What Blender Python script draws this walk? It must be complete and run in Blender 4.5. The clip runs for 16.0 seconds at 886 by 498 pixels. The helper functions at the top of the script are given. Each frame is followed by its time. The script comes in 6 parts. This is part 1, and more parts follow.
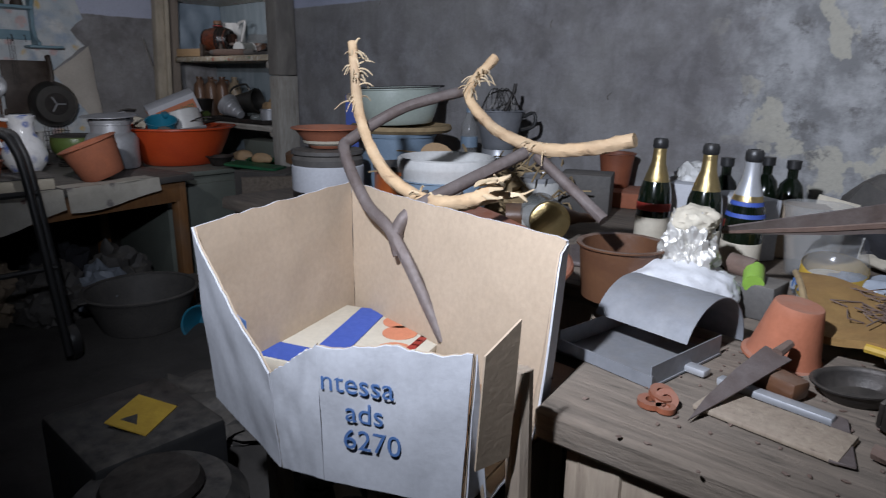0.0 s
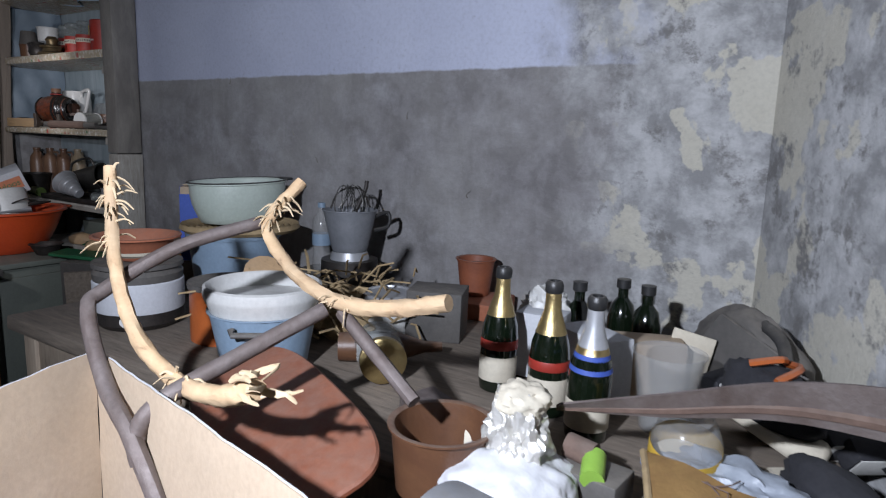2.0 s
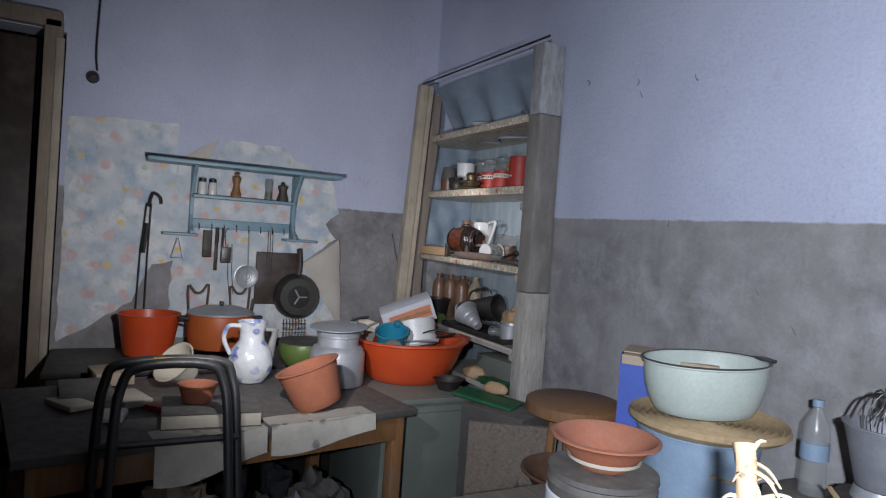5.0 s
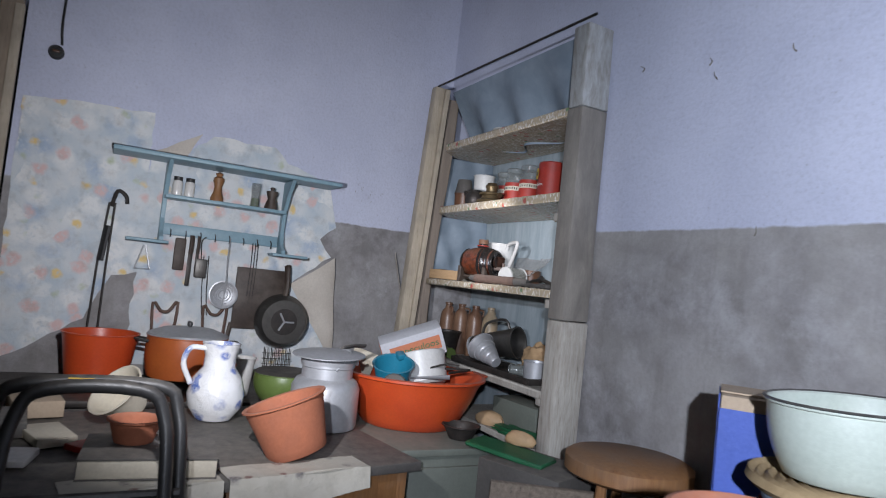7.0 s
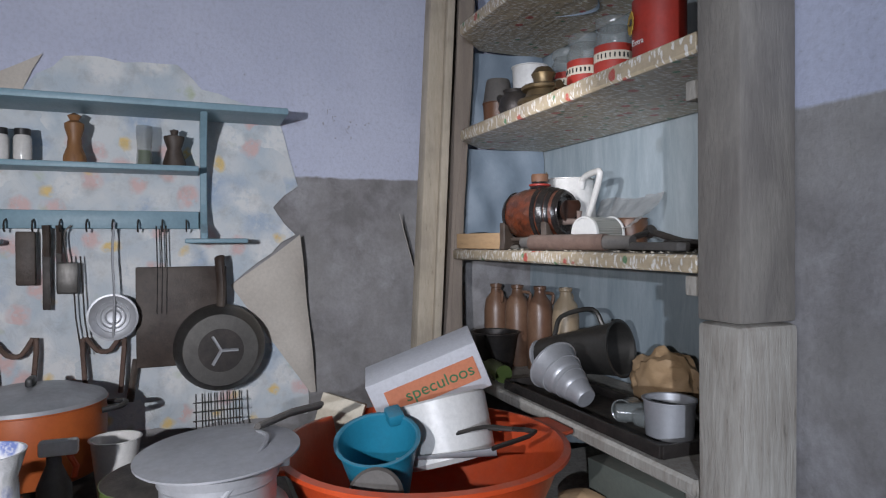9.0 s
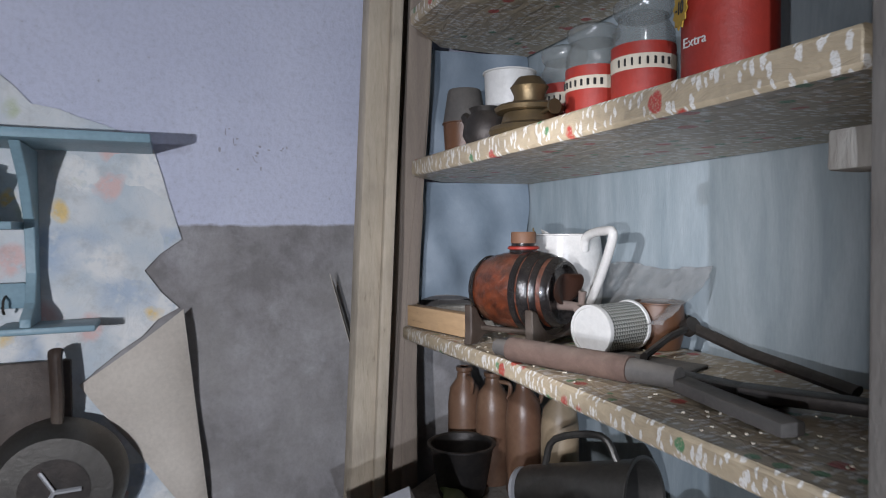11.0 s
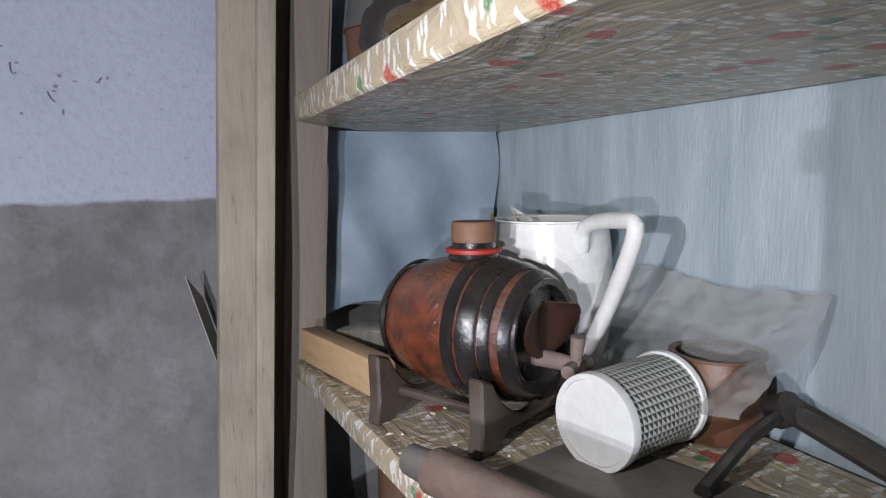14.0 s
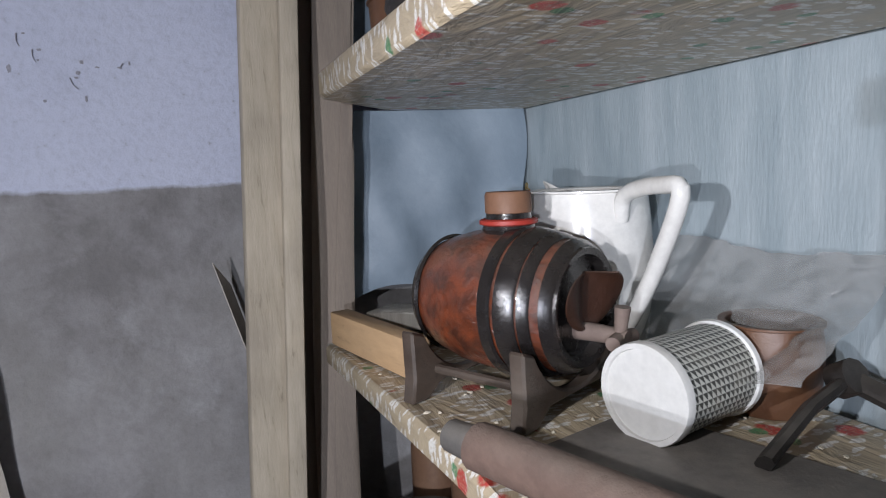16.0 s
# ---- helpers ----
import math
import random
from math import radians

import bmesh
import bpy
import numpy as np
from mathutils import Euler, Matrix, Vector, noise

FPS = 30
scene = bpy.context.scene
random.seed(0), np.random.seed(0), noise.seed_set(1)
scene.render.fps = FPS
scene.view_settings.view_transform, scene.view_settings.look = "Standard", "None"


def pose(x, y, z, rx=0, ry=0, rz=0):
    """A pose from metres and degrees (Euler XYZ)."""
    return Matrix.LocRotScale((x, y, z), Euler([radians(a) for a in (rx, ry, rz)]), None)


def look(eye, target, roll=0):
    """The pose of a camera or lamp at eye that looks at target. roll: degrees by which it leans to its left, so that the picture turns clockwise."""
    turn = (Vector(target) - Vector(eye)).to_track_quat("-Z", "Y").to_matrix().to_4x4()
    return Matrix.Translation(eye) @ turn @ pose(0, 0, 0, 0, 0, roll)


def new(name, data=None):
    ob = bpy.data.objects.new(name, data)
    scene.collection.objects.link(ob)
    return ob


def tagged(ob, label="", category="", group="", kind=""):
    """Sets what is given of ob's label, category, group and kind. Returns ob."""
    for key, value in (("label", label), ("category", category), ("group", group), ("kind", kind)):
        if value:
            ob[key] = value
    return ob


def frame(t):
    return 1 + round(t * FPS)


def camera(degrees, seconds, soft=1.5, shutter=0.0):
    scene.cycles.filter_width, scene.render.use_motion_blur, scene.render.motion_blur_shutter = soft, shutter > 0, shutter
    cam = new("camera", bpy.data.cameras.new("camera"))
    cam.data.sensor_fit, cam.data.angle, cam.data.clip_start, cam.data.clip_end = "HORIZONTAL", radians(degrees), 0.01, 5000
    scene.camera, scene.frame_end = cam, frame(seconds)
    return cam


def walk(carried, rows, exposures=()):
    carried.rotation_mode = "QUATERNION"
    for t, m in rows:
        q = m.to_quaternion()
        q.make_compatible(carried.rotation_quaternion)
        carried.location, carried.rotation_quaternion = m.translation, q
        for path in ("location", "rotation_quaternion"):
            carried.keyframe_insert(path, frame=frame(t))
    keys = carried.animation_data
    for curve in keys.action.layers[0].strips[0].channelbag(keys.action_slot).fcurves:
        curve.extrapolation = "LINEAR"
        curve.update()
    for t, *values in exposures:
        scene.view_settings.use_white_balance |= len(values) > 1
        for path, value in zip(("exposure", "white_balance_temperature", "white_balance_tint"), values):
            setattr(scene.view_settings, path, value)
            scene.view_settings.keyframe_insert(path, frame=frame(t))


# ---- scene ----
cam = camera(70.0, 16.0, soft=1.1, shutter=0.25)
PATH = [
    (0, (5.0, -2.498, 1.265), (3.717, -1.052, 0.752), 0.8),
    (0.5, (4.982, -2.501, 1.31), (3.869, -0.916, 0.811), 0.1),
    (1, (4.991, -2.401, 1.327), (3.941, -0.763, 0.865), -0.2),
    (1.5, (5.017, -2.231, 1.394), (3.991, -0.561, 0.998), 0.9),
    (2, (4.969, -2.125, 1.424), (3.898, -0.471, 1.082), 1.9),
    (2.5, (4.804, -2.056, 1.449), (3.652, -0.447, 1.159), 2.7),
    (3, (4.567, -1.954, 1.477), (3.277, -0.452, 1.195), 3.1),
    (3.5, (4.295, -1.865, 1.481), (2.813, -0.547, 1.223), 3.5),
    (4, (4.114, -1.87, 1.497), (2.468, -0.752, 1.288), 3.3),
    (4.5, (4.131, -1.959, 1.529), (2.4, -0.964, 1.412), 3.4),
    (5, (4.234, -2.097, 1.56), (2.468, -1.16, 1.513), 4.1),
    (5.2, (4.242, -2.124, 1.561), (2.466, -1.205, 1.532), 4.0),
    (7.3, (3.349, -1.743, 1.385), (1.585, -0.807, 1.499), 6.1),
    (7.5, (3.083, -1.615, 1.399), (1.323, -0.67, 1.496), 4.1),
    (8, (2.505, -1.136, 1.355), (0.728, -0.219, 1.394), 1.7),
    (8.5, (2.368, -1.009, 1.379), (0.556, -0.164, 1.323), -1.4),
    (9, (2.393, -1.071, 1.44), (0.538, -0.323, 1.418), -0.3),
    (9.5, (2.36, -1.033, 1.443), (0.492, -0.319, 1.488), 0.6),
    (10, (2.238, -0.95, 1.511), (0.381, -0.209, 1.565), 0.1),
    (10.2, (2.146, -0.908, 1.545), (0.297, -0.149, 1.586), 0.2),
    (12.3, (1.438, -0.459, 1.756), (-0.397, 0.315, 1.574), -1.7),
    (12.5, (1.405, -0.435, 1.738), (-0.44, 0.324, 1.585), -1.1),
    (13, (1.347, -0.391, 1.738), (-0.494, 0.37, 1.561), -1.3),
    (13.5, (1.286, -0.342, 1.735), (-0.534, 0.452, 1.491), -1.5),
    (14, (1.274, -0.342, 1.72), (-0.543, 0.463, 1.493), -1.0),
    (14.5, (1.317, -0.337, 1.707), (-0.488, 0.489, 1.457), -1.3),
    (15, (1.334, -0.331, 1.693), (-0.452, 0.536, 1.453), -1.8),
    (15.5, (1.279, -0.339, 1.705), (-0.536, 0.463, 1.454), -2.7),
    (16, (1.244, -0.347, 1.689), (-0.598, 0.396, 1.451), -2.6),
]
EXPOSURES = [(0, -0.4), (1.5, -0.05), (2.5, 0.1), (3.5, 0.4), (4, 0.55), (5, 0.8), (7.5, 1.3), (8.5, 1.15), (10, 1.2), (12.5, 1.3), (16, 1.3)]
walk(cam, [(t, look(eye, target, roll)) for t, eye, target, roll in PATH], EXPOSURES)

# ---- light: three fixed spots stand in for the torch carried through a dark house ----
world = bpy.data.worlds.new("world")
world.use_nodes = True
world.node_tree.nodes["Background"].inputs[0].default_value = (0.5, 0.6, 0.8, 1)
world.node_tree.nodes["Background"].inputs[1].default_value = 0.02
scene.world = world


def torch(name, eye, target, watts, angle, blend, size, color):
    d = bpy.data.lights.new(name, "SPOT")
    d.energy, d.spot_size, d.spot_blend, d.shadow_soft_size = watts, radians(angle), blend, size
    d.color = color
    ob = new(name, d)
    ob.matrix_world = look(eye, target)


torch("torch_lamp_bench", (4.62, -2.5, 1.74), (3.9, -0.5, 1.2), 185, 120, 0.85, 0.025, (0.88, 0.95, 1.12))
torch("torch_lamp_kitchen", (2.5, -1.8, 1.52), (0.1, -1.0, 1.5), 58, 101, 1.0, 0.016, (0.94, 0.95, 1.03))
torch("torch_lamp_shelf", (1.16, -0.66, 1.76), (0.62, 0.14, 1.6), 10.5, 70, 1.0, 0.012, (0.96, 0.96, 1.03))



# ---- materials ----
def nodes_of(name):
    m = bpy.data.materials.new(name)
    m.use_nodes = True
    return m, m.node_tree, m.node_tree.nodes["Principled BSDF"]


def node(tree, kind, **values):
    n = tree.nodes.new(kind)
    for key, value in values.items():
        n.inputs[key.replace("_", " ")].default_value = value
    return n


def mix(tree, fac, a, b, blend="MIX"):
    n = tree.nodes.new("ShaderNodeMix")
    n.data_type, n.blend_type = "RGBA", blend
    for k, v in ((0, fac), (6, a), (7, b)):
        if isinstance(v, (int, float)):
            n.inputs[k].default_value = v
        elif isinstance(v, tuple):
            n.inputs[k].default_value = (*v[:3], 1)
        else:
            tree.links.new(v, n.inputs[k])
    return n.outputs[2]


def math_node(tree, op, a, b=0.5, c=0.0):
    n = tree.nodes.new("ShaderNodeMath")
    n.operation = op
    for k, v in enumerate((a, b, c)):
        if isinstance(v, (int, float)):
            n.inputs[k].default_value = v
        else:
            tree.links.new(v, n.inputs[k])
    return n.outputs[0]


def ramp(tree, fac, lo, hi):
    n = tree.nodes.new("ShaderNodeMapRange")
    n.inputs[1].default_value, n.inputs[2].default_value = lo, hi
    tree.links.new(fac, n.inputs[0])
    return n.outputs[0]


def place(tree, world_space, stretch=(1, 1, 1)):
    m = tree.nodes.new("ShaderNodeMapping")
    m.inputs[3].default_value = stretch
    if world_space:
        src = tree.nodes.new("ShaderNodeNewGeometry").outputs["Position"]
    else:
        src = tree.nodes.new("ShaderNodeTexCoord").outputs["Object"]
    tree.links.new(src, m.inputs[0])
    return m.outputs[0]


def noise_of(tree, where, scale, detail=4.0, rough=0.6, distort=0.0):
    n = node(tree, "ShaderNodeTexNoise", Scale=scale, Detail=detail, Roughness=rough, Distortion=distort)
    tree.links.new(where, n.inputs["Vector"])
    return n.outputs[0]


def bumped(tree, bsdf, height, strength, distance=0.004):
    b = node(tree, "ShaderNodeBump", Strength=strength, Distance=distance)
    tree.links.new(height, b.inputs["Height"])
    tree.links.new(b.outputs[0], bsdf.inputs["Normal"])


def surf(name, c1, c2=None, scale=9.0, rough=0.6, metal=0.0, bump=0.25, fine=90.0, dust=0.0, stretch=(1, 1, 1), coat=0.0, sharp=0.2):
    """A weathered surface: two tones in patches, fine grain, some dust on what faces up."""
    m, tree, bsdf = nodes_of(name)
    where = place(tree, True, stretch)
    c2 = c2 or tuple(v * 0.72 for v in c1)
    big = ramp(tree, noise_of(tree, where, scale, 6, 0.62, 0.4), 0.5 - sharp, 0.5 + sharp)
    small = noise_of(tree, where, fine, 6, 0.68)
    col = mix(tree, big, c1, c2)
    col = mix(tree, math_node(tree, "MULTIPLY", ramp(tree, small, 0.35, 0.75), 0.35), col, tuple(v * 0.55 for v in c1))
    if dust:
        up = tree.nodes.new("ShaderNodeSeparateXYZ")
        tree.links.new(tree.nodes.new("ShaderNodeNewGeometry").outputs["Normal"], up.inputs[0])
        fac = math_node(tree, "MULTIPLY", ramp(tree, up.outputs[2], 0.2, 0.95), ramp(tree, noise_of(tree, where, 25, 5), 0.25, 0.7))
        col = mix(tree, math_node(tree, "MULTIPLY", fac, dust), col, (0.27, 0.24, 0.2))
    tree.links.new(col, bsdf.inputs["Base Color"])
    tree.links.new(ramp_out(tree, small, rough), bsdf.inputs["Roughness"])
    bsdf.inputs["Metallic"].default_value = metal
    bsdf.inputs["Coat Weight"].default_value = coat
    bumped(tree, bsdf, math_node(tree, "ADD", small, math_node(tree, "MULTIPLY", big, 0.4)), bump, 0.003)
    return m


def ramp_out(tree, fac, rough):
    n = tree.nodes.new("ShaderNodeMapRange")
    n.inputs[3].default_value, n.inputs[4].default_value = max(0.03, rough - 0.12), min(1, rough + 0.14)
    tree.links.new(fac, n.inputs[0])
    return n.outputs[0]


def wall_paint(name, peel_from, peel_to, peel_all=False):
    """Lavender-white limewash over a grey dado, worn to patchy plaster where it is damp."""
    m, tree, bsdf = nodes_of(name)
    where = place(tree, True)
    xyz = tree.nodes.new("ShaderNodeSeparateXYZ")
    tree.links.new(tree.nodes.new("ShaderNodeNewGeometry").outputs["Position"], xyz.inputs[0])
    big = noise_of(tree, where, 1.6, 8, 0.62, 0.15)
    mid = noise_of(tree, where, 7, 8, 0.68, 0.15)
    fine = noise_of(tree, where, 70, 5, 0.7)
    streak = noise_of(tree, place(tree, True, (6, 6, 0.8)), 2.0, 6, 0.6)
    edge = math_node(tree, "ADD", xyz.outputs[2], math_node(tree, "MULTIPLY", mid, 0.03))
    above = ramp(tree, edge, 1.698, 1.706)
    grey = mix(tree, ramp(tree, big, 0.38, 0.62), (0.19, 0.18, 0.18), (0.32, 0.31, 0.3))
    grey = mix(tree, math_node(tree, "MULTIPLY", ramp(tree, mid, 0.42, 0.68), 0.55), grey, (0.43, 0.42, 0.43))
    grey = mix(tree, math_node(tree, "MULTIPLY", ramp(tree, streak, 0.55, 0.75), 0.35), grey, (0.16, 0.15, 0.14))
    white = mix(tree, ramp(tree, big, 0.3, 0.7), (0.6, 0.63, 0.76), (0.5, 0.53, 0.66))
    white = mix(tree, math_node(tree, "MULTIPLY", ramp(tree, mid, 0.62, 0.78), 0.35), white, (0.33, 0.33, 0.38))
    white = mix(tree, math_node(tree, "MULTIPLY", ramp(tree, fine, 0.66, 0.74), 0.5), white, (0.2, 0.19, 0.19))
    chalk = math_node(tree, "MULTIPLY", ramp(tree, noise_of(tree, where, 2.6, 9, 0.7, 0.1), 0.54, 0.66), 0.42)
    grey = mix(tree, chalk, grey, (0.5, 0.5, 0.52))
    col = mix(tree, above, grey, white)
    bare = mix(tree, ramp(tree, mid, 0.4, 0.6), (0.26, 0.26, 0.26), (0.5, 0.5, 0.5))
    cream = math_node(tree, "MULTIPLY", ramp(tree, noise_of(tree, where, 3.4, 8, 0.55, 0.2), 0.55, 0.565), 0.85)
    bare = mix(tree, cream, bare, (0.56, 0.53, 0.44))
    bare = mix(tree, ramp(tree, noise_of(tree, where, 5.5, 10, 0.75, 0.1), 0.54, 0.62), bare, (0.19, 0.185, 0.18))
    if peel_all:
        worn = 1.0
    else:
        drift = math_node(tree, "ADD", xyz.outputs[0], math_node(tree, "MULTIPLY", math_node(tree, "SUBTRACT", big, 0.5), 2.2))
        worn = ramp(tree, drift, peel_from, peel_to)
    col = mix(tree, worn, col, bare)
    col = mix(tree, math_node(tree, "MULTIPLY", ramp(tree, fine, 0.45, 0.75), 0.18), col, (0.1, 0.1, 0.1))
    tree.links.new(col, bsdf.inputs["Base Color"])
    bsdf.inputs["Roughness"].default_value = 0.86
    bumped(tree, bsdf, math_node(tree, "ADD", math_node(tree, "MULTIPLY", mid, 0.9), math_node(tree, "MULTIPLY", fine, 0.35)), 0.5, 0.012)
    return m


def floral(name, ground, spots, scale, rough=0.7, leaf=(0.62, 0.6, 0.55), gloss=0.0, leafy=False):
    """Printed flowers: soft round blooms in several colours and pale leaves on a light ground."""
    m, tree, bsdf = nodes_of(name)
    where = place(tree, True)
    warp = tree.nodes.new("ShaderNodeVectorMath")
    warp.operation = "ADD"
    nz = node(tree, "ShaderNodeTexNoise", Scale=scale * 1.6, Detail=3.0)
    tree.links.new(where, nz.inputs["Vector"])
    half = tree.nodes.new("ShaderNodeVectorMath")
    half.operation = "SCALE"
    half.inputs[3].default_value = 0.5 / scale
    tree.links.new(nz.outputs[1], half.inputs[0])
    tree.links.new(where, warp.inputs[0])
    tree.links.new(half.outputs[0], warp.inputs[1])
    col = mix(tree, ramp(tree, noise_of(tree, where, scale * 0.8, 4), 0.35, 0.65), ground, leaf)
    for k, (c, size, amount) in enumerate(spots):
        v = node(tree, "ShaderNodeTexVoronoi", Scale=scale * (0.8 + 0.23 * k) * (0.36 if leafy and k > 1 else 1.0), Randomness=1.0)
        mp = tree.nodes.new("ShaderNodeMapping")
        mp.inputs[1].default_value = (3.1 * k, 1.7 * k, 2.3 * k)
        if leafy and k < 2:
            mp.inputs[2].default_value = (0.2, 0.6 - 1.2 * k, 0.5 - k)
            mp.inputs[3].default_value = (2.0, 0.75, 0.75)
        tree.links.new(warp.outputs[0], mp.inputs[0])
        tree.links.new(mp.outputs[0], v.inputs["Vector"])
        pick = tree.nodes.new("ShaderNodeSeparateColor")
        tree.links.new(v.outputs["Color"], pick.inputs[0])
        fac = math_node(tree, "MULTIPLY", ramp(tree, v.outputs["Distance"], size, size * (0.8 if leafy else 0.55)), math_node(tree, "GREATER_THAN", pick.outputs[0], 1 - amount))
        fac = math_node(tree, "MULTIPLY", fac, ramp(tree, noise_of(tree, where, scale * 6, 3), 0.25, 0.5))
        col = mix(tree, fac, col, c)
    col = mix(tree, math_node(tree, "MULTIPLY", ramp(tree, noise_of(tree, where, 14, 7, 0.7), 0.5, 0.75), 0.35), col, (0.2, 0.18, 0.15))
    tree.links.new(col, bsdf.inputs["Base Color"])
    bsdf.inputs["Roughness"].default_value = rough
    bsdf.inputs["Coat Weight"].default_value = gloss
    bumped(tree, bsdf, noise_of(tree, place(tree, True, (0.5, 1.6, 1.6)) if leafy else where, 14, 6, 0.6, 0.8), 0.8 if leafy else 0.5, 0.014)
    return m


def wood_grain(name, c1, c2, stretch=(1, 1, 14), rough=0.7, bump=0.6):
    m, tree, bsdf = nodes_of(name)
    where = place(tree, True, tuple(14.0 / s for s in stretch))
    grain = noise_of(tree, where, 5, 8, 0.7, 0.3)
    patch = noise_of(tree, place(tree, True), 5, 5)
    col = mix(tree, ramp(tree, grain, 0.3, 0.7), c1, c2)
    col = mix(tree, math_node(tree, "MULTIPLY", ramp(tree, grain, 0.62, 0.72), 0.7), col, tuple(v * 0.35 for v in c2))
    col = mix(tree, math_node(tree, "MULTIPLY", ramp(tree, patch, 0.45, 0.7), 0.4), col, (0.2, 0.17, 0.14))
    tree.links.new(col, bsdf.inputs["Base Color"])
    bsdf.inputs["Roughness"].default_value = rough
    bumped(tree, bsdf, grain, bump, 0.004)
    return m


def glass(name, color=(0.8, 0.85, 0.85), rough=0.05, alpha=0.25):
    m, tree, bsdf = nodes_of(name)
    bsdf.inputs["Base Color"].default_value = (*color, 1)
    bsdf.inputs["Roughness"].default_value = rough
    bsdf.inputs["Alpha"].default_value = alpha
    bsdf.inputs["Coat Weight"].default_value = 0.4
    where = place(tree, True)
    bumped(tree, bsdf, noise_of(tree, where, 35, 4), 0.4, 0.004)
    return m


def checked(name, dark, light, scale):
    """Small raised triangles in two tones, as embossed on a tin."""
    m, tree, bsdf = nodes_of(name)
    uv = tree.nodes.new("ShaderNodeTexCoord").outputs["Object"]
    xyz = tree.nodes.new("ShaderNodeSeparateXYZ")
    tree.links.new(uv, xyz.inputs[0])
    ang = math_node(tree, "MULTIPLY", math_node(tree, "ARCTAN2", xyz.outputs[1], xyz.outputs[0]), 40 / (2 * math.pi))
    up = math_node(tree, "MULTIPLY", xyz.outputs[2], scale)
    fa, fu = math_node(tree, "FRACT", math_node(tree, "ADD", ang, 50.0)), math_node(tree, "FRACT", up)
    tri = math_node(tree, "GREATER_THAN", fa, fu)
    col = mix(tree, tri, dark, light)
    col = mix(tree, math_node(tree, "MULTIPLY", ramp(tree, noise_of(tree, place(tree, True), 30, 5), 0.5, 0.7), 0.3), col, (0.3, 0.27, 0.22))
    tree.links.new(col, bsdf.inputs["Base Color"])
    bsdf.inputs["Roughness"].default_value = 0.45
    bumped(tree, bsdf, tri, 0.4, 0.002)
    return m


WALL_A = wall_paint("limewash_and_dado", 90, 91)
WALL_B = wall_paint("limewash_dado_and_damp", 3.98, 4.35)
WALL_C = wall_paint("damp_peeling_plaster", 0, 1, True)
PAPER = floral("flowered_wallpaper", (0.5, 0.57, 0.62), [((0.4, 0.49, 0.6), 0.55, 0.5), ((0.74, 0.75, 0.74), 0.55, 0.55), ((0.68, 0.5, 0.48), 0.42, 0.3), ((0.47, 0.53, 0.37), 0.4, 0.35), ((0.76, 0.57, 0.25), 0.4, 0.1)], 8, 0.8, (0.66, 0.68, 0.68))
OILCLOTH = floral("flowered_oilcloth", (0.42, 0.34, 0.23), [((0.78, 0.76, 0.71), 0.4, 0.65), ((0.74, 0.72, 0.67), 0.38, 0.6), ((0.45, 0.06, 0.045), 0.4, 0.13), ((0.08, 0.23, 0.1), 0.32, 0.14)], 58, 0.5, (0.5, 0.41, 0.28), 0.25, True)
TABLE_PAPER = floral("printed_shelf_paper", (0.46, 0.43, 0.36), [((0.22, 0.2, 0.19), 0.34, 0.4), ((0.24, 0.15, 0.13), 0.3, 0.4)], 17, 0.85, (0.52, 0.49, 0.42))
# dirty floor; south and passage walls share its dark tone to cut bounce
FLOOR = surf("dirty_floor_and_darkened_walls", (0.11, 0.1, 0.09), (0.06, 0.055, 0.05), 4, 0.9, bump=0.5, fine=50)
CEILING = surf("darkened_ceiling_plaster", (0.24, 0.23, 0.22), (0.17, 0.16, 0.15), 3, 0.9)
NICHE = surf("blue_grey_panel_paint", (0.42, 0.48, 0.51), (0.24, 0.3, 0.33), 4, 0.55, bump=0.4, fine=60, stretch=(4, 4, 0.7))
TARP = surf("blue_grey_oilskin", (0.26, 0.32, 0.38), (0.17, 0.22, 0.27), 7, 0.6, bump=0.8, fine=9)
POST = wood_grain("rough_sawn_pale_wood", (0.54, 0.47, 0.37), (0.42, 0.36, 0.27), (1, 1, 6), 0.85, 0.7)
JAMB = surf("grey_plastered_jamb", (0.27, 0.25, 0.22), (0.17, 0.155, 0.14), 7, 0.85, bump=0.6, fine=60, stretch=(2, 2, 0.6), sharp=0.16)
JAMB_TOP = surf("flaking_whitewashed_wood", (0.47, 0.49, 0.5), (0.26, 0.25, 0.22), 12, 0.85, bump=0.7, fine=50, stretch=(3, 3, 1))
WORN = wood_grain("weathered_whitish_wood", (0.5, 0.48, 0.43), (0.3, 0.27, 0.23), (1, 1, 8), 0.9, 1.0)
BENCH = wood_grain("grimy_bench_wood", (0.25, 0.2, 0.155), (0.11, 0.09, 0.07), (9, 1, 1), 0.88, 0.8)
BENCH_LEG = wood_grain("scuffed_pale_leg_wood", (0.38, 0.31, 0.23), (0.26, 0.2, 0.15), (1, 1, 8), 0.8, 0.6)
OAK = wood_grain("varnished_brown_wood", (0.3, 0.15, 0.06), (0.2, 0.09, 0.035), (1, 1, 8), 0.5, 0.3)
DARKWOOD = wood_grain("dark_stained_wood", (0.055, 0.035, 0.025), (0.03, 0.02, 0.015), (6, 1, 1), 0.55, 0.35)
LIGHTWOOD = wood_grain("bare_deal", (0.5, 0.33, 0.18), (0.4, 0.26, 0.14), (8, 1, 1), 0.65, 0.3)
BARK = wood_grain("peeled_branch", (0.62, 0.45, 0.27), (0.48, 0.31, 0.17), (5, 5, 2), 0.75, 0.9)
RIND = surf("shredded_bark", (0.5, 0.37, 0.22), (0.6, 0.48, 0.32), 30, 0.8)
TUBE = surf("rusty_grey_bar", (0.12, 0.09, 0.08), (0.2, 0.17, 0.16), 16, 0.6, 0.3, 0.5)
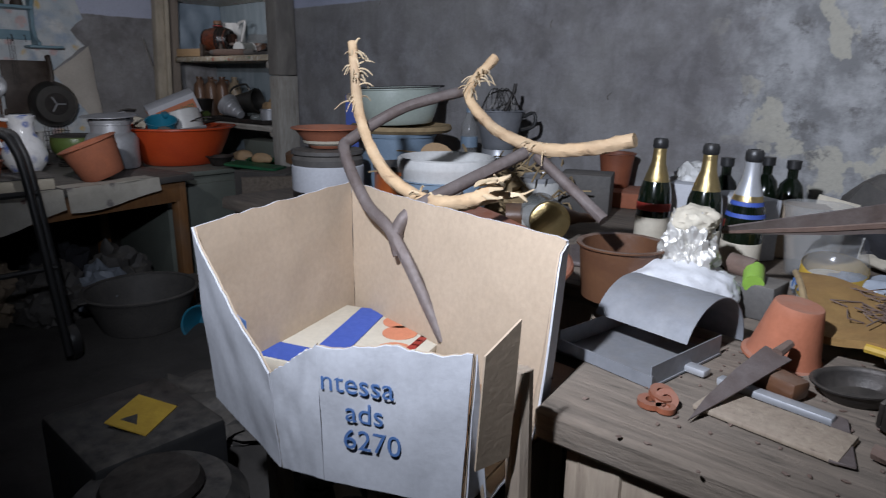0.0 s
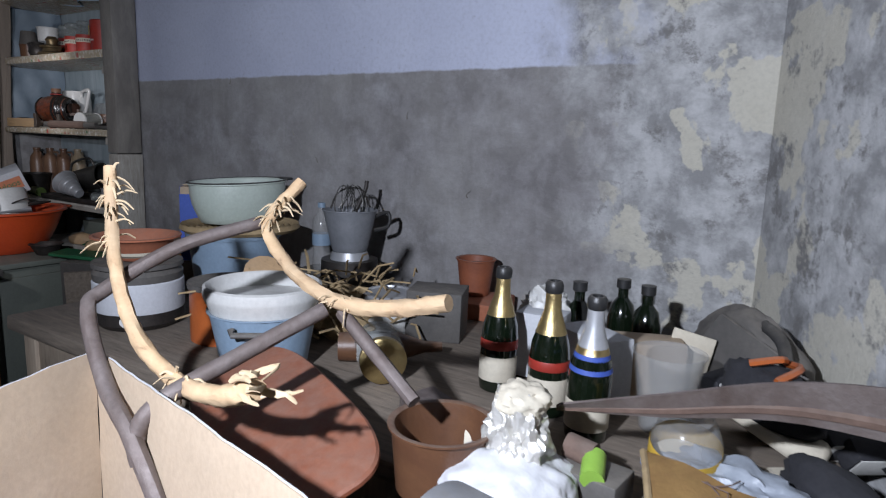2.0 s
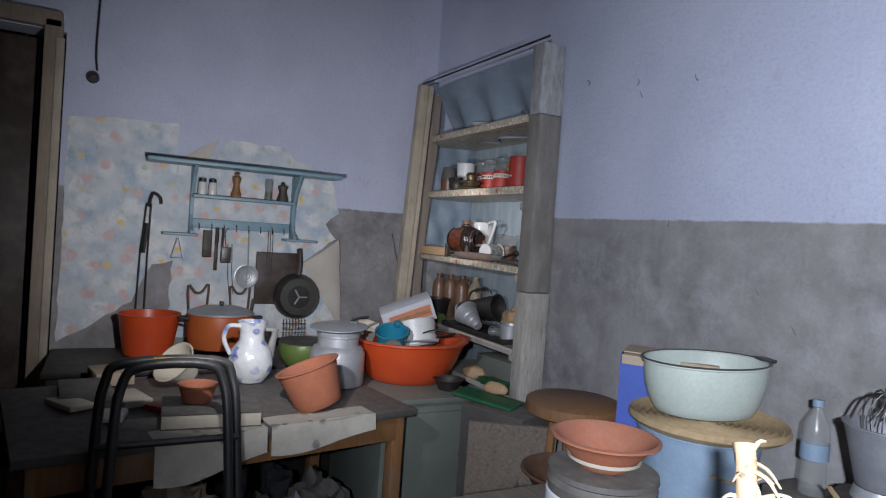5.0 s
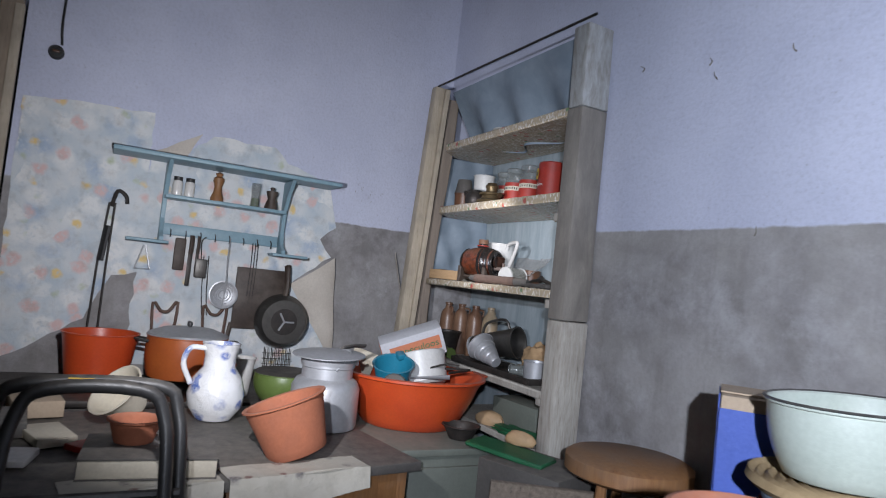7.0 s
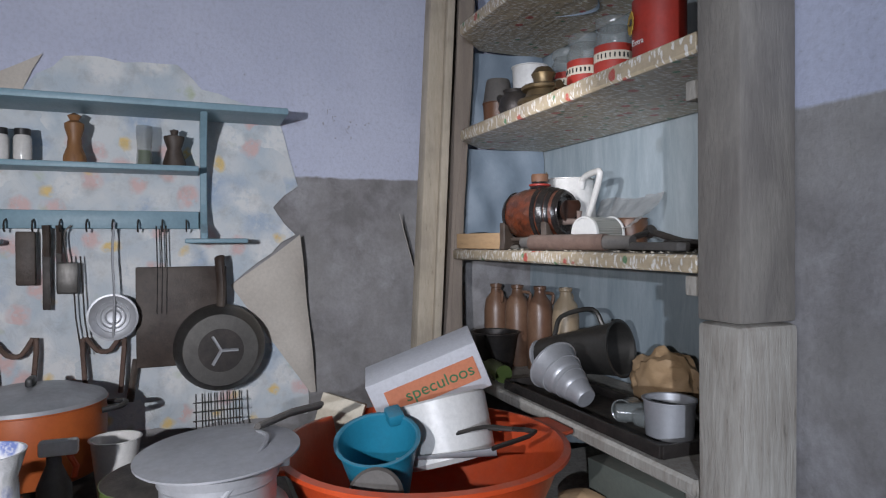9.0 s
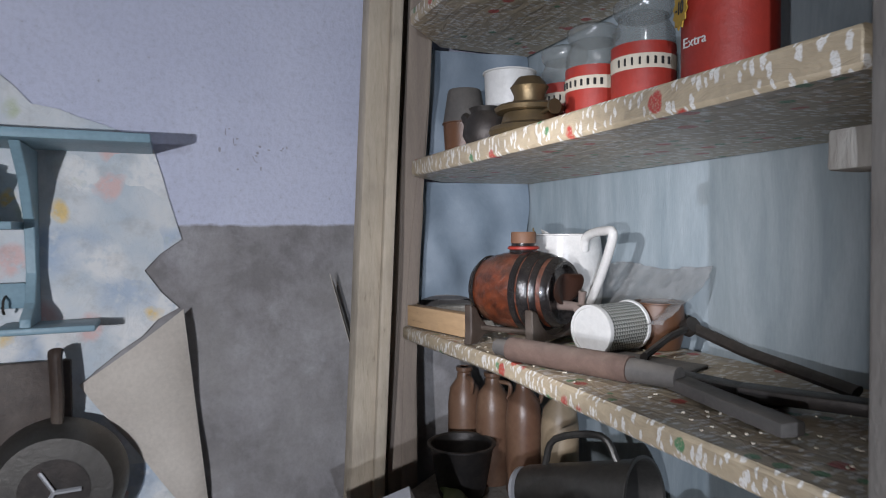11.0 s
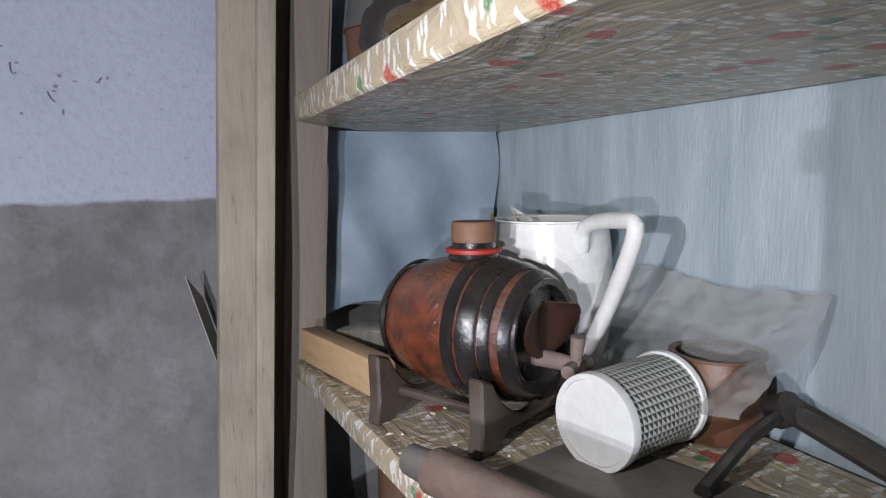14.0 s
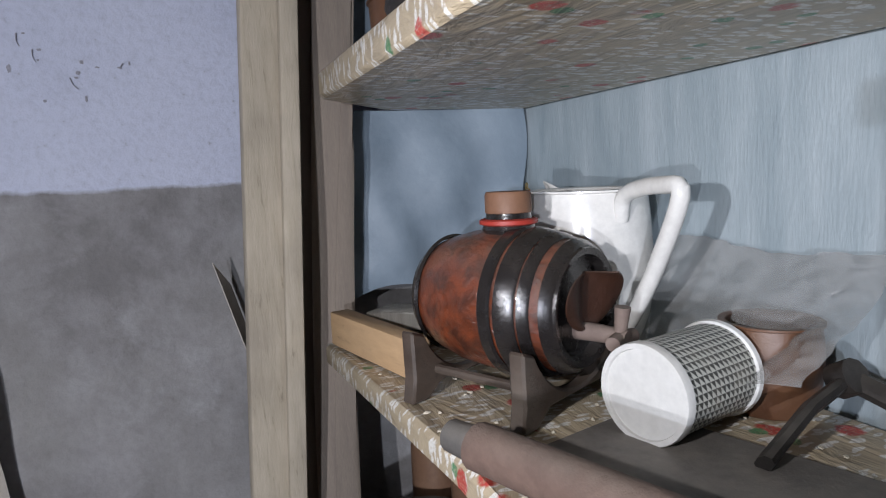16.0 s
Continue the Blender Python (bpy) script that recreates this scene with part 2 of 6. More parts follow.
STRAW = surf("dry_straw", (0.42, 0.31, 0.17), (0.3, 0.21, 0.11), 40, 0.8)
CURTAIN = surf("brown_striped_curtain", (0.22, 0.18, 0.15), (0.3, 0.25, 0.2), 10, 0.9, fine=200, stretch=(3, 3, 0.3))
BLUEPAINT = surf("light_blue_enamel_paint", (0.26, 0.4, 0.47), (0.2, 0.32, 0.38), 10, 0.45, bump=0.15, dust=0.4)
PAPERBACK = surf("wallpaper_backing", (0.62, 0.57, 0.5), (0.52, 0.47, 0.41), 6, 0.9)
RED = surf("red_orange_plastic", (0.62, 0.085, 0.02), (0.52, 0.06, 0.018), 6, 0.35, bump=0.06, dust=0.3)
ORANGE = surf("orange_enamel", (0.5, 0.13, 0.03), (0.38, 0.085, 0.025), 6, 0.4, bump=0.1, dust=0.45)
TERRA = surf("terracotta", (0.42, 0.14, 0.07), (0.34, 0.12, 0.065), 14, 0.85, bump=0.3, dust=0.35)
BROWNCLAY = surf("glazed_brown_clay", (0.14, 0.065, 0.032), (0.09, 0.04, 0.022), 12, 0.4, dust=0.35)
STONEWARE = surf("brown_stoneware", (0.13, 0.065, 0.04), (0.2, 0.12, 0.075), 10, 0.35, bump=0.15)
SANDWARE = surf("sandy_stoneware", (0.34, 0.27, 0.18), (0.26, 0.19, 0.12), 10, 0.4)
WHITE = surf("dusty_white_plastic", (0.68, 0.68, 0.66), (0.58, 0.57, 0.54), 8, 0.4, bump=0.08, dust=0.35)
CHINA = surf("white_glazed_china", (0.74, 0.73, 0.7), (0.66, 0.64, 0.6), 7, 0.18, bump=0.05)
DELFT = floral("blue_and_white_china", (0.72, 0.73, 0.74), [((0.1, 0.16, 0.42), 0.5, 0.55), ((0.16, 0.22, 0.5), 0.4, 0.5)], 16, 0.15, (0.76, 0.76, 0.76), 0.5)
ALU = surf("dull_aluminium", (0.56, 0.57, 0.59), (0.42, 0.43, 0.45), 8, 0.42, 0.5, 0.15, 60, dust=0.25)
ZINC = surf("galvanised_sheet", (0.29, 0.3, 0.32), (0.21, 0.22, 0.24), 14, 0.62, 0.4, 0.2, 60, dust=0.35)
IRON = surf("black_iron", (0.03, 0.028, 0.026), (0.06, 0.05, 0.045), 20, 0.5, 0.5, 0.35, dust=0.3)
PANMETAL = surf("tarnished_pan_steel", (0.13, 0.125, 0.115), (0.09, 0.085, 0.08), 12, 0.42, 0.8, 0.25, dust=0.2)
BLACK = surf("black_plastic", (0.02, 0.02, 0.021), (0.03, 0.03, 0.03), 12, 0.4, dust=0.35)
GREEN = surf("olive_green_enamel", (0.13, 0.19, 0.05), (0.09, 0.13, 0.035), 9, 0.35, dust=0.4)
BRIGHTGREEN = surf("bright_green_plastic", (0.3, 0.5, 0.08), (0.22, 0.4, 0.06), 9, 0.4)
GREENCLOTH = surf("dark_green_plastic", (0.02, 0.14, 0.06), (0.015, 0.1, 0.04), 12, 0.5)
CABGREEN = surf("grey_green_cabinet_paint", (0.17, 0.19, 0.16), (0.13, 0.14, 0.12), 5, 0.6, dust=0.4)
TEAL = surf("teal_plastic", (0.02, 0.22, 0.33), (0.015, 0.17, 0.26), 8, 0.35, dust=0.3)
CYANP = surf("pale_blue_plastic", (0.26, 0.35, 0.45), (0.21, 0.29, 0.38), 8, 0.45, dust=0.4)
CELADON = surf("pale_green_enamel", (0.52, 0.58, 0.52), (0.44, 0.5, 0.44), 6, 0.35, dust=0.4)
CARD = surf("brown_cardboard", (0.46, 0.36, 0.26), (0.4, 0.31, 0.22), 4, 0.9, bump=0.2)
CARDW = surf("white_printed_cardboard", (0.6, 0.61, 0.64), (0.53, 0.54, 0.57), 3, 0.8, bump=0.15)
INKBLUE = surf("blue_print", (0.06, 0.14, 0.34), (0.09, 0.18, 0.38), 30, 0.8)
BLUECARD = surf("blue_printed_card", (0.05, 0.1, 0.42), (0.045, 0.09, 0.36), 8, 0.6)
REDCARD = surf("red_printed_label", (0.4, 0.035, 0.022), (0.27, 0.03, 0.02), 22, 0.5)
ORCARD = surf("orange_printed_card", (0.62, 0.23, 0.12), (0.55, 0.2, 0.11), 10, 0.7)
GREENINK = surf("green_print", (0.05, 0.2, 0.09), None, 20, 0.7)
CREAM = surf("cream_paper", (0.62, 0.57, 0.46), (0.52, 0.46, 0.36), 8, 0.85)
YELLOW = surf("yellow_print", (0.58, 0.38, 0.05), (0.45, 0.28, 0.04), 12, 0.6)
BAG = surf("crumpled_white_plastic", (0.66, 0.66, 0.67), (0.55, 0.56, 0.58), 20, 0.4, bump=0.6, fine=30)
GREYBAG = surf("grey_blue_plastic_sheet", (0.34, 0.37, 0.42), (0.25, 0.28, 0.32), 14, 0.4, bump=0.6, fine=25)
FOIL = surf("crumpled_foil", (0.72, 0.7, 0.66), (0.62, 0.6, 0.55), 30, 0.38, 0.6, 0.8, 45)
GOLD = surf("gold_foil", (0.55, 0.42, 0.2), (0.48, 0.36, 0.17), 40, 0.32, 0.9, 0.4, 120)
GREENGLASS = surf("dark_green_bottle_glass", (0.004, 0.008, 0.004), (0.006, 0.01, 0.005), 9, 0.12, bump=0.03, coat=0.5)
LEATHER = surf("embossed_red_brown_leather", (0.17, 0.04, 0.015), (0.05, 0.016, 0.009), 30, 0.32, bump=1.0, fine=55, coat=0.4, dust=0.3, sharp=0.1)
BLACKLEATHER = surf("black_leather", (0.012, 0.01, 0.01), (0.022, 0.019, 0.018), 14, 0.24, bump=0.25, coat=0.3, dust=0.06)
CORK = surf("brown_cap", (0.22, 0.11, 0.06), (0.17, 0.085, 0.05), 20, 0.6)
CLEAR = glass("clear_dusty_plastic", (0.4, 0.4, 0.39), 0.18, 0.3)
JARGLASS = glass("dusty_jar_glass", (0.26, 0.28, 0.27), 0.12, 0.42)
TIN = checked("embossed_triangle_tin", (0.05, 0.05, 0.045), (0.5, 0.5, 0.45), 125)
MUSTARD = surf("mustard_cloth", (0.3, 0.18, 0.06), (0.24, 0.13, 0.045), 18, 0.9, bump=0.5)
WHITEPRINT = surf("white_print", (0.75, 0.74, 0.7), None, 20, 0.7)
SLATE = surf("dark_grey_sheet", (0.08, 0.075, 0.07), (0.12, 0.11, 0.1), 10, 0.65, dust=0.5)
RUST = surf("rust_brown_tube", (0.11, 0.07, 0.055), (0.17, 0.11, 0.085), 24, 0.85, bump=0.7, fine=60, dust=0.3)
NAVY = surf("black_striped_cloth", (0.02, 0.02, 0.025), (0.035, 0.035, 0.04), 16, 0.85)

BRASS = surf("tarnished_brass", (0.2, 0.14, 0.07), (0.11, 0.085, 0.05), 18, 0.42, 0.75, 0.25, dust=0.3)
CHIP = surf("bared_grey_plaster", (0.4, 0.4, 0.46), (0.28, 0.27, 0.3), 60, 0.9, bump=0.5)
DARKLEATHER = surf("dark_brown_leather", (0.05, 0.02, 0.012), (0.025, 0.012, 0.008), 22, 0.4, bump=0.6, fine=60, dust=0.2)
TAPWOOD = surf("dusty_grey_brown_tap_wood", (0.2, 0.15, 0.125), (0.14, 0.1, 0.085), 22, 0.75, bump=0.4, dust=0.3)
RUSTRED = surf("rust_red_painted_tin", (0.3, 0.095, 0.045), (0.2, 0.065, 0.035), 9, 0.55, bump=0.3, dust=0.3)


# ---- building kit ----
I4 = Matrix.Identity(4)


def part(name, bm, material, parent=None, label="", m=I4, smooth=True):
    me = bpy.data.meshes.new(name)
    bm.transform(m)
    for f in bm.faces:
        f.smooth = smooth
    bm.to_mesh(me)
    bm.free()
    me.materials.append(material)
    if smooth:
        me.set_sharp_from_angle(angle=radians(38))
    ob = new(name, me)
    ob.parent = parent
    if label:
        ob["label"] = label
    return ob


def thing(name, label, category, m=I4, group=""):
    ob = new(name)
    ob.empty_display_size = 0.05
    ob.matrix_world = m
    return tagged(ob, label, category, group)


def single(name, bm, material, label, category, m=I4, group="", kind="", smooth=True):
    ob = part(name, bm, material, None, "", I4, smooth)
    ob.matrix_world = m
    return tagged(ob, label, category, group, kind)


def box(sx, sy, sz, c=(0, 0, 0), bevel=0.003, jitter=0.0):
    """A box whose base centre is at c."""
    bm = bmesh.new()
    bmesh.ops.create_cube(bm, size=1)
    for v in bm.verts:
        v.co = Vector((v.co.x * sx + c[0] + random.uniform(-jitter, jitter), v.co.y * sy + c[1] + random.uniform(-jitter, jitter), (v.co.z + 0.5) * sz + c[2]))
    if bevel:
        bmesh.ops.bevel(bm, geom=bm.edges[:], offset=min(bevel, 0.3 * min(sx, sy, sz)), segments=2, affect="EDGES", profile=0.5)
    return bm


def lathe(profile, seg=36, close=False, wobble=0.0, sy=1.0):
    """Turns a profile of (radius, height) about the z axis."""
    bm = bmesh.new()
    rings = []
    for r, z in profile:
        if r < 1e-5:
            rings.append([bm.verts.new((0, 0, z))])
        else:
            rings.append([bm.verts.new((r * math.cos(a) * (1 + wobble * math.sin(3 * a + z * 20)), sy * r * math.sin(a), z)) for a in (2 * math.pi * k / seg for k in range(seg))])
    pairs = list(zip(rings, rings[1:])) + ([(rings[-1], rings[0])] if close else [])
    for a, b in pairs:
        for k in range(seg):
            j = (k + 1) % seg
            if len(a) == 1 and len(b) == 1:
                continue
            if len(a) == 1:
                bm.faces.new((a[0], b[j], b[k]))
            elif len(b) == 1:
                bm.faces.new((a[k], a[j], b[0]))
            else:
                bm.faces.new((a[k], a[j], b[j], b[k]))
    bmesh.ops.recalc_face_normals(bm, faces=bm.faces)
    return bm


def vessel(r0, r1, h, t=0.004, lip=0.006, belly=0.0, floor=0.006, seg=40, wobble=0.0, sy=1.0):
    """An open vessel with a wall of thickness t, a rolled lip and a floor."""
    out = [(0, 0), (r0 * 0.96, 0), (r0, h * 0.02)]
    for k in range(1, 6):
        u = k / 6
        out.append((r0 + (r1 - r0) * u + belly * math.sin(math.pi * u), h * u))
    out += [(r1, h - lip), (r1 + lip, h - lip * 0.6), (r1 + lip, h), (r1, h + lip * 0.2), (r1 - t, h - lip * 0.3)]
    for k in range(5, 0, -1):
        u = k / 6
        out.append((r0 + (r1 - r0) * u + belly * math.sin(math.pi * u) - t, max(floor, h * u)))
    out += [(r0 * 0.9, floor), (0, floor)]
    return lathe(out, seg, wobble=wobble, sy=sy)


def spline(pts, n=6):
    pts = [Vector(p) for p in pts]
    p = [pts[0] * 2 - pts[1], *pts, pts[-1] * 2 - pts[-2]]
    res = []
    for i in range(1, len(p) - 2):
        for k in range(n):
            t = k / n
            a, b, c, d = p[i - 1], p[i], p[i + 1], p[i + 2]
            res.append(0.5 * (2 * b + (c - a) * t + (2 * a - 5 * b + 4 * c - d) * t * t + (3 * b - a - 3 * c + d) * t ** 3))
    return res + [pts[-1]]


def tube(pts, r, seg=8, smooth=0, flat=1.0, rough=0.0):
    """A round or flattened bar along a line; r is one radius or one for each end."""
    if smooth:
        pts = spline(pts, smooth)
    pts = [Vector(p) for p in pts]
    r0, r1 = (r, r) if isinstance(r, (int, float)) else r
    bm = bmesh.new()
    rings, side = [], None
    for i, p in enumerate(pts):
        d = (pts[min(i + 1, len(pts) - 1)] - pts[max(i - 1, 0)]).normalized()
        if side is None:
            side = d.orthogonal().normalized()
        side = (side - d * side.dot(d)).normalized()
        up = d.cross(side)
        rad = r0 + (r1 - r0) * i / max(1, len(pts) - 1)
        rings.append([bm.verts.new(p + (side * math.cos(a) + up * math.sin(a) * flat) * rad * (1 + rough * random.uniform(-1, 1))) for a in (2 * math.pi * k / seg for k in range(seg))])
    for a, b in zip(rings, rings[1:]):
        for k in range(seg):
            bm.faces.new((a[k], a[(k + 1) % seg], b[(k + 1) % seg], b[k]))
    bm.faces.new(rings[0][::-1])
    bm.faces.new(rings[-1])
    bmesh.ops.recalc_face_normals(bm, faces=bm.faces)
    return bm


def slab(poly, th, bevel=0.002):
    """A flat plate of an outline in x and y, from z 0 to th."""
    bm = bmesh.new()
    vs = [bm.verts.new((x, y, 0)) for x, y in poly]
    f = bm.faces.new(vs)
    res = bmesh.ops.extrude_face_region(bm, geom=[f])
    for v in res["geom"]:
        if isinstance(v, bmesh.types.BMVert):
            v.co.z += th
    bmesh.ops.recalc_face_normals(bm, faces=bm.faces)
    if bevel:
        bmesh.ops.bevel(bm, geom=[e for e in bm.edges], offset=min(bevel, th * 0.3), segments=1, affect="EDGES")
    return bm


def sheet(fn, nu, nv, th=0.002):
    """A thick sheet through fn(u, v)."""
    bm = bmesh.new()
    g = [[bm.verts.new(fn(i / nu, j / nv)) for j in range(nv + 1)] for i in range(nu + 1)]
    for i in range(nu):
        for j in range(nv):
            bm.faces.new((g[i][j], g[i + 1][j], g[i + 1][j + 1], g[i][j + 1]))
    bm.normal_update()
    back = [[bm.verts.new(v.co - v.normal * th) for v in row] for row in g]
    for i in range(nu):
        for j in range(nv):
            bm.faces.new((back[i][j], back[i][j + 1], back[i + 1][j + 1], back[i + 1][j]))
    rim = [(i, 0) for i in range(nu)] + [(nu, j) for j in range(nv)] + [(i, nv) for i in range(nu, 0, -1)] + [(0, j) for j in range(nv, 0, -1)]
    for (a, b), (c, d) in zip(rim, rim[1:] + rim[:1]):
        bm.faces.new((g[c][d], g[a][b], back[a][b], back[c][d]))
    return bm


def blob(sx, sy, sz, rough=0.15, freq=3.0, sub=4, seed=0.0, flat_base=True):
    """A crumpled lump resting on its base."""
    bm = bmesh.new()
    bmesh.ops.create_icosphere(bm, subdivisions=sub, radius=1)
    for v in bm.verts:
        n = noise.fractal(v.co * freq + Vector((seed, seed * 2, 0)), 0.8, 2.1, 4) * rough
        fold = abs(noise.noise(v.co * freq * 1.7 + Vector((seed, 5, seed)))) * rough
        v.co *= 1 + n - fold
        v.co = Vector((v.co.x * sx, v.co.y * sy, (max(v.co.z, -0.55) + 0.55) * sz / 1.55 if flat_base else v.co.z * sz))
    return bm


def joined(*bms):
    out = bmesh.new()
    for b in bms:
        me = bpy.data.meshes.new("tmp")
        b.to_mesh(me)
        b.free()
        out.from_mesh(me)
        bpy.data.meshes.remove(me)
    return out


def moved(bm, m):
    bm.transform(m)
    return bm


def along(a, b, roll=0):
    """A pose at a whose z axis points to b."""
    a, b = Vector(a), Vector(b)
    return Matrix.Translation(a) @ (b - a).to_track_quat("Z", "Y").to_matrix().to_4x4() @ pose(0, 0, 0, 0, 0, roll)


def words(text, size, material, parent, m, name="lettering", depth=0.0006):
    cu = bpy.data.curves.new("words", "FONT")
    cu.body, cu.size, cu.extrude, cu.align_x, cu.align_y = text, size, depth, "CENTER", "CENTER"
    tmp = bpy.data.objects.new("words", cu)
    scene.collection.objects.link(tmp)
    bpy.context.view_layer.update()
    me = bpy.data.meshes.new_from_object(tmp)
    bpy.data.objects.remove(tmp)
    me.transform(m)
    me.materials.clear()
    me.materials.append(material)
    ob = new(name, me)
    ob.parent = parent
    return ob


def structure(name, bm, material, label, category, smooth=False):
    return single(name, bm, material, label, category, kind="structure", smooth=smooth)


# ---- the room ----
H = 3.4
structure("floor", box(8.2, 6.2, 0.1, (2.4, -2.0, -0.1), 0), FLOOR, "dark dirty floor littered with dust", "floor")
# ceiling stays out of view; its dark colour lowers the bounced light
structure("ceiling", box(8.2, 6.2, 0.1, (2.4, -2.0, H), 0), CEILING, "old plaster ceiling out of view, coloured dark to cut bounced light", "ceiling")


def wall_grid(name, material, label, origin, ux, length, zs, th, seg=40):
    """An uneven plastered wall: a thick sheet along ux from origin."""
    o, u = Vector(origin), Vector(ux).normalized()
    n = Vector((u.y, -u.x, 0))

    def at(a, b):
        p = o + u * (a * length) + Vector((0, 0, zs[0] + (zs[1] - zs[0]) * b))
        edge = min(a, 1 - a, b, 1 - b)
        return p + n * (0.006 * noise.fractal(p * 1.3, 0.8, 2, 3) if edge > 0.001 else 0)
    bm = sheet(at, max(4, int(length * seg / 4)), max(4, int((zs[1] - zs[0]) * seg / 4)), 0.001)
    back = box(length, th, zs[1] - zs[0], (0, 0, 0), 0)
    ang = math.atan2(u.y, u.x)
    back.transform(Matrix.Translation(o + u * length / 2 - n * (th / 2 + 0.008) + Vector((0, 0, zs[0]))) @ Matrix.Rotation(ang, 4, "Z"))
    return structure(name, joined(bm, back), material, label, "wall", smooth=True)


# wall with the rack (x = 0) and a dark doorway in it
wall_grid("wall_west", WALL_A, "lavender-white wall over a grey painted dado", (0, -2.36, 0), (0, 1, 0), 2.66, (0, H), 0.2)
wall_grid("wall_west_far", WALL_A, "lavender-white wall beyond the doorway", (0, -5.1, 0), (0, 1, 0), 1.72, (0, H), 0.2)
wall_grid("wall_west_lintel", WALL_A, "lavender-white wall over the doorway", (0, -3.38, 2.55), (0, 1, 0), 1.02, (0, H - 2.55), 0.2)
# wall with the niche (y = 0)
NX0, NX1, NY = 0.0, 1.46, 0.3
wall_grid("wall_north", WALL_B, "grey dado wall with white limewash above, damp near the corner", (1.46, 0, 0), (1, 0, 0), 3.32, (0, H), 0.36)
wall_grid("wall_north_over_niche", WALL_B, "white limewashed wall over the shelf niche", (0.0, 0, 2.62), (1, 0, 0), 1.46, (0, H - 2.62), 0.36)
structure("wall_niche_back", box(1.6, 0.04, 2.7, (0.7, NY + 0.02, 0), 0), NICHE, "blue-grey painted panel behind the shelves", "wall")
structure("wall_niche_side", box(0.06, 0.26, 2.7, (1.475, NY / 2 + 0.03, 0), 0), NICHE, "blue-grey painted side of the niche", "wall")
# skewed damp wall
u = Vector((0.47, -0.883, 0))
wall_grid("wall_east", WALL_C, "damp peeling plaster wall with cream and grey patches", (4.74, 0, 0), tuple(u), 5.9, (0, H), 0.2)
# south and passage walls: dark colour added to keep bounced light out of shadows
structure("wall_south", box(8.2, 0.15, H, (2.4, -5.1, 0), 0), FLOOR, "unseen wall behind the walk, coloured dark to cut bounced light", "wall")
structure("wall_passage", box(0.1, 2.6, H, (-1.6, -2.9, 0), 0), FLOOR, "passage wall behind the doorway, coloured dark to cut bounced light", "wall")

# door frame of the dark doorway
door = thing("door_1", "dark wooden door frame around an unlit doorway", "door")
door["kind"] = "structure"
part("post", box(0.07, 0.09, 2.6, (0.02, -2.42, 0), 0.006), BENCH_LEG, door, "scuffed pale door post")
part("door_leaf", box(0.045, 0.8, 2.5, (-0.16, -2.9, 0.02), 0.006), DARKWOOD, door, "dark door leaf standing ajar")
part("lintel", box(0.07, 1.1, 0.09, (0.02, -2.93, 2.555), 0.006), BENCH_LEG, door)
part("stop", box(0.03, 0.04, 2.5, (0.05, -2.385, 0), 0.004), POST, door)

# corner patch of plaster seam and cable on the wall beside the doorway
cable = single("cable", tube([(0.012, -2.2, 2.94), (0.014, -2.21, 2.5), (0.013, -2.2, 2.36)], 0.006, 8, 4), BLACK, "dark cable running down the wall from above", "cable")
switch = thing("light_switch", "old round dark switch at the end of a cable", "switch", pose(0.0, -2.22, 2.32, 0, 90, 0))
part("base", lathe([(0, 0), (0.035, 0), (0.035, 0.015), (0.028, 0.024), (0, 0.026)], 24), BLACK, switch)
part("knob", box(0.012, 0.03, 0.02, (0, 0, 0.024), 0.004), BROWNCLAY, switch)

# ---- wallpaper on the west wall ----
paper = thing("wallpaper", "torn faded flowered wallpaper peeling off the wall", "wallpaper")


def paper_piece(name, poly, mat, off=0.004, label=""):
    """poly in (y, z) on the west wall."""
    bm = slab([(y, z) for y, z in poly], 0.0015, 0)
    m = Matrix(((0, 0, 1, off), (1, 0, 0, 0), (0, 1, 0, 0), (0, 0, 0, 1)))
    return part(name, bm, mat, paper, label, m)


def torn(poly, step=0.05, amp=0.008):
    out = []
    for (a, b), (c, d) in zip(poly, poly[1:] + poly[:1]):
        n = max(1, int(math.hypot(c - a, d - b) / step))
        for k in range(n):
            t = k / n
            j = 0 if k == 0 else amp
            out.append((a + (c - a) * t + random.uniform(-j, j), b + (d - b) * t + random.uniform(-j, j)))
    return out


paper_piece("strip_main", torn([(-1.74, 0.8), (-0.66, 0.8), (-0.68, 1.3), (-0.93, 1.29), (-0.7, 1.47), (-0.78, 1.57), (-0.69, 1.65), (-0.76, 1.9), (-1.02, 1.98), (-1.1, 2.06), (-1.44, 2.055), (-1.55, 1.95), (-1.74, 1.9)]), PAPER, 0.006)
paper_piece("strip_side", torn([(-2.33, 0.78), (-1.95, 1.02), (-1.85, 1.25), (-1.73, 1.28), (-1.745, 2.12), (-2.24, 2.09), (-2.33, 2.08)]), PAPER, 0.004)
FLAP = (Vector((0.012, -0.93, 1.29)), Vector((0.02, -0.69, 1.47)), Vector((0.02, -0.65, 0.88)))
part("flap", sheet(lambda a, b: FLAP[0].lerp(FLAP[1], a).lerp(FLAP[2].lerp(FLAP[2] + Vector((0, 0.02, 0)), a), b) + Vector((0.05 * math.sin(a * 2.6) * (1 - b) ** 0.7 + 0.008 * math.sin(b * 11), 0, 0)), 12, 14, 0.002), PAPERBACK, paper, "curled flap showing its cream backing")
paper_piece("fold", torn([(-1.78, 1.885), (-1.5, 2.055), (-1.58, 1.885)], 0.06, 0.004), PAPERBACK, 0.011, "brown triangle of folded backing")
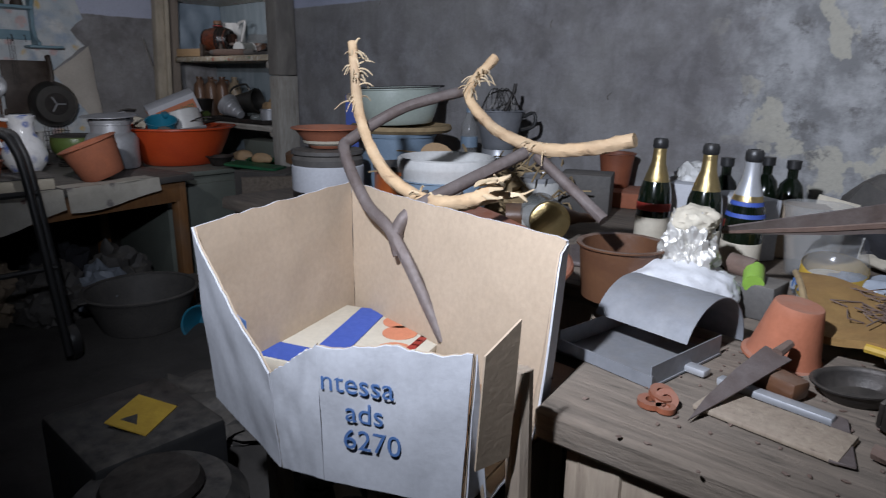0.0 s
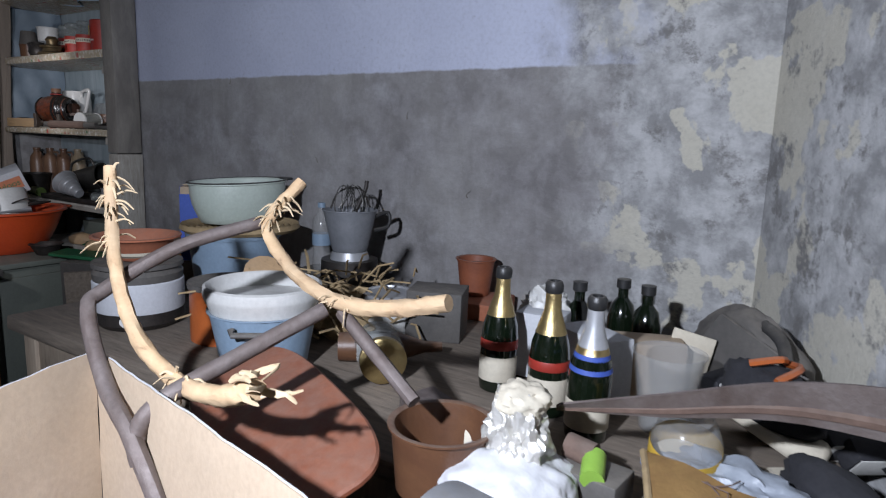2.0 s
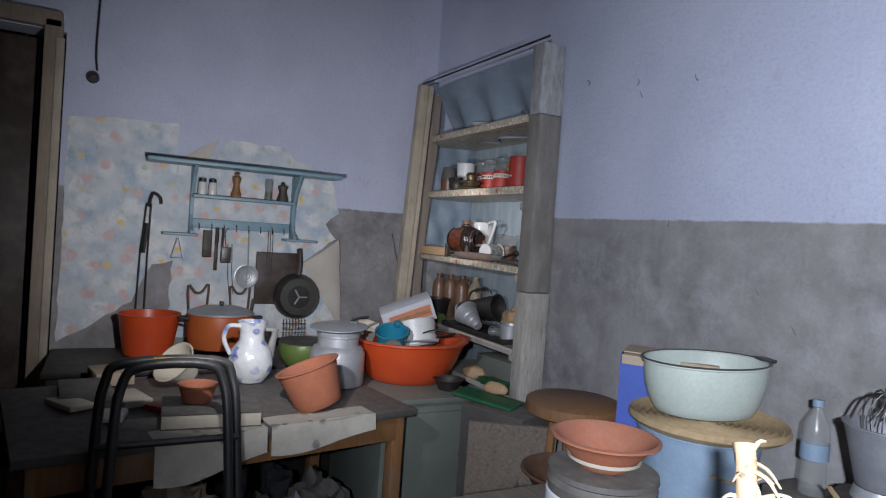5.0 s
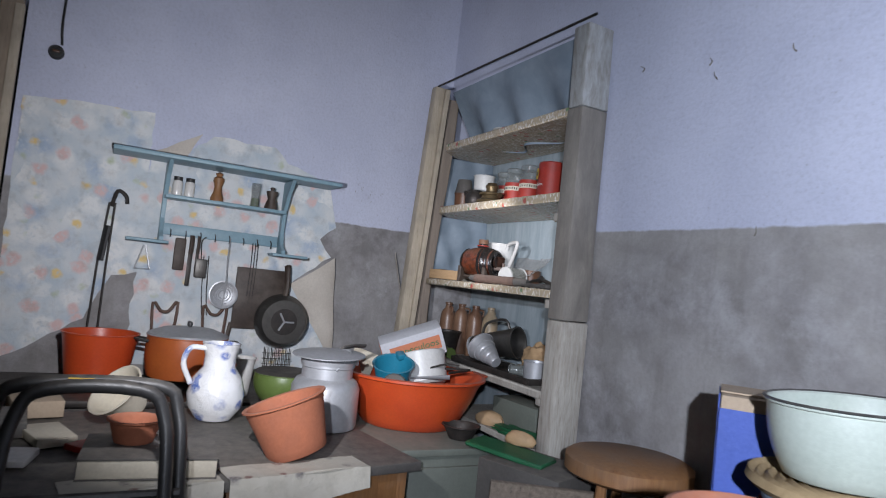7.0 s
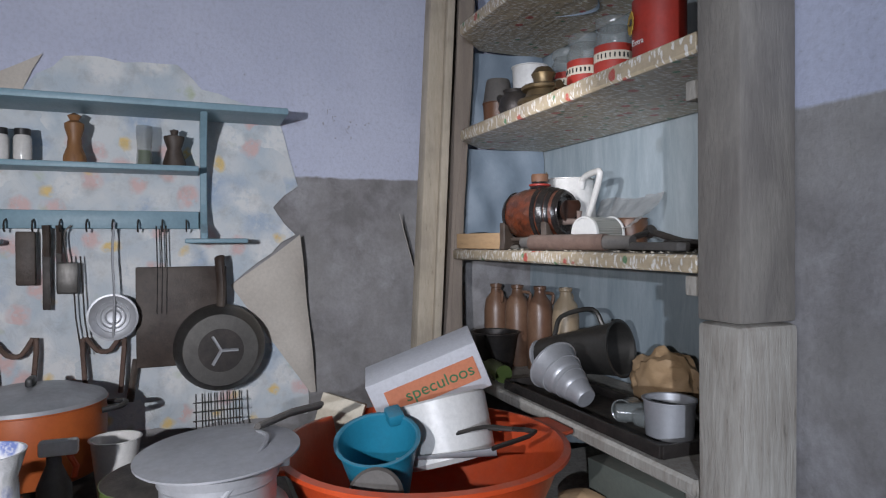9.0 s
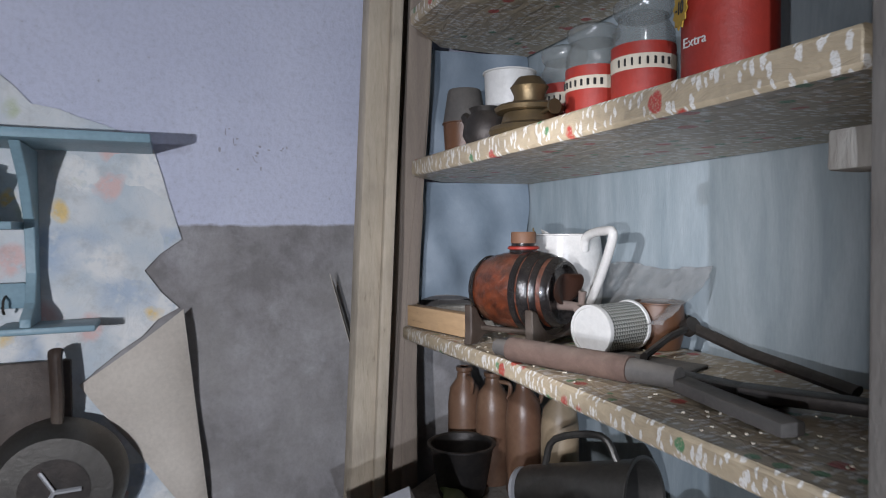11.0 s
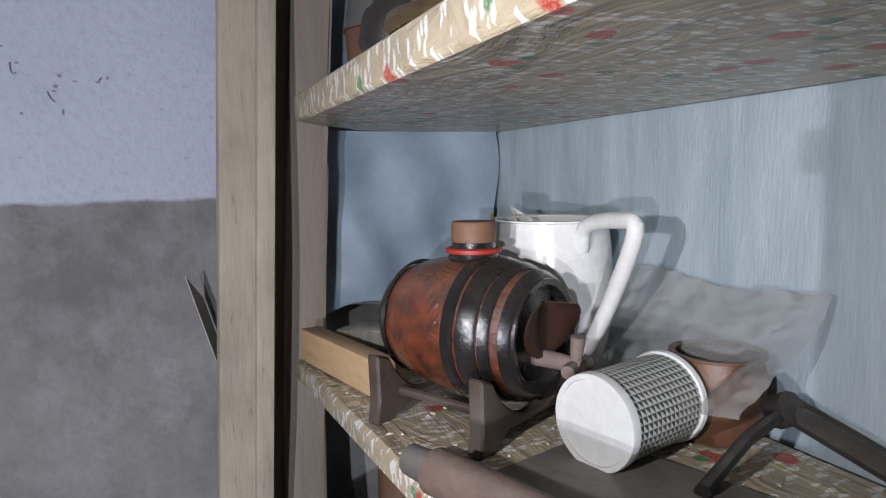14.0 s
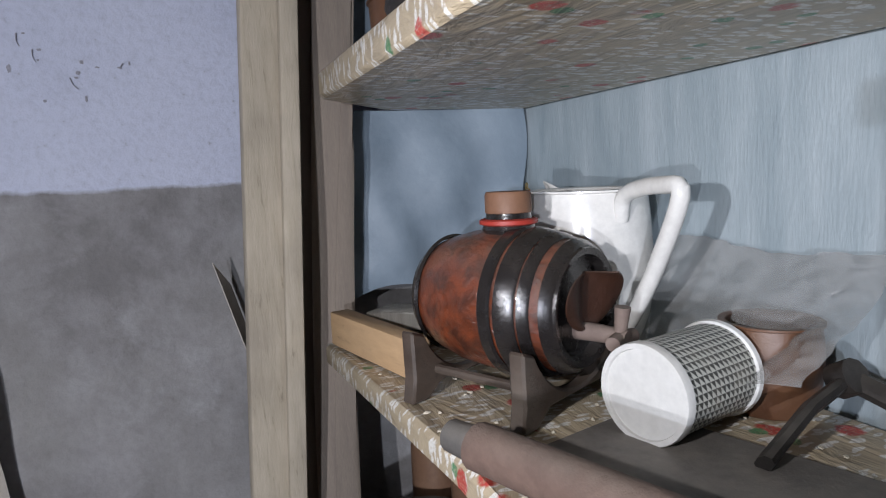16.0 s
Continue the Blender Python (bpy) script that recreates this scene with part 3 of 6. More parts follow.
part("scrap", sheet(lambda a, b: Vector((0.01 + 0.05 * a, -0.28 + 0.06 * b - 0.03 * a, 1.5 - 0.22 * b + 0.05 * a)), 5, 5, 0.0015), PAPERBACK, paper, "small loose scrap")

# damp stains with broken plaster above the dado
flakes = []
for k in range(12):
    p = Vector((0.003, -0.49 + random.gauss(0, 0.045), 1.9 + random.gauss(0, 0.04)))
    d = Vector((0, random.uniform(-0.006, 0.006), random.uniform(-0.014, -0.004)))
    if k % 3 == 0:
        flakes.append(tube([p, p + d, p + d * 1.6 + Vector((0, 0.004, 0))], (0.0012, 0.0005), 5, 2, 1.0, 0.4))
    flakes.append(moved(blob(0.0015 + 0.006 * random.random() ** 3, 0.0015 + 0.003 * random.random(), 0.0012, 0.6, 5, 3, k), pose(0.0015, p.y + 0.01, p.z, 0, 90, 0)))
single("plaster_chips", joined(*flakes), CHIP, "small cracks and chips in the white plaster", "plaster chips", kind="stuff")
flakes = []
for x, z in ((2.06, 2.3), (2.1, 2.24), (2.4, 2.26), (1.72, 2.36), (3.0, 2.42), (3.4, 1.5), (2.3, 1.66), (2.9, 1.3), (3.7, 1.2), (2.75, 1.42)):
    p = Vector((x, -0.003, z))
    flakes.append(tube([p, p + Vector((random.uniform(-0.012, 0.012), 0, 0.012)), p + Vector((random.uniform(-0.02, 0.02), 0, 0.03))], (0.003, 0.001), 5, 2, 1.0, 0.4))
single("plaster_chips", joined(*flakes), JAMB, "few dark chips scattered over the limewashed wall", "plaster chips", kind="stuff")

# ---- blue kitchen rack ----
rack = thing("wall_rack", "light blue painted wooden kitchen rack hung on flowered paper", "rack")
part("top_board", box(0.22, 1.16, 0.022, (0.125, -1.335, 1.868), 0.004), BLUEPAINT, rack)
for y in (-1.66, -1.03):
    prof = [(0, 0), (0.13, 0.0), (0.13, 0.02), (0.07, 0.05), (0.045, 0.12), (0.06, 0.24), (0.12, 0.34), (0.2, 0.41), (0, 0.41)]
    bm = slab(prof, 0.022)
    part("side_bracket", bm, BLUEPAINT, rack, "scrolled side bracket", Matrix(((1, 0, 0, 0.012), (0, 0, 1, y), (0, 1, 0, 1.455), (0, 0, 0, 1))))
    part("foot_shelf", box(0.13, 0.2, 0.016, (0.085, y + (0.05 if y > -1.3 else -0.05), 1.44), 0.006), BLUEPAINT, rack)
part("shelf_board", box(0.15, 0.62, 0.018, (0.09, -1.345, 1.676), 0.003), BLUEPAINT, rack)
rail = part("rail", box(0.02, 0.62, 0.06, (0.026, -1.345, 1.49), 0.003), BLUEPAINT, rack)
for k in range(8):
    y = -1.6 + k * 0.075
    part("hook", tube([(0.036, y, 1.52), (0.06, y, 1.51), (0.065, y, 1.49), (0.055, y, 1.48)], 0.003, 6, 3), IRON, rack)


def shaker(y, z, profile, mat, name, label, x=0.1, lid=None):
    t = thing(name, label, name.replace("_", " "), pose(x, y, z))
    part("body", lathe(profile, 24), mat, t)
    if lid:
        part("lid", lathe(lid[0], 24), lid[1], t)


for y in (-1.6, -1.54):
    shaker(y, 1.695, [(0, 0), (0.023, 0), (0.025, 0.01), (0.025, 0.07), (0.02, 0.08), (0, 0.08)], CHINA, "spice_jar", "small white spice jar with a dark lid", 0.1, ([(0, 0.08), (0.022, 0.08), (0.022, 0.1), (0, 0.1)], BLACK))
shaker(-1.4, 1.695, [(0, 0), (0.033, 0), (0.033, 0.02), (0.022, 0.05), (0.019, 0.08), (0.028, 0.11), (0.028, 0.125), (0.012, 0.135), (0.02, 0.15), (0, 0.16)], OAK, "pepper_mill", "turned brown wooden pepper mill on the blue rack")
shaker(-1.2, 1.695, [(0, 0), (0.026, 0), (0.022, 0.06), (0.026, 0.11), (0.024, 0.13), (0, 0.13)], JARGLASS, "glass_jar", "small glass with green contents", 0.1, ([(0, 0.005), (0.021, 0.005), (0.019, 0.05), (0, 0.05)], GREEN))
shaker(-1.11, 1.695, [(0, 0), (0.036, 0), (0.036, 0.015), (0.022, 0.06), (0.032, 0.09), (0.032, 0.1), (0.01, 0.106), (0.014, 0.12), (0, 0.126)], DARKWOOD, "pepper_mill", "short dark turned wooden mill on the blue rack")

# ---- utensils hanging from the rack ----
def hang_knife(y, z, handle, blade, mat, name, label, w=0.02):
    t = thing(name, label, "utensil", pose(0.05, y, z))
    part("handle", tube([(0, 0, 0), (0, 0.002, -handle * 0.5), (0, 0, -handle)], w * 0.55, 8, 3), DARKWOOD, t)
    part("blade", box(0.004, w, blade, (0, 0, -handle - blade), 0.001), mat, t)


single("wooden_scoop", joined(box(0.02, 0.055, 0.17, (0.05, -1.545, 1.31), 0.01)), DARKWOOD, "flat dark wooden scraper hanging from a hook", "utensil")
hang_knife(-1.49, 1.5, 0.1, 0.17, IRON, "kitchen_knife", "old knife with a dark handle hanging from the rack", 0.022)
hang_knife(-1.455, 1.5, 0.09, 0.12, IRON, "meat_fork", "dark two-pronged fork hanging from the rack", 0.016)
single("grater", joined(box(0.03, 0.06, 0.1, (0.05, -1.43, 1.28), 0.004), tube([(0.05, -1.43, 1.37), (0.05, -1.44, 1.47), (0.05, -1.42, 1.5)], 0.003, 6, 4)), PANMETAL, "small dark metal grater hanging on wire", "grater")
for y in (-1.42, -1.395):
    single("skewer", tube([(0.045, y, 1.4), (0.045, y + 0.01, 1.2), (0.045, y + 0.025, 1.08)], 0.0025, 6), IRON, "thin iron skewer hanging down the wall", "skewer", group="skewers on the rack")
strainer = thing("skimmer", "round enamelled skimmer hanging from the blue rail", "skimmer", pose(0.06, -1.3, 1.2, 0, 90, 0))
part("bowl", lathe([(0, 0.0), (0.05, 0.004), (0.072, 0.014), (0.076, 0.02), (0.07, 0.021), (0.05, 0.01), (0.0, 0.006)], 32), ALU, strainer)
for r in (0.02, 0.034, 0.048):
    part("ring", lathe([(r, 0.009), (r + 0.003, 0.012), (r + 0.006, 0.009)], 32), ALU, strainer)
part("handle", tube([(0.07, 0, 0.016), (-0.07, 0.005, 0.02), (-0.2, 0.0, 0.015), (-0.31, 0.004, 0.0)], 0.004, 6, 4), ALU, strainer, "", Matrix.Diagonal((1, 1, 1, 1)))
for y in (-1.17, -1.155, -1.14):
    single("wire_hook", tube([(0.04, y, 1.5), (0.04, y + 0.003, 1.35), (0.04, y, 1.2)], 0.0022, 6), IRON, "long thin wire hook hanging on the rail", "hook", group="wire hooks on the rail")
board = thing("chopping_board", "dark burnt wooden board hanging against the wallpaper", "board")
part("plate", box(0.022, 0.29, 0.34, (0.03, -1.09, 1.02), 0.004), DARKWOOD, board)
part("handle", tube([(0.03, -1.235, 1.05), (0.032, -1.25, 0.95), (0.032, -1.255, 0.91)], 0.012, 8), DARKWOOD, board)
pan = thing("food_mill", "round tarnished metal food mill hanging by its long handle", "food mill", pose(0.06, -0.97, 1.08, 0, 90, 0))
MILL = Matrix.Diagonal((1.18, 1.18, 1, 1))
part("bowl", lathe([(0.06, 0.0), (0.1, 0.0), (0.118, 0.03), (0.125, 0.07), (0.128, 0.07), (0.121, 0.028), (0.102, -0.003), (0.06, -0.003)], 44), PANMETAL, pan, "", MILL @ pose(0, 0, 0.08, 180))
part("sieve", lathe([(0, 0.078), (0.06, 0.079), (0.062, 0.085), (0.0, 0.085)], 40), IRON, pan, "perforated dark disc", MILL)
for k in range(3):
    a = radians(90 + 120 * k)
    part("crossbar", tube([(0, 0, 0.09), (0.055 * math.cos(a), 0.055 * math.sin(a), 0.088)], 0.006, 6, 0, 0.6), ALU, pan, "pale metal crossbar")
part("handle", tube([(-0.115, 0, 0.03), (-0.2, 0.004, 0.04), (-0.29, 0.0, 0.03), (-0.31, 0, 0.02)], (0.016, 0.02), 10, 4, 0.7), DARKWOOD, pan, "dark wooden handle")
part("stub", tube([(0.11, -0.03, 0.03), (0.135, -0.04, 0.03)], 0.01, 8), DARKWOOD, pan)
tongs = thing("fire_tongs", "long black iron tongs hanging on the wall", "tongs")
part("arm", tube([(0.02, -1.88, 0.82), (0.022, -1.88, 1.3), (0.025, -1.875, 1.62)], 0.006, 6), IRON, tongs)
part("arm", tube([(0.02, -1.93, 0.82), (0.022, -1.92, 1.3), (0.025, -1.9, 1.62)], 0.006, 6), IRON, tongs)
part("grip", tube([(0.03, -1.91, 1.32), (0.03, -1.895, 1.5)], 0.02, 8, 0, 0.7), BLACK, tongs)
part("hook", tube([(0.025, -1.89, 1.6), (0.04, -1.87, 1.68), (0.04, -1.83, 1.66), (0.04, -1.82, 1.62)], 0.01, 8, 4), IRON, tongs)
opener = thing("whisk_hook", "small wire holder hanging under the rack", "utensil")
part("wire", tube([(0.06, -1.72, 1.42), (0.06, -1.75, 1.3), (0.06, -1.68, 1.3), (0.06, -1.71, 1.42)], 0.004, 6), ALU, opener)
for y in (-1.58, -1.33):
    part_of = thing("fire_iron", "rusty bent iron rod standing against the wall", "iron rod")
    part("rod", tube([(0.07, y - 0.05, 0.95), (0.05, y - 0.06, 1.13), (0.045, y - 0.02, 1.09), (0.05, y + 0.02, 1.09), (0.05, y + 0.06, 1.14), (0.07, y + 0.05, 0.95)], 0.008, 6, 3), RUST, part_of)

# ---- post, curtain, jamb and shelves of the corner niche ----
post = thing("shelf_post", "rough pale sawn timber post at the corner niche", "post")
part("plank", box(0.075, 0.085, 2.6, (0.15, -0.222, 0), 0.006, 0.004), POST, post)
part("batten", box(0.03, 0.03, 2.58, (0.202, -0.195, 0.01), 0.005, 0.003), POST, post, "narrow batten nailed to the post")

post.matrix_world = Matrix.Translation((0, -0.222, 1.5)) @ Matrix.Rotation(radians(-2.8), 4, "X") @ Matrix.Translation((0, 0.222, -1.5))


def drape(a, b):
    p = math.sin(b * 9) * 0.012 * (1 + a)
    lean = 0.049 * (1.05 - 1.75 * a)
    return Vector((0, lean, 0)) + Vector((0.075 + (0.07 + 0.11 * max(0, a - 0.55)) * b - 0.03 * a * (1 - b) + 0.02 * math.sin(a * 7), -0.165 + 0.06 * b + 0.03 * math.sin(b * 21 + a * 2), 2.55 - 1.75 * a)) + Vector((p, 0, 0))


single("curtain", sheet(drape, 30, 40, 0.003), CURTAIN, "brown striped curtain gathered behind the post", "curtain")


def tarp(a, b):
    f = 0.014 * math.sin(b * 7 + a * 9) + 0.01 * math.sin(a * 17 - b * 5)
    return Vector((0.07 + 0.06 * a + f * (0.4 + 0.6 * b), -0.1 + 0.385 * a + 0.01 * math.sin(b * 9), 1.81 - (0.36 - 0.03 * math.sin(a * 5)) * b))


single("oilskin", sheet(tarp, 24, 20, 0.003), TARP, "blue-grey oilskin hung over the niche's side", "cloth")
single("oilskin", sheet(lambda a, b: tarp(a, b) + Vector((0, 0, 0.385)), 24, 20, 0.003), TARP, "blue-grey oilskin hung above the shelf", "cloth")
jamb = thing("shelf_jamb", "grey plastered timber jamb with flaking whitewash on top", "post")
part("lower_post", box(0.098, 0.15, 1.285, (1.491, -0.087, 0), 0.012, 0.008), WORN, jamb, "weathered whitish worn wood")
part("upper_post", box(0.1, 0.145, 0.93, (1.492, -0.087, 1.288), 0.006, 0.003), JAMB, jamb)
part("top_post", box(0.1, 0.145, 0.37, (1.492, -0.087, 2.221), 0.008, 0.004), JAMB_TOP, jamb, "flaking whitewashed top")
for z in (1.36, 1.75, 0.93):
    part("cleat", box(0.05, 0.05, 0.04, (1.416, -0.115, z - 0.03), 0.004, 0.003), WORN, jamb)
single("curtain_rod", tube([(0.12, -0.2, 2.6), (1.6, -0.175, 2.6)], 0.006, 8), IRON, "thin iron curtain rod across the niche's top", "rod")
single("curtain_remnant", sheet(lambda a, b: Vector((0.2 + 1.2 * b, -0.1 + 0.06 * math.sin(b * 20) * a + 0.2 * a, 2.58 - 0.34 * a - 0.06 * math.sin(b * 3.1) * a)), 10, 50, 0.002), TARP, "grey net curtain gathered across the top", "curtain")
SHELF_TOPS = (0.968, 1.412, 1.85, 2.235)
for z in SHELF_TOPS:
    s = thing("shelf", "thick plank shelf wrapped in flowered oilcloth", "shelf", group="niche shelves")
    if z > 1.5:
        part("plank", slab([(0.27, -0.145), (1.435, -0.15), (1.435, 0.29), (0.12, 0.29), (0.12, 0.0)], 0.042, 0.006), OILCLOTH, s, "", pose(0, 0, z - 0.042))
    elif z > 1:
        part("plank", slab([(0.2, -0.148), (0.7, -0.122), (1.435, -0.15), (1.435, 0.29), (0.06, 0.29), (0.1, 0.0)], 0.036, 0.006), OILCLOTH, s, "", pose(0, 0, z - 0.036))
    else:
        part("plank", slab([(0.22, -0.15), (1.435, -0.155), (1.435, 0.29), (0.06, 0.29), (0.1, 0.0)], 0.036, 0.008), WORN, s, "", pose(0, 0, z - 0.036))
single("shelf_board", slab([(0.5, -0.14), (1.43, -0.14), (1.43, 0.29), (0.5, 0.29)], 0.03, 0.004), WORN, "low grey plank shelf in the niche", "shelf", pose(0, 0, 0.68))

# ---- things on the middle shelf ----
Z3 = 1.413
axis = Vector((0.9, 0.43, 0.0)).normalized()
side = Vector((-axis.y, axis.x, 0))
bc = Vector((0.558, 0.018, 1.531))
BM = Matrix((( axis.x, side.x, 0, bc.x), (axis.y, side.y, 0, bc.y), (0, 0, 1, bc.z), (0, 0, 0, 1))) @ pose(0, 0, 0, 0, 90, 0) @ Matrix.Scale(0.92, 4)
barrel = thing("leather_barrel", "small keg covered in embossed red-brown leather with black bands", "barrel", BM)
part("belly", lathe([(0.07, -0.115), (0.082, -0.09), (0.092, -0.05), (0.096, 0), (0.092, 0.05), (0.082, 0.09), (0.07, 0.115)], 48), LEATHER, barrel)
part("head", lathe([(0, 0.1), (0.062, 0.1), (0.066, 0.114), (0.074, 0.116), (0.079, 0.1), (0.08, 0.095)], 48), BLACKLEATHER, barrel, "black leather head")
part("rear_head", lathe([(0, -0.105), (0.064, -0.105), (0.072, -0.118), (0.078, -0.1)], 48), BLACKLEATHER, barrel)
for z0, z1 in ((-0.112, -0.098), (0.018, 0.036), (0.04, 0.068), (0.07, 0.086), (0.096, 0.112)):
    r0, r1 = (0.0975 - 1.75 * z * z for z in (z0, z1))
    part("band", lathe([(r0, z0), (r0 + 0.0035, z0 + 0.003), (r1 + 0.0035, z1 - 0.003), (r1, z1)], 48), BLACKLEATHER, barrel, "glossy black band")
part("tap_flap", sheet(lambda a, b: Vector((-0.045 + 0.07 * b, (a - 0.5) * 0.1 * math.sqrt(1.02 - (2 * b - 1) ** 2 * 0.9), 0.112 + 0.018 * (1 - b) * (a - 0.3) ** 2 * 4 + 0.004 * math.sin(a * 9))), 12, 12, 0.002), DARKLEATHER, barrel, "loose dark leather flap")
part("tap", joined(tube([(0.03, 0, 0.1), (0.03, 0, 0.135), (0.032, 0, 0.168)], (0.012, 0.01), 12), tube([(0.032, 0, 0.158), (0.05, 0, 0.162), (0.068, 0, 0.162)], (0.008, 0.01), 10), tube([(0.032, 0, 0.158), (0.012, 0.0, 0.16), (-0.006, 0, 0.162)], (0.007, 0.01), 10), tube([(0.034, -0.026, 0.162), (0.032, 0, 0.158), (0.034, 0.026, 0.162)], 0.009, 12)), TAPWOOD, barrel, "small grey-brown tap")
neck = part("neck", lathe([(0.03, 0.083), (0.036, 0.095), (0.03, 0.112), (0.03, 0.12)], 28), BLACKLEATHER, barrel, "", pose(0, 0, -0.0, 0, -90, 0))
part("cap", lathe([(0, 0.144), (0.029, 0.144), (0.031, 0.14), (0.031, 0.117), (0.029, 0.115), (0, 0.115)], 28), CORK, barrel, "brown wooden cap", pose(0, 0, 0, 0, -90, 0))
part("cord", lathe([(0.034, 0.1), (0.039, 0.102), (0.039, 0.107), (0.034, 0.109)], 28), REDCARD, barrel, "red twisted cord", pose(0, 0, 0, 0, -90, 0))
part("chain", joined(*[moved(lathe([(0.0022, -0.001), (0.0042, 0), (0.0022, 0.001)], 10, close=True), pose(-0.15 + 0.0055 * k, 0.037 + 0.002 * math.sin(k), 0.005, 90 * (k % 2), 0, 40)) for k in range(11)]), GOLD, barrel, "thin brass chain")
cradle = thing("barrel_cradle", "dark stained wooden cradle carrying the small keg", "stand", Matrix(((axis.x, side.x, 0, bc.x), (axis.y, side.y, 0, bc.y), (0, 0, 1, Z3), (0, 0, 0, 1))))
arc = [(0.098 * math.sin(radians(a)), 0.122 - 0.098 * math.cos(radians(a))) for a in range(-66, 67, 11)]
for x in (-0.085, 0.075):
    prof = [(-0.115, 0), (-0.085, 0), (-0.06, 0.018), (0.06, 0.018), (0.085, 0), (0.115, 0), (0.11, 0.03), (0.112, 0.09)] + arc[::-1] + [(-0.112, 0.09), (-0.11, 0.03)]
    part("bearer", slab(prof, 0.02, 0.003), DARKWOOD, cradle, "", Matrix(((0, 0, 1, x), (1, 0, 0, 0), (0, 1, 0, 0), (0, 0, 0, 1))))
for y in (-0.07, 0.07):
    part("dowel", tube([(-0.08, y, 0.035), (0.085, y, 0.035)], 0.006, 8), DARKWOOD, cradle)
jug = thing("white_jug", "white glazed china jug with an angular handle", "jug", pose(0.495, 0.175, Z3) @ Matrix.Scale(0.96, 4))
part("body", vessel(0.078, 0.086, 0.255, 0.005, 0.004, 0.012, 0.008, 8 * 5), CHINA, jug)
part("handle", tube([(0.085, -0.005, 0.215), (0.105, -0.01, 0.25), (0.185, -0.02, 0.262), (0.215, -0.022, 0.25), (0.165, -0.015, 0.16), (0.115, -0.01, 0.09), (0.08, 0, 0.06)], 0.011, 10, 5), CHINA, jug)
part("spout", sheet(lambda a, b: Vector((-0.07 - 0.05 * a * (1 - abs(b - 0.5) * 2), (b - 0.5) * 0.08 * (1 - 0.5 * a), 0.235 + 0.03 * a - 0.03 * abs(b - 0.5))), 6, 8, 0.004), CHINA, jug)
part("rim_line", lathe([(0.0862, 0.232), (0.0875, 0.235), (0.0865, 0.238)], 40), CORK, jug, "thin brown line under the rim")
cm = along((0.762, 0.052, Z3 + 0.0525), (0.729, 0.192, Z3 + 0.0525)) @ Matrix.Scale(0.95, 4)
can = thing("tin_can", "white-lidded tin with embossed black and white triangles, lying down", "tin", cm)
part("wall", lathe([(0.052, 0.006), (0.052, 0.128)], 56), TIN, can)
part("lid", lathe([(0, 0.0), (0.047, 0.0), (0.048, -0.003), (0.0535, -0.003), (0.0545, 0.0), (0.0545, 0.008), (0.052, 0.009)], 56), WHITE, can, "flat cream lid")
part("rim", lathe([(0.052, 0.124), (0.055, 0.125), (0.056, 0.131), (0.053, 0.135), (0.045, 0.134), (0, 0.132)], 56), WHITE, can)
pot = thing("brown_jar", "squat brown glazed jar behind the tin", "jar", pose(0.745, 0.24, Z3))
part("body", vessel(0.045, 0.05, 0.1, 0.004, 0.004, 0.006), BROWNCLAY, pot)


def clear_bag(a, b):
    p = Vector((0.53 + 0.32 * a, 0.286 - 0.05 * b - 0.015 * math.sin(a * 11 + b * 4) * b - 0.07 * b * b, Z3 + 0.172 + 0.006 * math.sin(a * 8) - (0.16 - 0.05 * a) * b))
    wrinkle = 0.011 * noise.noise(Vector((a * 7, b * 5, 1.0))) + 0.006 * noise.noise(Vector((a * 19 + b * 8, b * 13, 4.0)))
    return p + Vector((0, -abs(wrinkle), wrinkle * 0.4))


single("plastic_bag", sheet(clear_bag, 44, 30, 0.0012), CLEAR, "grey clear plastic bag leaning on the niche's back", "plastic bag")
blockm = along((0.215, -0.125, Z3), (0.46, -0.072, Z3))
single("wooden_block", joined(box(0.035, 0.055, 0.25, (0, 0, 0), 0.003)), LIGHTWOOD, "pale planed wooden block lying on the shelf", "block", pose(0.34, -0.098, Z3 + 0.03, 0, 0, 12) @ pose(-0.125, 0, 0, 90, 0, 90))
single("plank_offcut", box(0.26, 0.075, 0.03, (0, 0, 0), 0.003, 0.002), WORN, "grey plank offcut behind the keg", "plank", pose(0.3, 0.03, Z3 + 0.028, 0, -4, 38))
single("plank_offcut", box(0.2, 0.06, 0.028, (0, 0, 0), 0.003, 0.002), WORN, "grey plank offcut on the shelf", "plank", pose(0.24, 0.06, Z3, 0, 0, 25))
single("dark_sheet", slab([(-0.15, -0.09), (0.14, -0.1), (0.16, 0.06), (-0.1, 0.11)], 0.006, 0.002), SLATE, "dark brown sheet of metal on the shelf", "sheet", pose(0.83, 0.05, Z3, 0, 0, 28))
roll = thing("rolling_pin", "rusty brown wooden roller with dark ends", "roller")
part("barrel", tube([(0.735, -0.115, Z3 + 0.024), (0.98, -0.03, Z3 + 0.024)], 0.023, 16), RUST, roll)
part("end", tube([(0.98, -0.03, Z3 + 0.024), (1.06, -0.005, Z3 + 0.024)], (0.02, 0.018), 12), SLATE, roll)
part("end", tube([(0.735, -0.115, Z3 + 0.024), (0.7, -0.127, Z3 + 0.024)], (0.018, 0.016), 12), SLATE, roll)
bar = thing("iron_lever", "black iron hinge lever lying on the shelf", "iron bar")
part("arm", tube([(0.86, 0.1, Z3 + 0.012), (0.84, 0.18, Z3 + 0.04), (0.83, 0.245, Z3 + 0.055)], 0.012, 8, 0, 0.6), IRON, bar)
part("arm", tube([(0.83, 0.25, Z3 + 0.055), (0.95, 0.26, Z3 + 0.025), (1.2, 0.2, Z3 + 0.012)], 0.012, 8, 0, 0.6), IRON, bar)
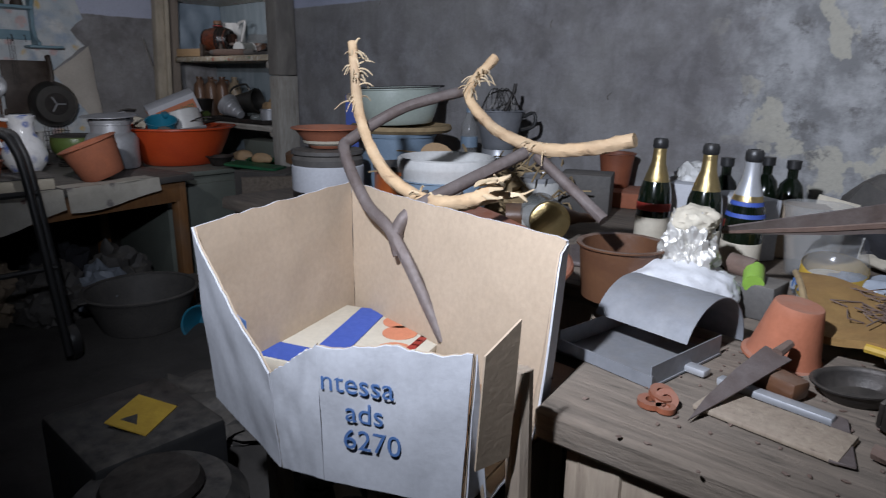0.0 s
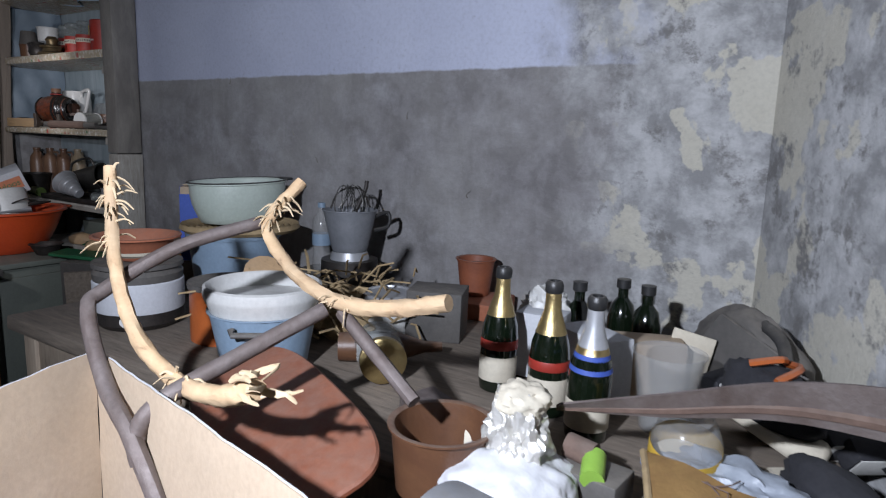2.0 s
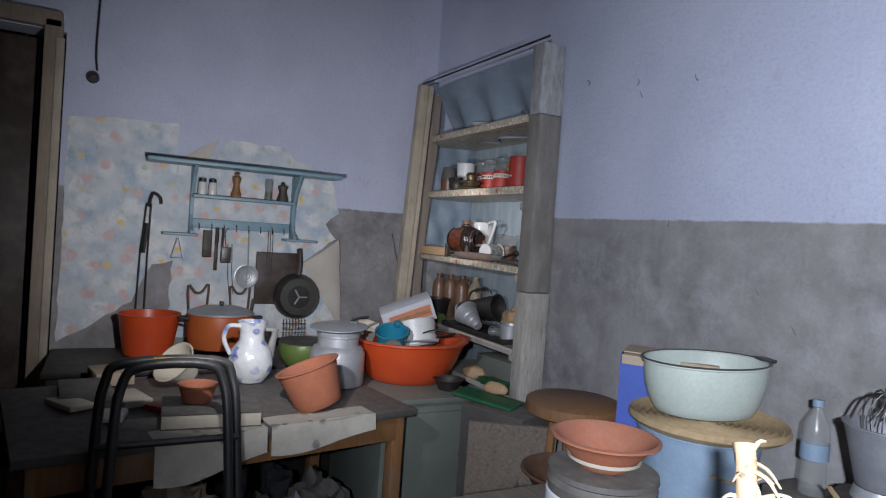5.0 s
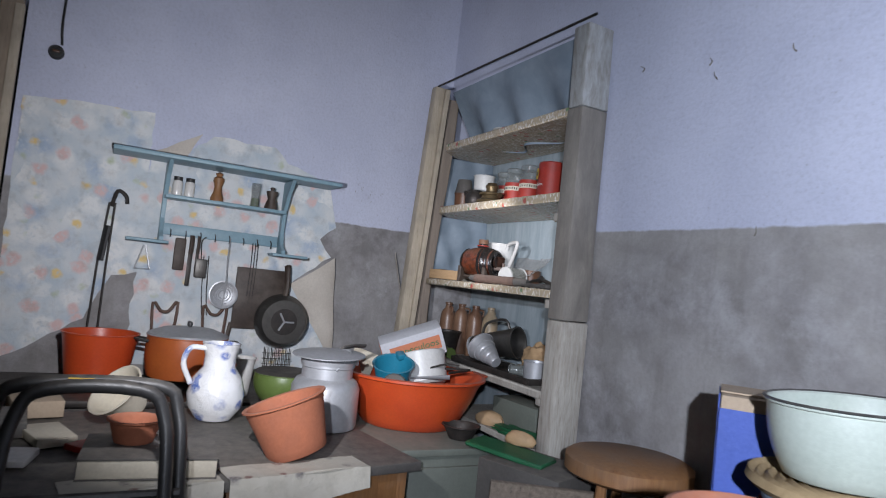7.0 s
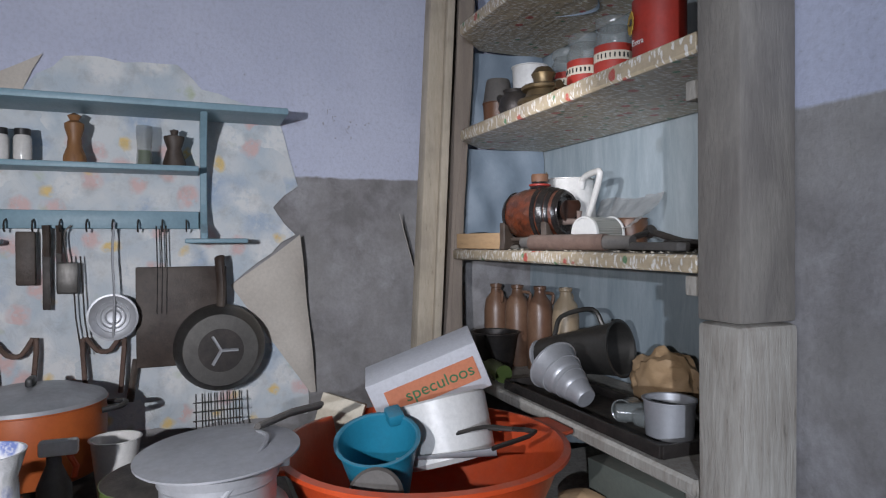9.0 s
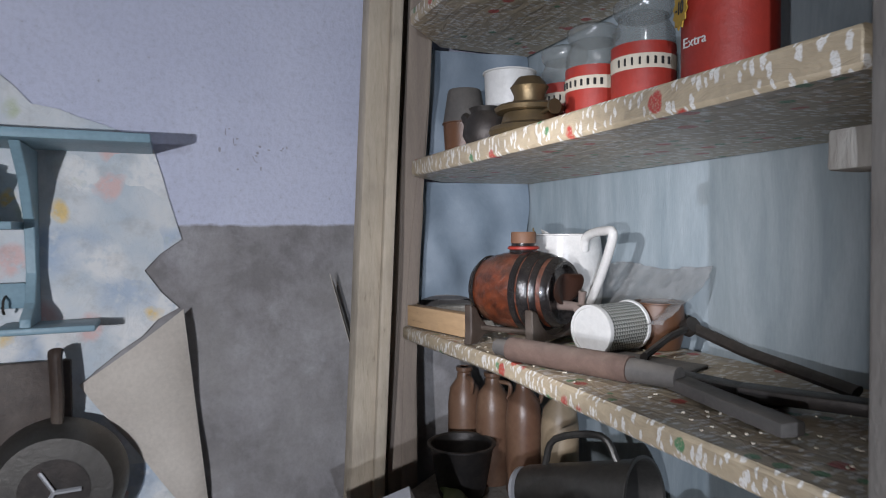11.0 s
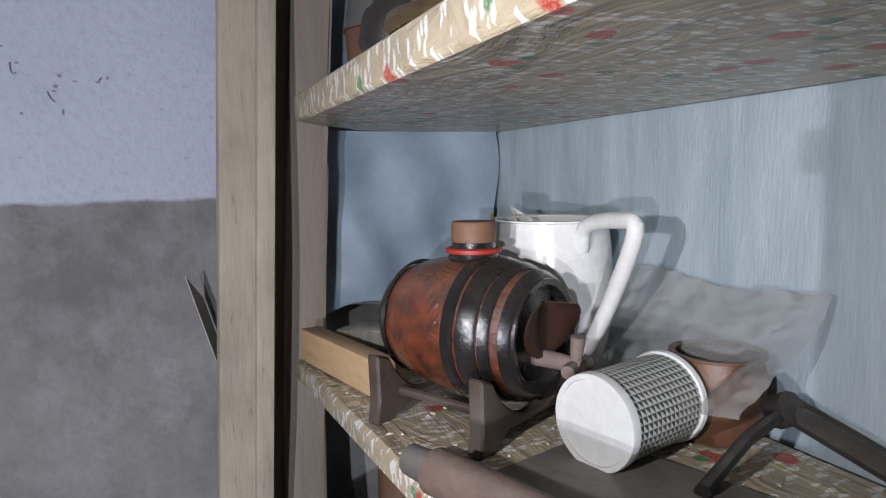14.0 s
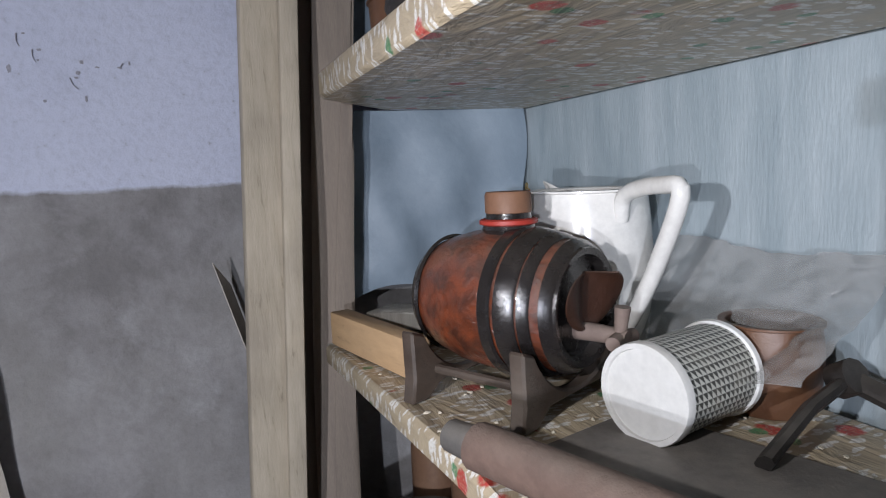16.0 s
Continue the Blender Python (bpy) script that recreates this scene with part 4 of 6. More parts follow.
part("rivet", tube([(0.82, 0.245, Z3 + 0.05), (0.84, 0.245, Z3 + 0.062)], 0.018, 10), IRON, bar)
for k, (x, y, a) in enumerate(((1.05, 0.05, 10), (1.16, -0.02, -12), (1.25, 0.1, 30))):
    single("flat_tool", box(0.26, 0.04, 0.02, (0, 0, 0), 0.005, 0.003), IRON if k != 1 else SLATE, "dark dusty iron tool lying on the shelf", "tool", pose(x, y, Z3 + 0.004 * k, 0, 0, a), "tools on the middle shelf")
single("debris", joined(*[moved(blob(0.002 + 0.004 * random.random(), 0.003, 0.003, 0.3, 3, 1, k), pose(random.uniform(0.25, 1.4), random.uniform(-0.13, 0.2), Z3, 0, 0, random.uniform(0, 180))) for k in range(150)]), CREAM, "crumbs of plaster and dust on the shelf", "debris", kind="stuff")

# ---- things on the upper shelf ----
Z2 = 1.851
t = thing("clay_beaker", "brown and ochre clay beaker", "beaker", pose(0.33, -0.02, Z2))
part("body", vessel(0.05, 0.055, 0.09, 0.005, 0.003), BROWNCLAY, t)
part("shoulder", lathe([(0.056, 0.088), (0.054, 0.1), (0.043, 0.17), (0.04, 0.175), (0.0, 0.172)], 32), SLATE, t)
t = thing("white_tub", "white plastic tub beside clay beakers", "tub", pose(0.44, 0.05, Z2))
part("body", vessel(0.055, 0.062, 0.2, 0.004, 0.004), WHITE, t)
t = thing("iron_pot", "dark cast pot with a beak spout", "pot", pose(0.53, -0.06, Z2))
part("body", lathe([(0, 0), (0.04, 0), (0.055, 0.03), (0.05, 0.06), (0.035, 0.08), (0.04, 0.09), (0.0, 0.088)], 28), IRON, t)
part("spout", tube([(-0.045, 0, 0.05), (-0.075, -0.01, 0.075), (-0.09, -0.01, 0.085)], (0.018, 0.012), 8), IRON, t)


def coffee_jar(x, y, m_label, h=0.17, r=0.048, name="coffee_jar", lab="glass coffee jar with a red label"):
    t = thing(name, lab, "jar", pose(x, y, Z2, 0, 0, random.uniform(-25, 25)), "coffee jars on the shelf")
    part("glass", lathe([(0, 0), (r * 0.95, 0), (r, 0.008), (r, h * 0.72), (r * 0.8, h * 0.82), (r * 0.8, h * 0.86), (0, h * 0.86)], 36), JARGLASS, t)
    part("stopper", lathe([(0, h * 0.86), (r * 0.86, h * 0.86), (r * 0.95, h * 0.9), (r * 0.95, h * 0.97), (r * 0.8, h), (0, h)], 36), JARGLASS, t, "dusty glass stopper")
    lb = part("label", lathe([(r + 0.0012, h * 0.1), (r + 0.0012, h * 0.6)], 36), m_label, t)
    part("label_band", lathe([(r + 0.0018, h * 0.38), (r + 0.0018, h * 0.5)], 36), CREAM, lb, "cream band with dark bars")
    for k in range(8):
        a = radians(-100 + k * 13)
        part("print_bar", box(0.002, 0.005, 0.012, ((r + 0.0022) * math.cos(a), (r + 0.0022) * math.sin(a), h * 0.41), 0), BLACK, lb, "", Matrix.Identity(4))


coffee_jar(0.52, 0.2, JARGLASS, 0.16, 0.05, "glass_jar", "empty dusty glass jar")
for x, y in ((0.66, 0.06), (0.8, 0.03), (0.95, 0.02)):
    coffee_jar(x, y, REDCARD, 0.2, 0.052)
t = thing("coffee_tin", "red coffee tin with a yellow price star", "tin", pose(1.12, 0.03, Z2))
part("body", lathe([(0, 0), (0.066, 0), (0.066, 0.19), (0.062, 0.195), (0, 0.195)], 40), REDCARD, t)
part("star", slab([((0.03 if k % 2 else 0.024) * math.cos(math.pi * k / 12), (0.03 if k % 2 else 0.024) * math.sin(math.pi * k / 12)) for k in range(24)], 0.002, 0), YELLOW, t, "yellow star", pose(-0.03, -0.0625, 0.135, 90, 0, -25))
words("-10", 0.026, BLACK, t, pose(-0.031, -0.0652, 0.135, 90, 8, -25))
words("Extra", 0.02, WHITEPRINT, t, pose(0.0, -0.0672, 0.08, 90, 0, 0))
t = thing("white_cup", "small white cup on the upper shelf", "cup", pose(1.34, 0.1, Z2))
part("body", vessel(0.03, 0.04, 0.07), CHINA, t)
t = thing("brass_burner", "tarnished brass lamp burner", "burner", pose(0.73, -0.07, Z2) @ Matrix.Scale(1.25, 4))
part("base", lathe([(0, 0), (0.06, 0), (0.064, 0.006), (0.062, 0.012), (0.045, 0.018), (0.04, 0.034), (0, 0.036)], 32), BRASS, t)
part("gallery", lathe([(0.03, 0.034), (0.052, 0.036), (0.055, 0.042), (0.05, 0.046), (0.03, 0.046)], 32), BRASS, t)
part("chimney_holder", lathe([(0.026, 0.046), (0.024, 0.062), (0.03, 0.075), (0.018, 0.09), (0, 0.092)], 28), BRASS, t)
part("wick_wheel", joined(tube([(0.03, 0, 0.03), (0.085, -0.01, 0.03)], 0.003, 6), moved(lathe([(0, -0.002), (0.011, -0.002), (0.011, 0.002), (0, 0.002)], 16), pose(0.085, -0.01, 0.03, 0, 90, 0))), BRASS, t)
# top shelf
for x, y, r, h, m in ((0.55, 0.05, 0.09, 0.025, CHINA), (0.62, 0.05, 0.07, 0.04, CHINA), (1.1, 0.1, 0.06, 0.09, ZINC)):
    t = thing("dish", "dusty old dish on the top shelf", "dish", pose(x, y, 2.236 + (0.026 if r == 0.07 else 0)))
    part("body", vessel(r * 0.6, r, h), m, t)

# ---- things on the lower shelf ----
Z1 = 0.969
for k, (x, y, m) in enumerate(((0.15, 0.06, STONEWARE), (0.25, 0.1, STONEWARE), (0.35, 0.14, STONEWARE), (0.46, 0.18, SANDWARE))):
    t = thing("stoneware_bottle", "tall glazed stoneware bottle, " + ("sandy" if k == 3 else "brown"), "bottle", pose(x, y, Z1, 0, 0, k * 40), "stoneware bottles")
    part("body", lathe([(0, 0), (0.046, 0), (0.048, 0.01), (0.048, 0.2), (0.042, 0.245), (0.022, 0.272), (0.02, 0.29), (0.024, 0.295), (0.024, 0.305), (0.014, 0.306), (0.014, 0.29), (0, 0.29)], 32), m, t)
    part("ear", tube([(0.02, 0, 0.28), (0.05, 0, 0.275), (0.05, 0, 0.25), (0.044, 0, 0.235)], 0.006, 8, 4), m, t)
tray = thing("baking_tray", "black iron baking tray full of dusty oddments", "tray", pose(0.95, -0.02, Z1))
part("floor", box(0.72, 0.22, 0.006, (0, 0, 0), 0.002), IRON, tray)
for sx, sy, cx, cy in ((0.72, 0.012, 0, -0.11), (0.72, 0.012, 0, 0.11), (0.012, 0.22, 0.36, 0), (0.012, 0.22, -0.36, 0)):
    part("rim", box(sx, sy, 0.03, (cx, cy, 0), 0.003), IRON, tray)
pm = along((0.52, 0.05, Z1 + 0.085), (0.84, 0.19, Z1 + 0.15))
t = thing("zinc_pitcher", "dull grey metal pitcher lying on its side", "pitcher", pm)
part("body", vessel(0.055, 0.085, 0.3, 0.004, 0.006, 0.0), PANMETAL, t)
part("handle", tube([(0, 0.07, 0.25), (0, 0.13, 0.22), (0, 0.12, 0.1), (0, 0.06, 0.06)], 0.008, 8, 4), PANMETAL, t)
part("rose", lathe([(0.02, -0.005), (0.05, -0.012), (0.05, -0.02), (0.045, -0.024), (0, -0.026)], 32), ALU, t, "perforated shaker end")
for k in range(14):
    a = k * 2.4
    r = 0.009 * math.sqrt(k)
    part("hole", lathe([(0, -0.027), (0.0035, -0.0265), (0.0035, -0.0255)], 8), BLACK, t, "", pose(r * math.cos(a), r * math.sin(a), 0))
cm2 = along((0.83, -0.1, Z1 + 0.115), (0.98, -0.085, Z1 + 0.045))
t = thing("nested_cups", "stack of dull aluminium cups lying tilted", "cups", cm2)
for k in range(3):
    part("cup", vessel(0.052 - 0.012 * k, 0.074 - 0.014 * k, 0.075, 0.002, 0.004), ALU, t, "", pose(0, 0, 0.072 - 0.0 + k * 0.042, 180))
t = thing("wicker_basket", "small bulging tan paper bag", "basket", pose(0.95, 0.2, Z1))
part("body", blob(0.13, 0.07, 0.16, 0.18, 1.6, 4, 3), LIGHTWOOD, t)
t = thing("tin_mug", "dented aluminium mug on the lower shelf", "mug", pose(1.2, -0.01, Z1 + 0.006))
part("body", vessel(0.055, 0.06, 0.09, 0.003, 0.004, 0, 0.006, 32, 0.02), ALU, t)
for k, (x, y) in enumerate(((1.02, 0.03), (1.1, 0.07), (1.12, -0.04), (1.06, -0.06))):
    t = thing("dusty_glass", "dusty drinking glass lying in the tray", "glass", pose(x, y, Z1 + 0.034, 90, 0, 30 + 40 * k), "glasses in the tray")
    part("body", vessel(0.022, 0.028, 0.08, 0.002, 0.002, 0, 0.004, 24), JARGLASS, t)
single("green_bottle", lathe([(0, 0), (0.03, 0), (0.03, 0.13), (0.012, 0.18), (0.012, 0.24), (0, 0.24)], 20), GREEN, "green glass bottle lying behind the basin", "bottle", along((0.52, -0.1, Z1 + 0.03), (0.2, -0.06, Z1 + 0.03)))
single("dark_pot", vessel(0.06, 0.085, 0.14), IRON, "dark sooty pot on the lower shelf", "pot", pose(0.3, -0.02, Z1))
single("carton", box(0.34, 0.2, 0.14, (0, 0, 0), 0.004, 0.006), CABGREEN, "grey cardboard box on the low shelf", "box", pose(1.1, 0.05, 0.711, 0, 0, 4))
single("wooden_shoe", blob(0.08, 0.04, 0.07, 0.1, 1.5, 3, 8), LIGHTWOOD, "yellow-brown wooden tool on the low shelf", "tool", pose(0.98, -0.1, 0.711, 0, 0, 30))
single("green_cloth", blob(0.22, 0.08, 0.035, 0.25, 2.2, 4, 6), GREENCLOTH, "green plastic cloth in a heap", "cloth", pose(1.24, -0.06, 0.711, 0, 0, 10))

# ---- kitchen table and what stands on it ----
table = thing("kitchen_table", "brown wooden kitchen table with a grimy dark top", "table")
part("tabletop", box(0.95, 1.55, 0.035, (1.17, -1.58, 0.715), 0.006), SLATE, table, "dark worn tabletop")
part("apron", box(0.022, 1.4, 0.11, (1.6, -1.58, 0.602), 0.003), OAK, table)
part("apron", box(0.85, 0.022, 0.11, (1.17, -0.86, 0.602), 0.003), OAK, table)
for x in (0.76, 1.58):
    for y in (-2.28, -0.87):
        part("leg", box(0.06, 0.06, 0.71, (x, y, 0), 0.004), OAK, table)
skew = Matrix.Translation((1.62, -0.84, 0)) @ Matrix.Rotation(radians(9), 4, "Z") @ Matrix.Translation((-1.62, 0.84, 0))
table.matrix_world = skew
counter = thing("stove", "black kitchen stove against the flowered wall", "stove")
part("body", box(0.6, 1.5, 0.72, (0.36, -1.58, 0.0), 0.01), IRON, counter)
part("top", box(0.64, 1.54, 0.03, (0.36, -1.58, 0.72), 0.006), IRON, counter)
cloth = thing("shelf_paper", "cream printed paper hanging over the table's edge", "paper")
for y0, y1, drop in ((-1.93, -1.52, 0.17), (-1.5, -1.03, 0.12)):
    part("drop", sheet(lambda a, b: Vector((1.655 + 0.008 * math.sin(b * 7) + 0.012 * a, y0 + (y1 - y0) * b, 0.757 - drop * a * (0.75 + 0.25 * math.sin(b * 3 + 1)))), 6, 16, 0.0015), TABLE_PAPER, cloth)
    part("top", sheet(lambda a, b: Vector((1.53 + 0.125 * a, y0 + (y1 - y0) * b, 0.7545 + 0.002 * math.sin(b * 9))), 4, 16, 0.0015), TABLE_PAPER, cloth)
cloth.matrix_world = skew
ZT = 0.756


def pail(name, label, x, y, z, r0, r1, h, mat, belly=0.0, rot=(0, 0, 0), handle=None, group="", lip=0.006):
    t = thing(name, label, name.split("_")[-1], pose(x, y, z, *rot), group)
    part("body", vessel(r0, r1, h, 0.004, lip, belly), mat, t)
    if handle:
        part("handle", tube([(-r1, 0, h - 0.02), (-r1 * 0.8, 0.02, h + handle), (0, 0.03, h + handle * 1.35), (r1 * 0.8, 0.02, h + handle), (r1, 0, h - 0.02)], 0.003, 6, 4), IRON, t)
    return t


pail("orange_bucket", "orange plastic bucket standing on the stove", 0.25, -1.86, 0.752, 0.13, 0.165, 0.235, RED)
t = pail("orange_pot", "orange enamelled cooking pot with a grey lid", 0.33, -1.48, 0.80, 0.17, 0.185, 0.2, ORANGE, 0.01)
part("lid", lathe([(0.19, 0.2), (0.185, 0.21), (0.12, 0.235), (0.03, 0.245), (0, 0.246)], 40), ALU, t, "dusty grey lid")
part("knob", box(0.06, 0.02, 0.025, (0, 0, 0.245), 0.006), BLACK, t)
for s in (-1, 1):
    part("ear", tube([(0.05, s * 0.18, 0.17), (0.03, s * 0.23, 0.175), (-0.03, s * 0.23, 0.175), (-0.05, s * 0.18, 0.17)], 0.008, 8, 3), BLACK, t)
t = thing("china_jug", "blue and white painted china milk jug", "jug", pose(1.0, -1.43, ZT))
part("body", lathe([(0, 0), (0.07, 0), (0.105, 0.05), (0.112, 0.1), (0.095, 0.16), (0.062, 0.205), (0.06, 0.25), (0.075, 0.3), (0.07, 0.3), (0.055, 0.25), (0.057, 0.2), (0.0, 0.15)], 40), DELFT, t)
part("handle", tube([(0.02, -0.062, 0.28), (0.03, -0.12, 0.28), (0.03, -0.14, 0.22), (0.02, -0.105, 0.14)], 0.011, 10, 5), DELFT, t)
t = thing("clay_pot", "reddish clay pot lying tilted on the table", "pot", pose(1.54, -1.23, ZT + 0.012, 16, -14, 20))
part("body", vessel(0.1, 0.135, 0.185, 0.008, 0.008), TERRA, t)
t = thing("milk_can", "dull aluminium milk can with a lid and side handle", "can", pose(1.13, -1.02, ZT))
part("body", lathe([(0, 0), (0.135, 0), (0.14, 0.01), (0.14, 0.16), (0.125, 0.19), (0.105, 0.2), (0.105, 0.24), (0.11, 0.245), (0.11, 0.255), (0, 0.255)], 48), ALU, t)
part("lid", lathe([(0.112, 0.255), (0.114, 0.27), (0.1, 0.282), (0.03, 0.29), (0, 0.29)], 48), ALU, t)
part("clasp", box(0.03, 0.04, 0.05, (0.0, 0.11, 0.25), 0.004), ALU, t)
part("bail", tube([(-0.11, 0.0, 0.24), (-0.09, 0.05, 0.29), (0, 0.09, 0.31), (0.09, 0.05, 0.29), (0.11, 0, 0.24)], 0.005, 8, 4), ALU, t)
t = thing("saucepan_lid", "grey saucepan lid with a dark handle", "lid", pose(1.13, -1.02, 1.05, 3, 0, 40))
part("disc", lathe([(0.0, 0.012), (0.1, 0.008), (0.15, 0.0), (0.15, -0.004), (0, 0.004)], 40), ALU, t)
part("handle", tube([(0.0, 0.1, 0.012), (0.0, 0.2, 0.012), (0.0, 0.3, 0.0)], 0.012, 8, 0, 0.6), SLATE, t)
t = pail("green_pot", "olive green enamelled pot on a black ring", 0.85, -1.12, 0.79, 0.09, 0.13, 0.13, GREEN, 0.02)
part("lid", lathe([(0.135, 0.13), (0.12, 0.14), (0.0, 0.15)], 32), IRON, t, "dark dusty lid")
single("trivet", joined(*[moved(lathe([(0.1, 0), (0.108, 0.004), (0.1, 0.008), (0.092, 0.004)], 28, close=True), pose(0, 0, 0.012 * k)) for k in range(3)]), IRON, "black iron trivet under the green pot", "trivet", pose(0.85, -1.12, 0.752))
t = thing("spray_bottle", "grey spray bottle with a red and white trigger", "spray bottle", pose(0.72, -1.36, ZT))
part("body", lathe([(0, 0), (0.035, 0), (0.038, 0.02), (0.036, 0.13), (0.016, 0.18), (0.015, 0.2), (0, 0.2)], 24), SLATE, t)
part("head", box(0.03, 0.08, 0.035, (0, 0.01, 0.2), 0.006), WHITE, t)
part("trigger", tube([(0, 0.03, 0.2), (0, 0.045, 0.17), (0, 0.04, 0.145)], 0.007, 8), RED, t)
t = thing("white_enamel_jug", "small white creamer behind the pots", "jug", pose(0.55, -1.25, ZT))
part("body", vessel(0.04, 0.06, 0.18, 0.003, 0.004), CHINA, t)
wr = thing("wire_rack", "black wire rack standing by the wall", "wire rack")
for k in range(8):
    part("wire", tube([(0.12, -1.05 + 0.02 * k, 0.752), (0.1, -1.05 + 0.02 * k, 0.93)], 0.0025, 5), IRON, wr)
for k in range(5):
    part("crosswire", tube([(0.12 - 0.004 * k, -1.06, 0.78 + 0.03 * k), (0.12 - 0.004 * k, -0.9, 0.78 + 0.03 * k)], 0.0025, 5), IRON, wr)
t = thing("book", "worn book with white pages on the table", "book", skew @ pose(1.46, -1.68, ZT, 0, 0, -14))
part("page_block", box(0.26, 0.36, 0.05, (0, 0, 0.004), 0.002), CREAM, t)
part("cover", box(0.268, 0.365, 0.005, (0, 0, 0.0545), 0.001), SLATE, t)
part("cover", box(0.268, 0.365, 0.004, (0, 0, 0), 0.001), SLATE, t)
single("red_tub", vessel(0.055, 0.075, 0.07), TERRA, "small red clay dish on the book", "dish", skew @ pose(1.4, -1.72, ZT + 0.06))
single("wicker_dish", vessel(0.05, 0.1, 0.12, 0.004, 0.006), CREAM, "cream pleated lampshade lying on the table", "lampshade", pose(1.05, -1.72, ZT + 0.05, 50, 0, 30))
for k, (x, y, sx, sy, sz, a, m) in enumerate(((1.28, -1.98, 0.2, 0.12, 0.03, 20, CREAM), (1.5, -2.05, 0.14, 0.1, 0.02, -12, WHITE), (1.15, -2.15, 0.24, 0.2, 0.05, 5, SLATE), (1.42, -1.86, 0.12, 0.08, 0.02, 40, REDCARD), (0.9, -2.05, 0.2, 0.16, 0.06, 12, CARD), (1.3, -2.2, 0.18, 0.1, 0.025, 33, CREAM))):
    single("paper_pack", box(sx, sy, sz, (0, 0, 0), 0.004, 0.003), m, "dusty flat packet among the litter on the table", "packet", pose(x, y, ZT, 0, 0, a), "packets on the kitchen table")
# heap under the table
for k, (x, y, s, m) in enumerate(((1.2, -1.1, 0.2, SLATE), (1.35, -1.25, 0.16, GREYBAG), (1.0, -1.35, 0.22, NAVY), (1.3, -1.5, 0.2, SLATE), (1.15, -1.75, 0.22, CARD))):
    single("rag", blob(s, s * 0.9, s * 1.6, 0.35, 2.0, 4, k * 3.1), m, "crumpled dusty rag heaped under the table", "rag", pose(x, y, 0), "rags under the table")
t = thing("basin", "dark blue plastic basin on the floor", "basin", pose(1.75, -1.2, 0))
part("body", vessel(0.2, 0.27, 0.2, 0.004, 0.01), SLATE, t)
part("rim", lathe([(0.266, 0.196), (0.284, 0.198), (0.286, 0.206), (0.276, 0.21), (0.266, 0.206)], 44, close=True), SLATE, t)
for s in (-1, 1):
    part("grip", slab([(-0.05, 0.28), (0.05, 0.28), (0.04, 0.32), (-0.04, 0.32)], 0.01, 0.003), SLATE, t, "", pose(0, 0, 0.196, 0, 0, 90 + 90 * s))
single("teal_cup", vessel(0.07, 0.09, 0.16), TEAL, "teal plastic tub on the floor", "tub", pose(1.98, -0.95, 0, 70, 0, 40))

# folding trolley of black tube in front of the table
tro = thing("shopping_trolley", "folded black tubular luggage trolley with a yellow tape", "trolley")
for y0, y1, x in ((-1.92, -1.46, 1.84), (-1.87, -1.5, 1.9)):
    part("frame", tube([(x + 0.1, y0 - 0.03, 0.05), (x, y0, 0.7), (x - 0.05, y0 + 0.02, 0.88), (x - 0.06, y0 + 0.08, 0.94), (x - 0.06, y1 - 0.08, 0.94), (x - 0.05, y1 - 0.02, 0.88), (x, y1, 0.7), (x + 0.1, y1 + 0.03, 0.05)], 0.017, 10, 4), BLACK, tro)
tro.matrix_world = Matrix.Translation((0.02, -0.18, 0)) @ Matrix.Diagonal((1, 1, 1.1, 1))
part("tape", tube([(1.78, -1.75, 0.9425), (1.78, -1.69, 0.9425)], 0.0195, 10), YELLOW, tro, "yellow tape")
part("crossbar", tube([(1.86, -1.92, 0.7), (1.86, -1.46, 0.7)], 0.012, 8), BLACK, tro)
part("crossbar", tube([(1.9, -1.92, 0.4), (1.9, -1.44, 0.4)], 0.012, 8), BLACK, tro)
for y in (-1.95, -1.43):
    part("wheel", lathe([(0.03, -0.02), (0.075, -0.02), (0.08, 0), (0.075, 0.02), (0.03, 0.02)], 24, close=True), BLACK, tro, "", pose(1.92, y, 0.08, 90))

# ---- green cabinet with the red basin ----
cab = thing("cabinet", "grey-green painted low cabinet under the red basin", "cabinet")
part("body", box(1.0, 0.52, 0.7, (0.9, -0.6, 0.0), 0.006), CABGREEN, cab)
part("top", box(1.06, 0.56, 0.028, (0.9, -0.6, 0.7), 0.004), CABGREEN, cab)
part("door", box(0.02, 0.44, 0.58, (1.405, -0.6, 0.07), 0.004), CABGREEN, cab)
part("knob", lathe([(0, 0), (0.008, 0), (0.008, 0.012), (0.014, 0.018), (0.0, 0.026)], 16), IRON, cab, "", pose(1.415, -0.42, 0.42, 0, 90, 0))
ZC = 0.729
bas = thing("red_basin", "large red-orange plastic wash basin full of kitchen things", "basin", pose(0.97, -0.55, ZC))
part("body", vessel(0.22, 0.33, 0.235, 0.005, 0.016, 0.012, 0.006, 56, 0.012), RED, bas)
for s in (-1, 1):
    part("grip", slab([(-0.08, 0.33), (0.08, 0.33), (0.06, 0.385), (-0.06, 0.385)], 0.012, 0.004), RED, bas, "", pose(0, 0, 0.222, 0, 0, 90 + 90 * s))
wb = thing("white_pot", "round white plastic pot lying tilted in the basin", "pot", pose(0.95, -0.47, ZC + 0.165, 6, -20, 0))
part("body", lathe([(0, 0), (0.1, 0), (0.115, 0.012), (0.122, 0.14), (0.122, 0.15), (0.116, 0.155), (0, 0.155)], 44), WHITE, wb)
sp = thing("biscuit_box", "white and orange biscuit carton standing in the basin", "box", pose(0.72, -0.42, ZC + 0.27, 14, -22, 70))
part("carton", box(0.32, 0.13, 0.14, (0, 0, 0), 0.003, 0.002), CARDW, sp)
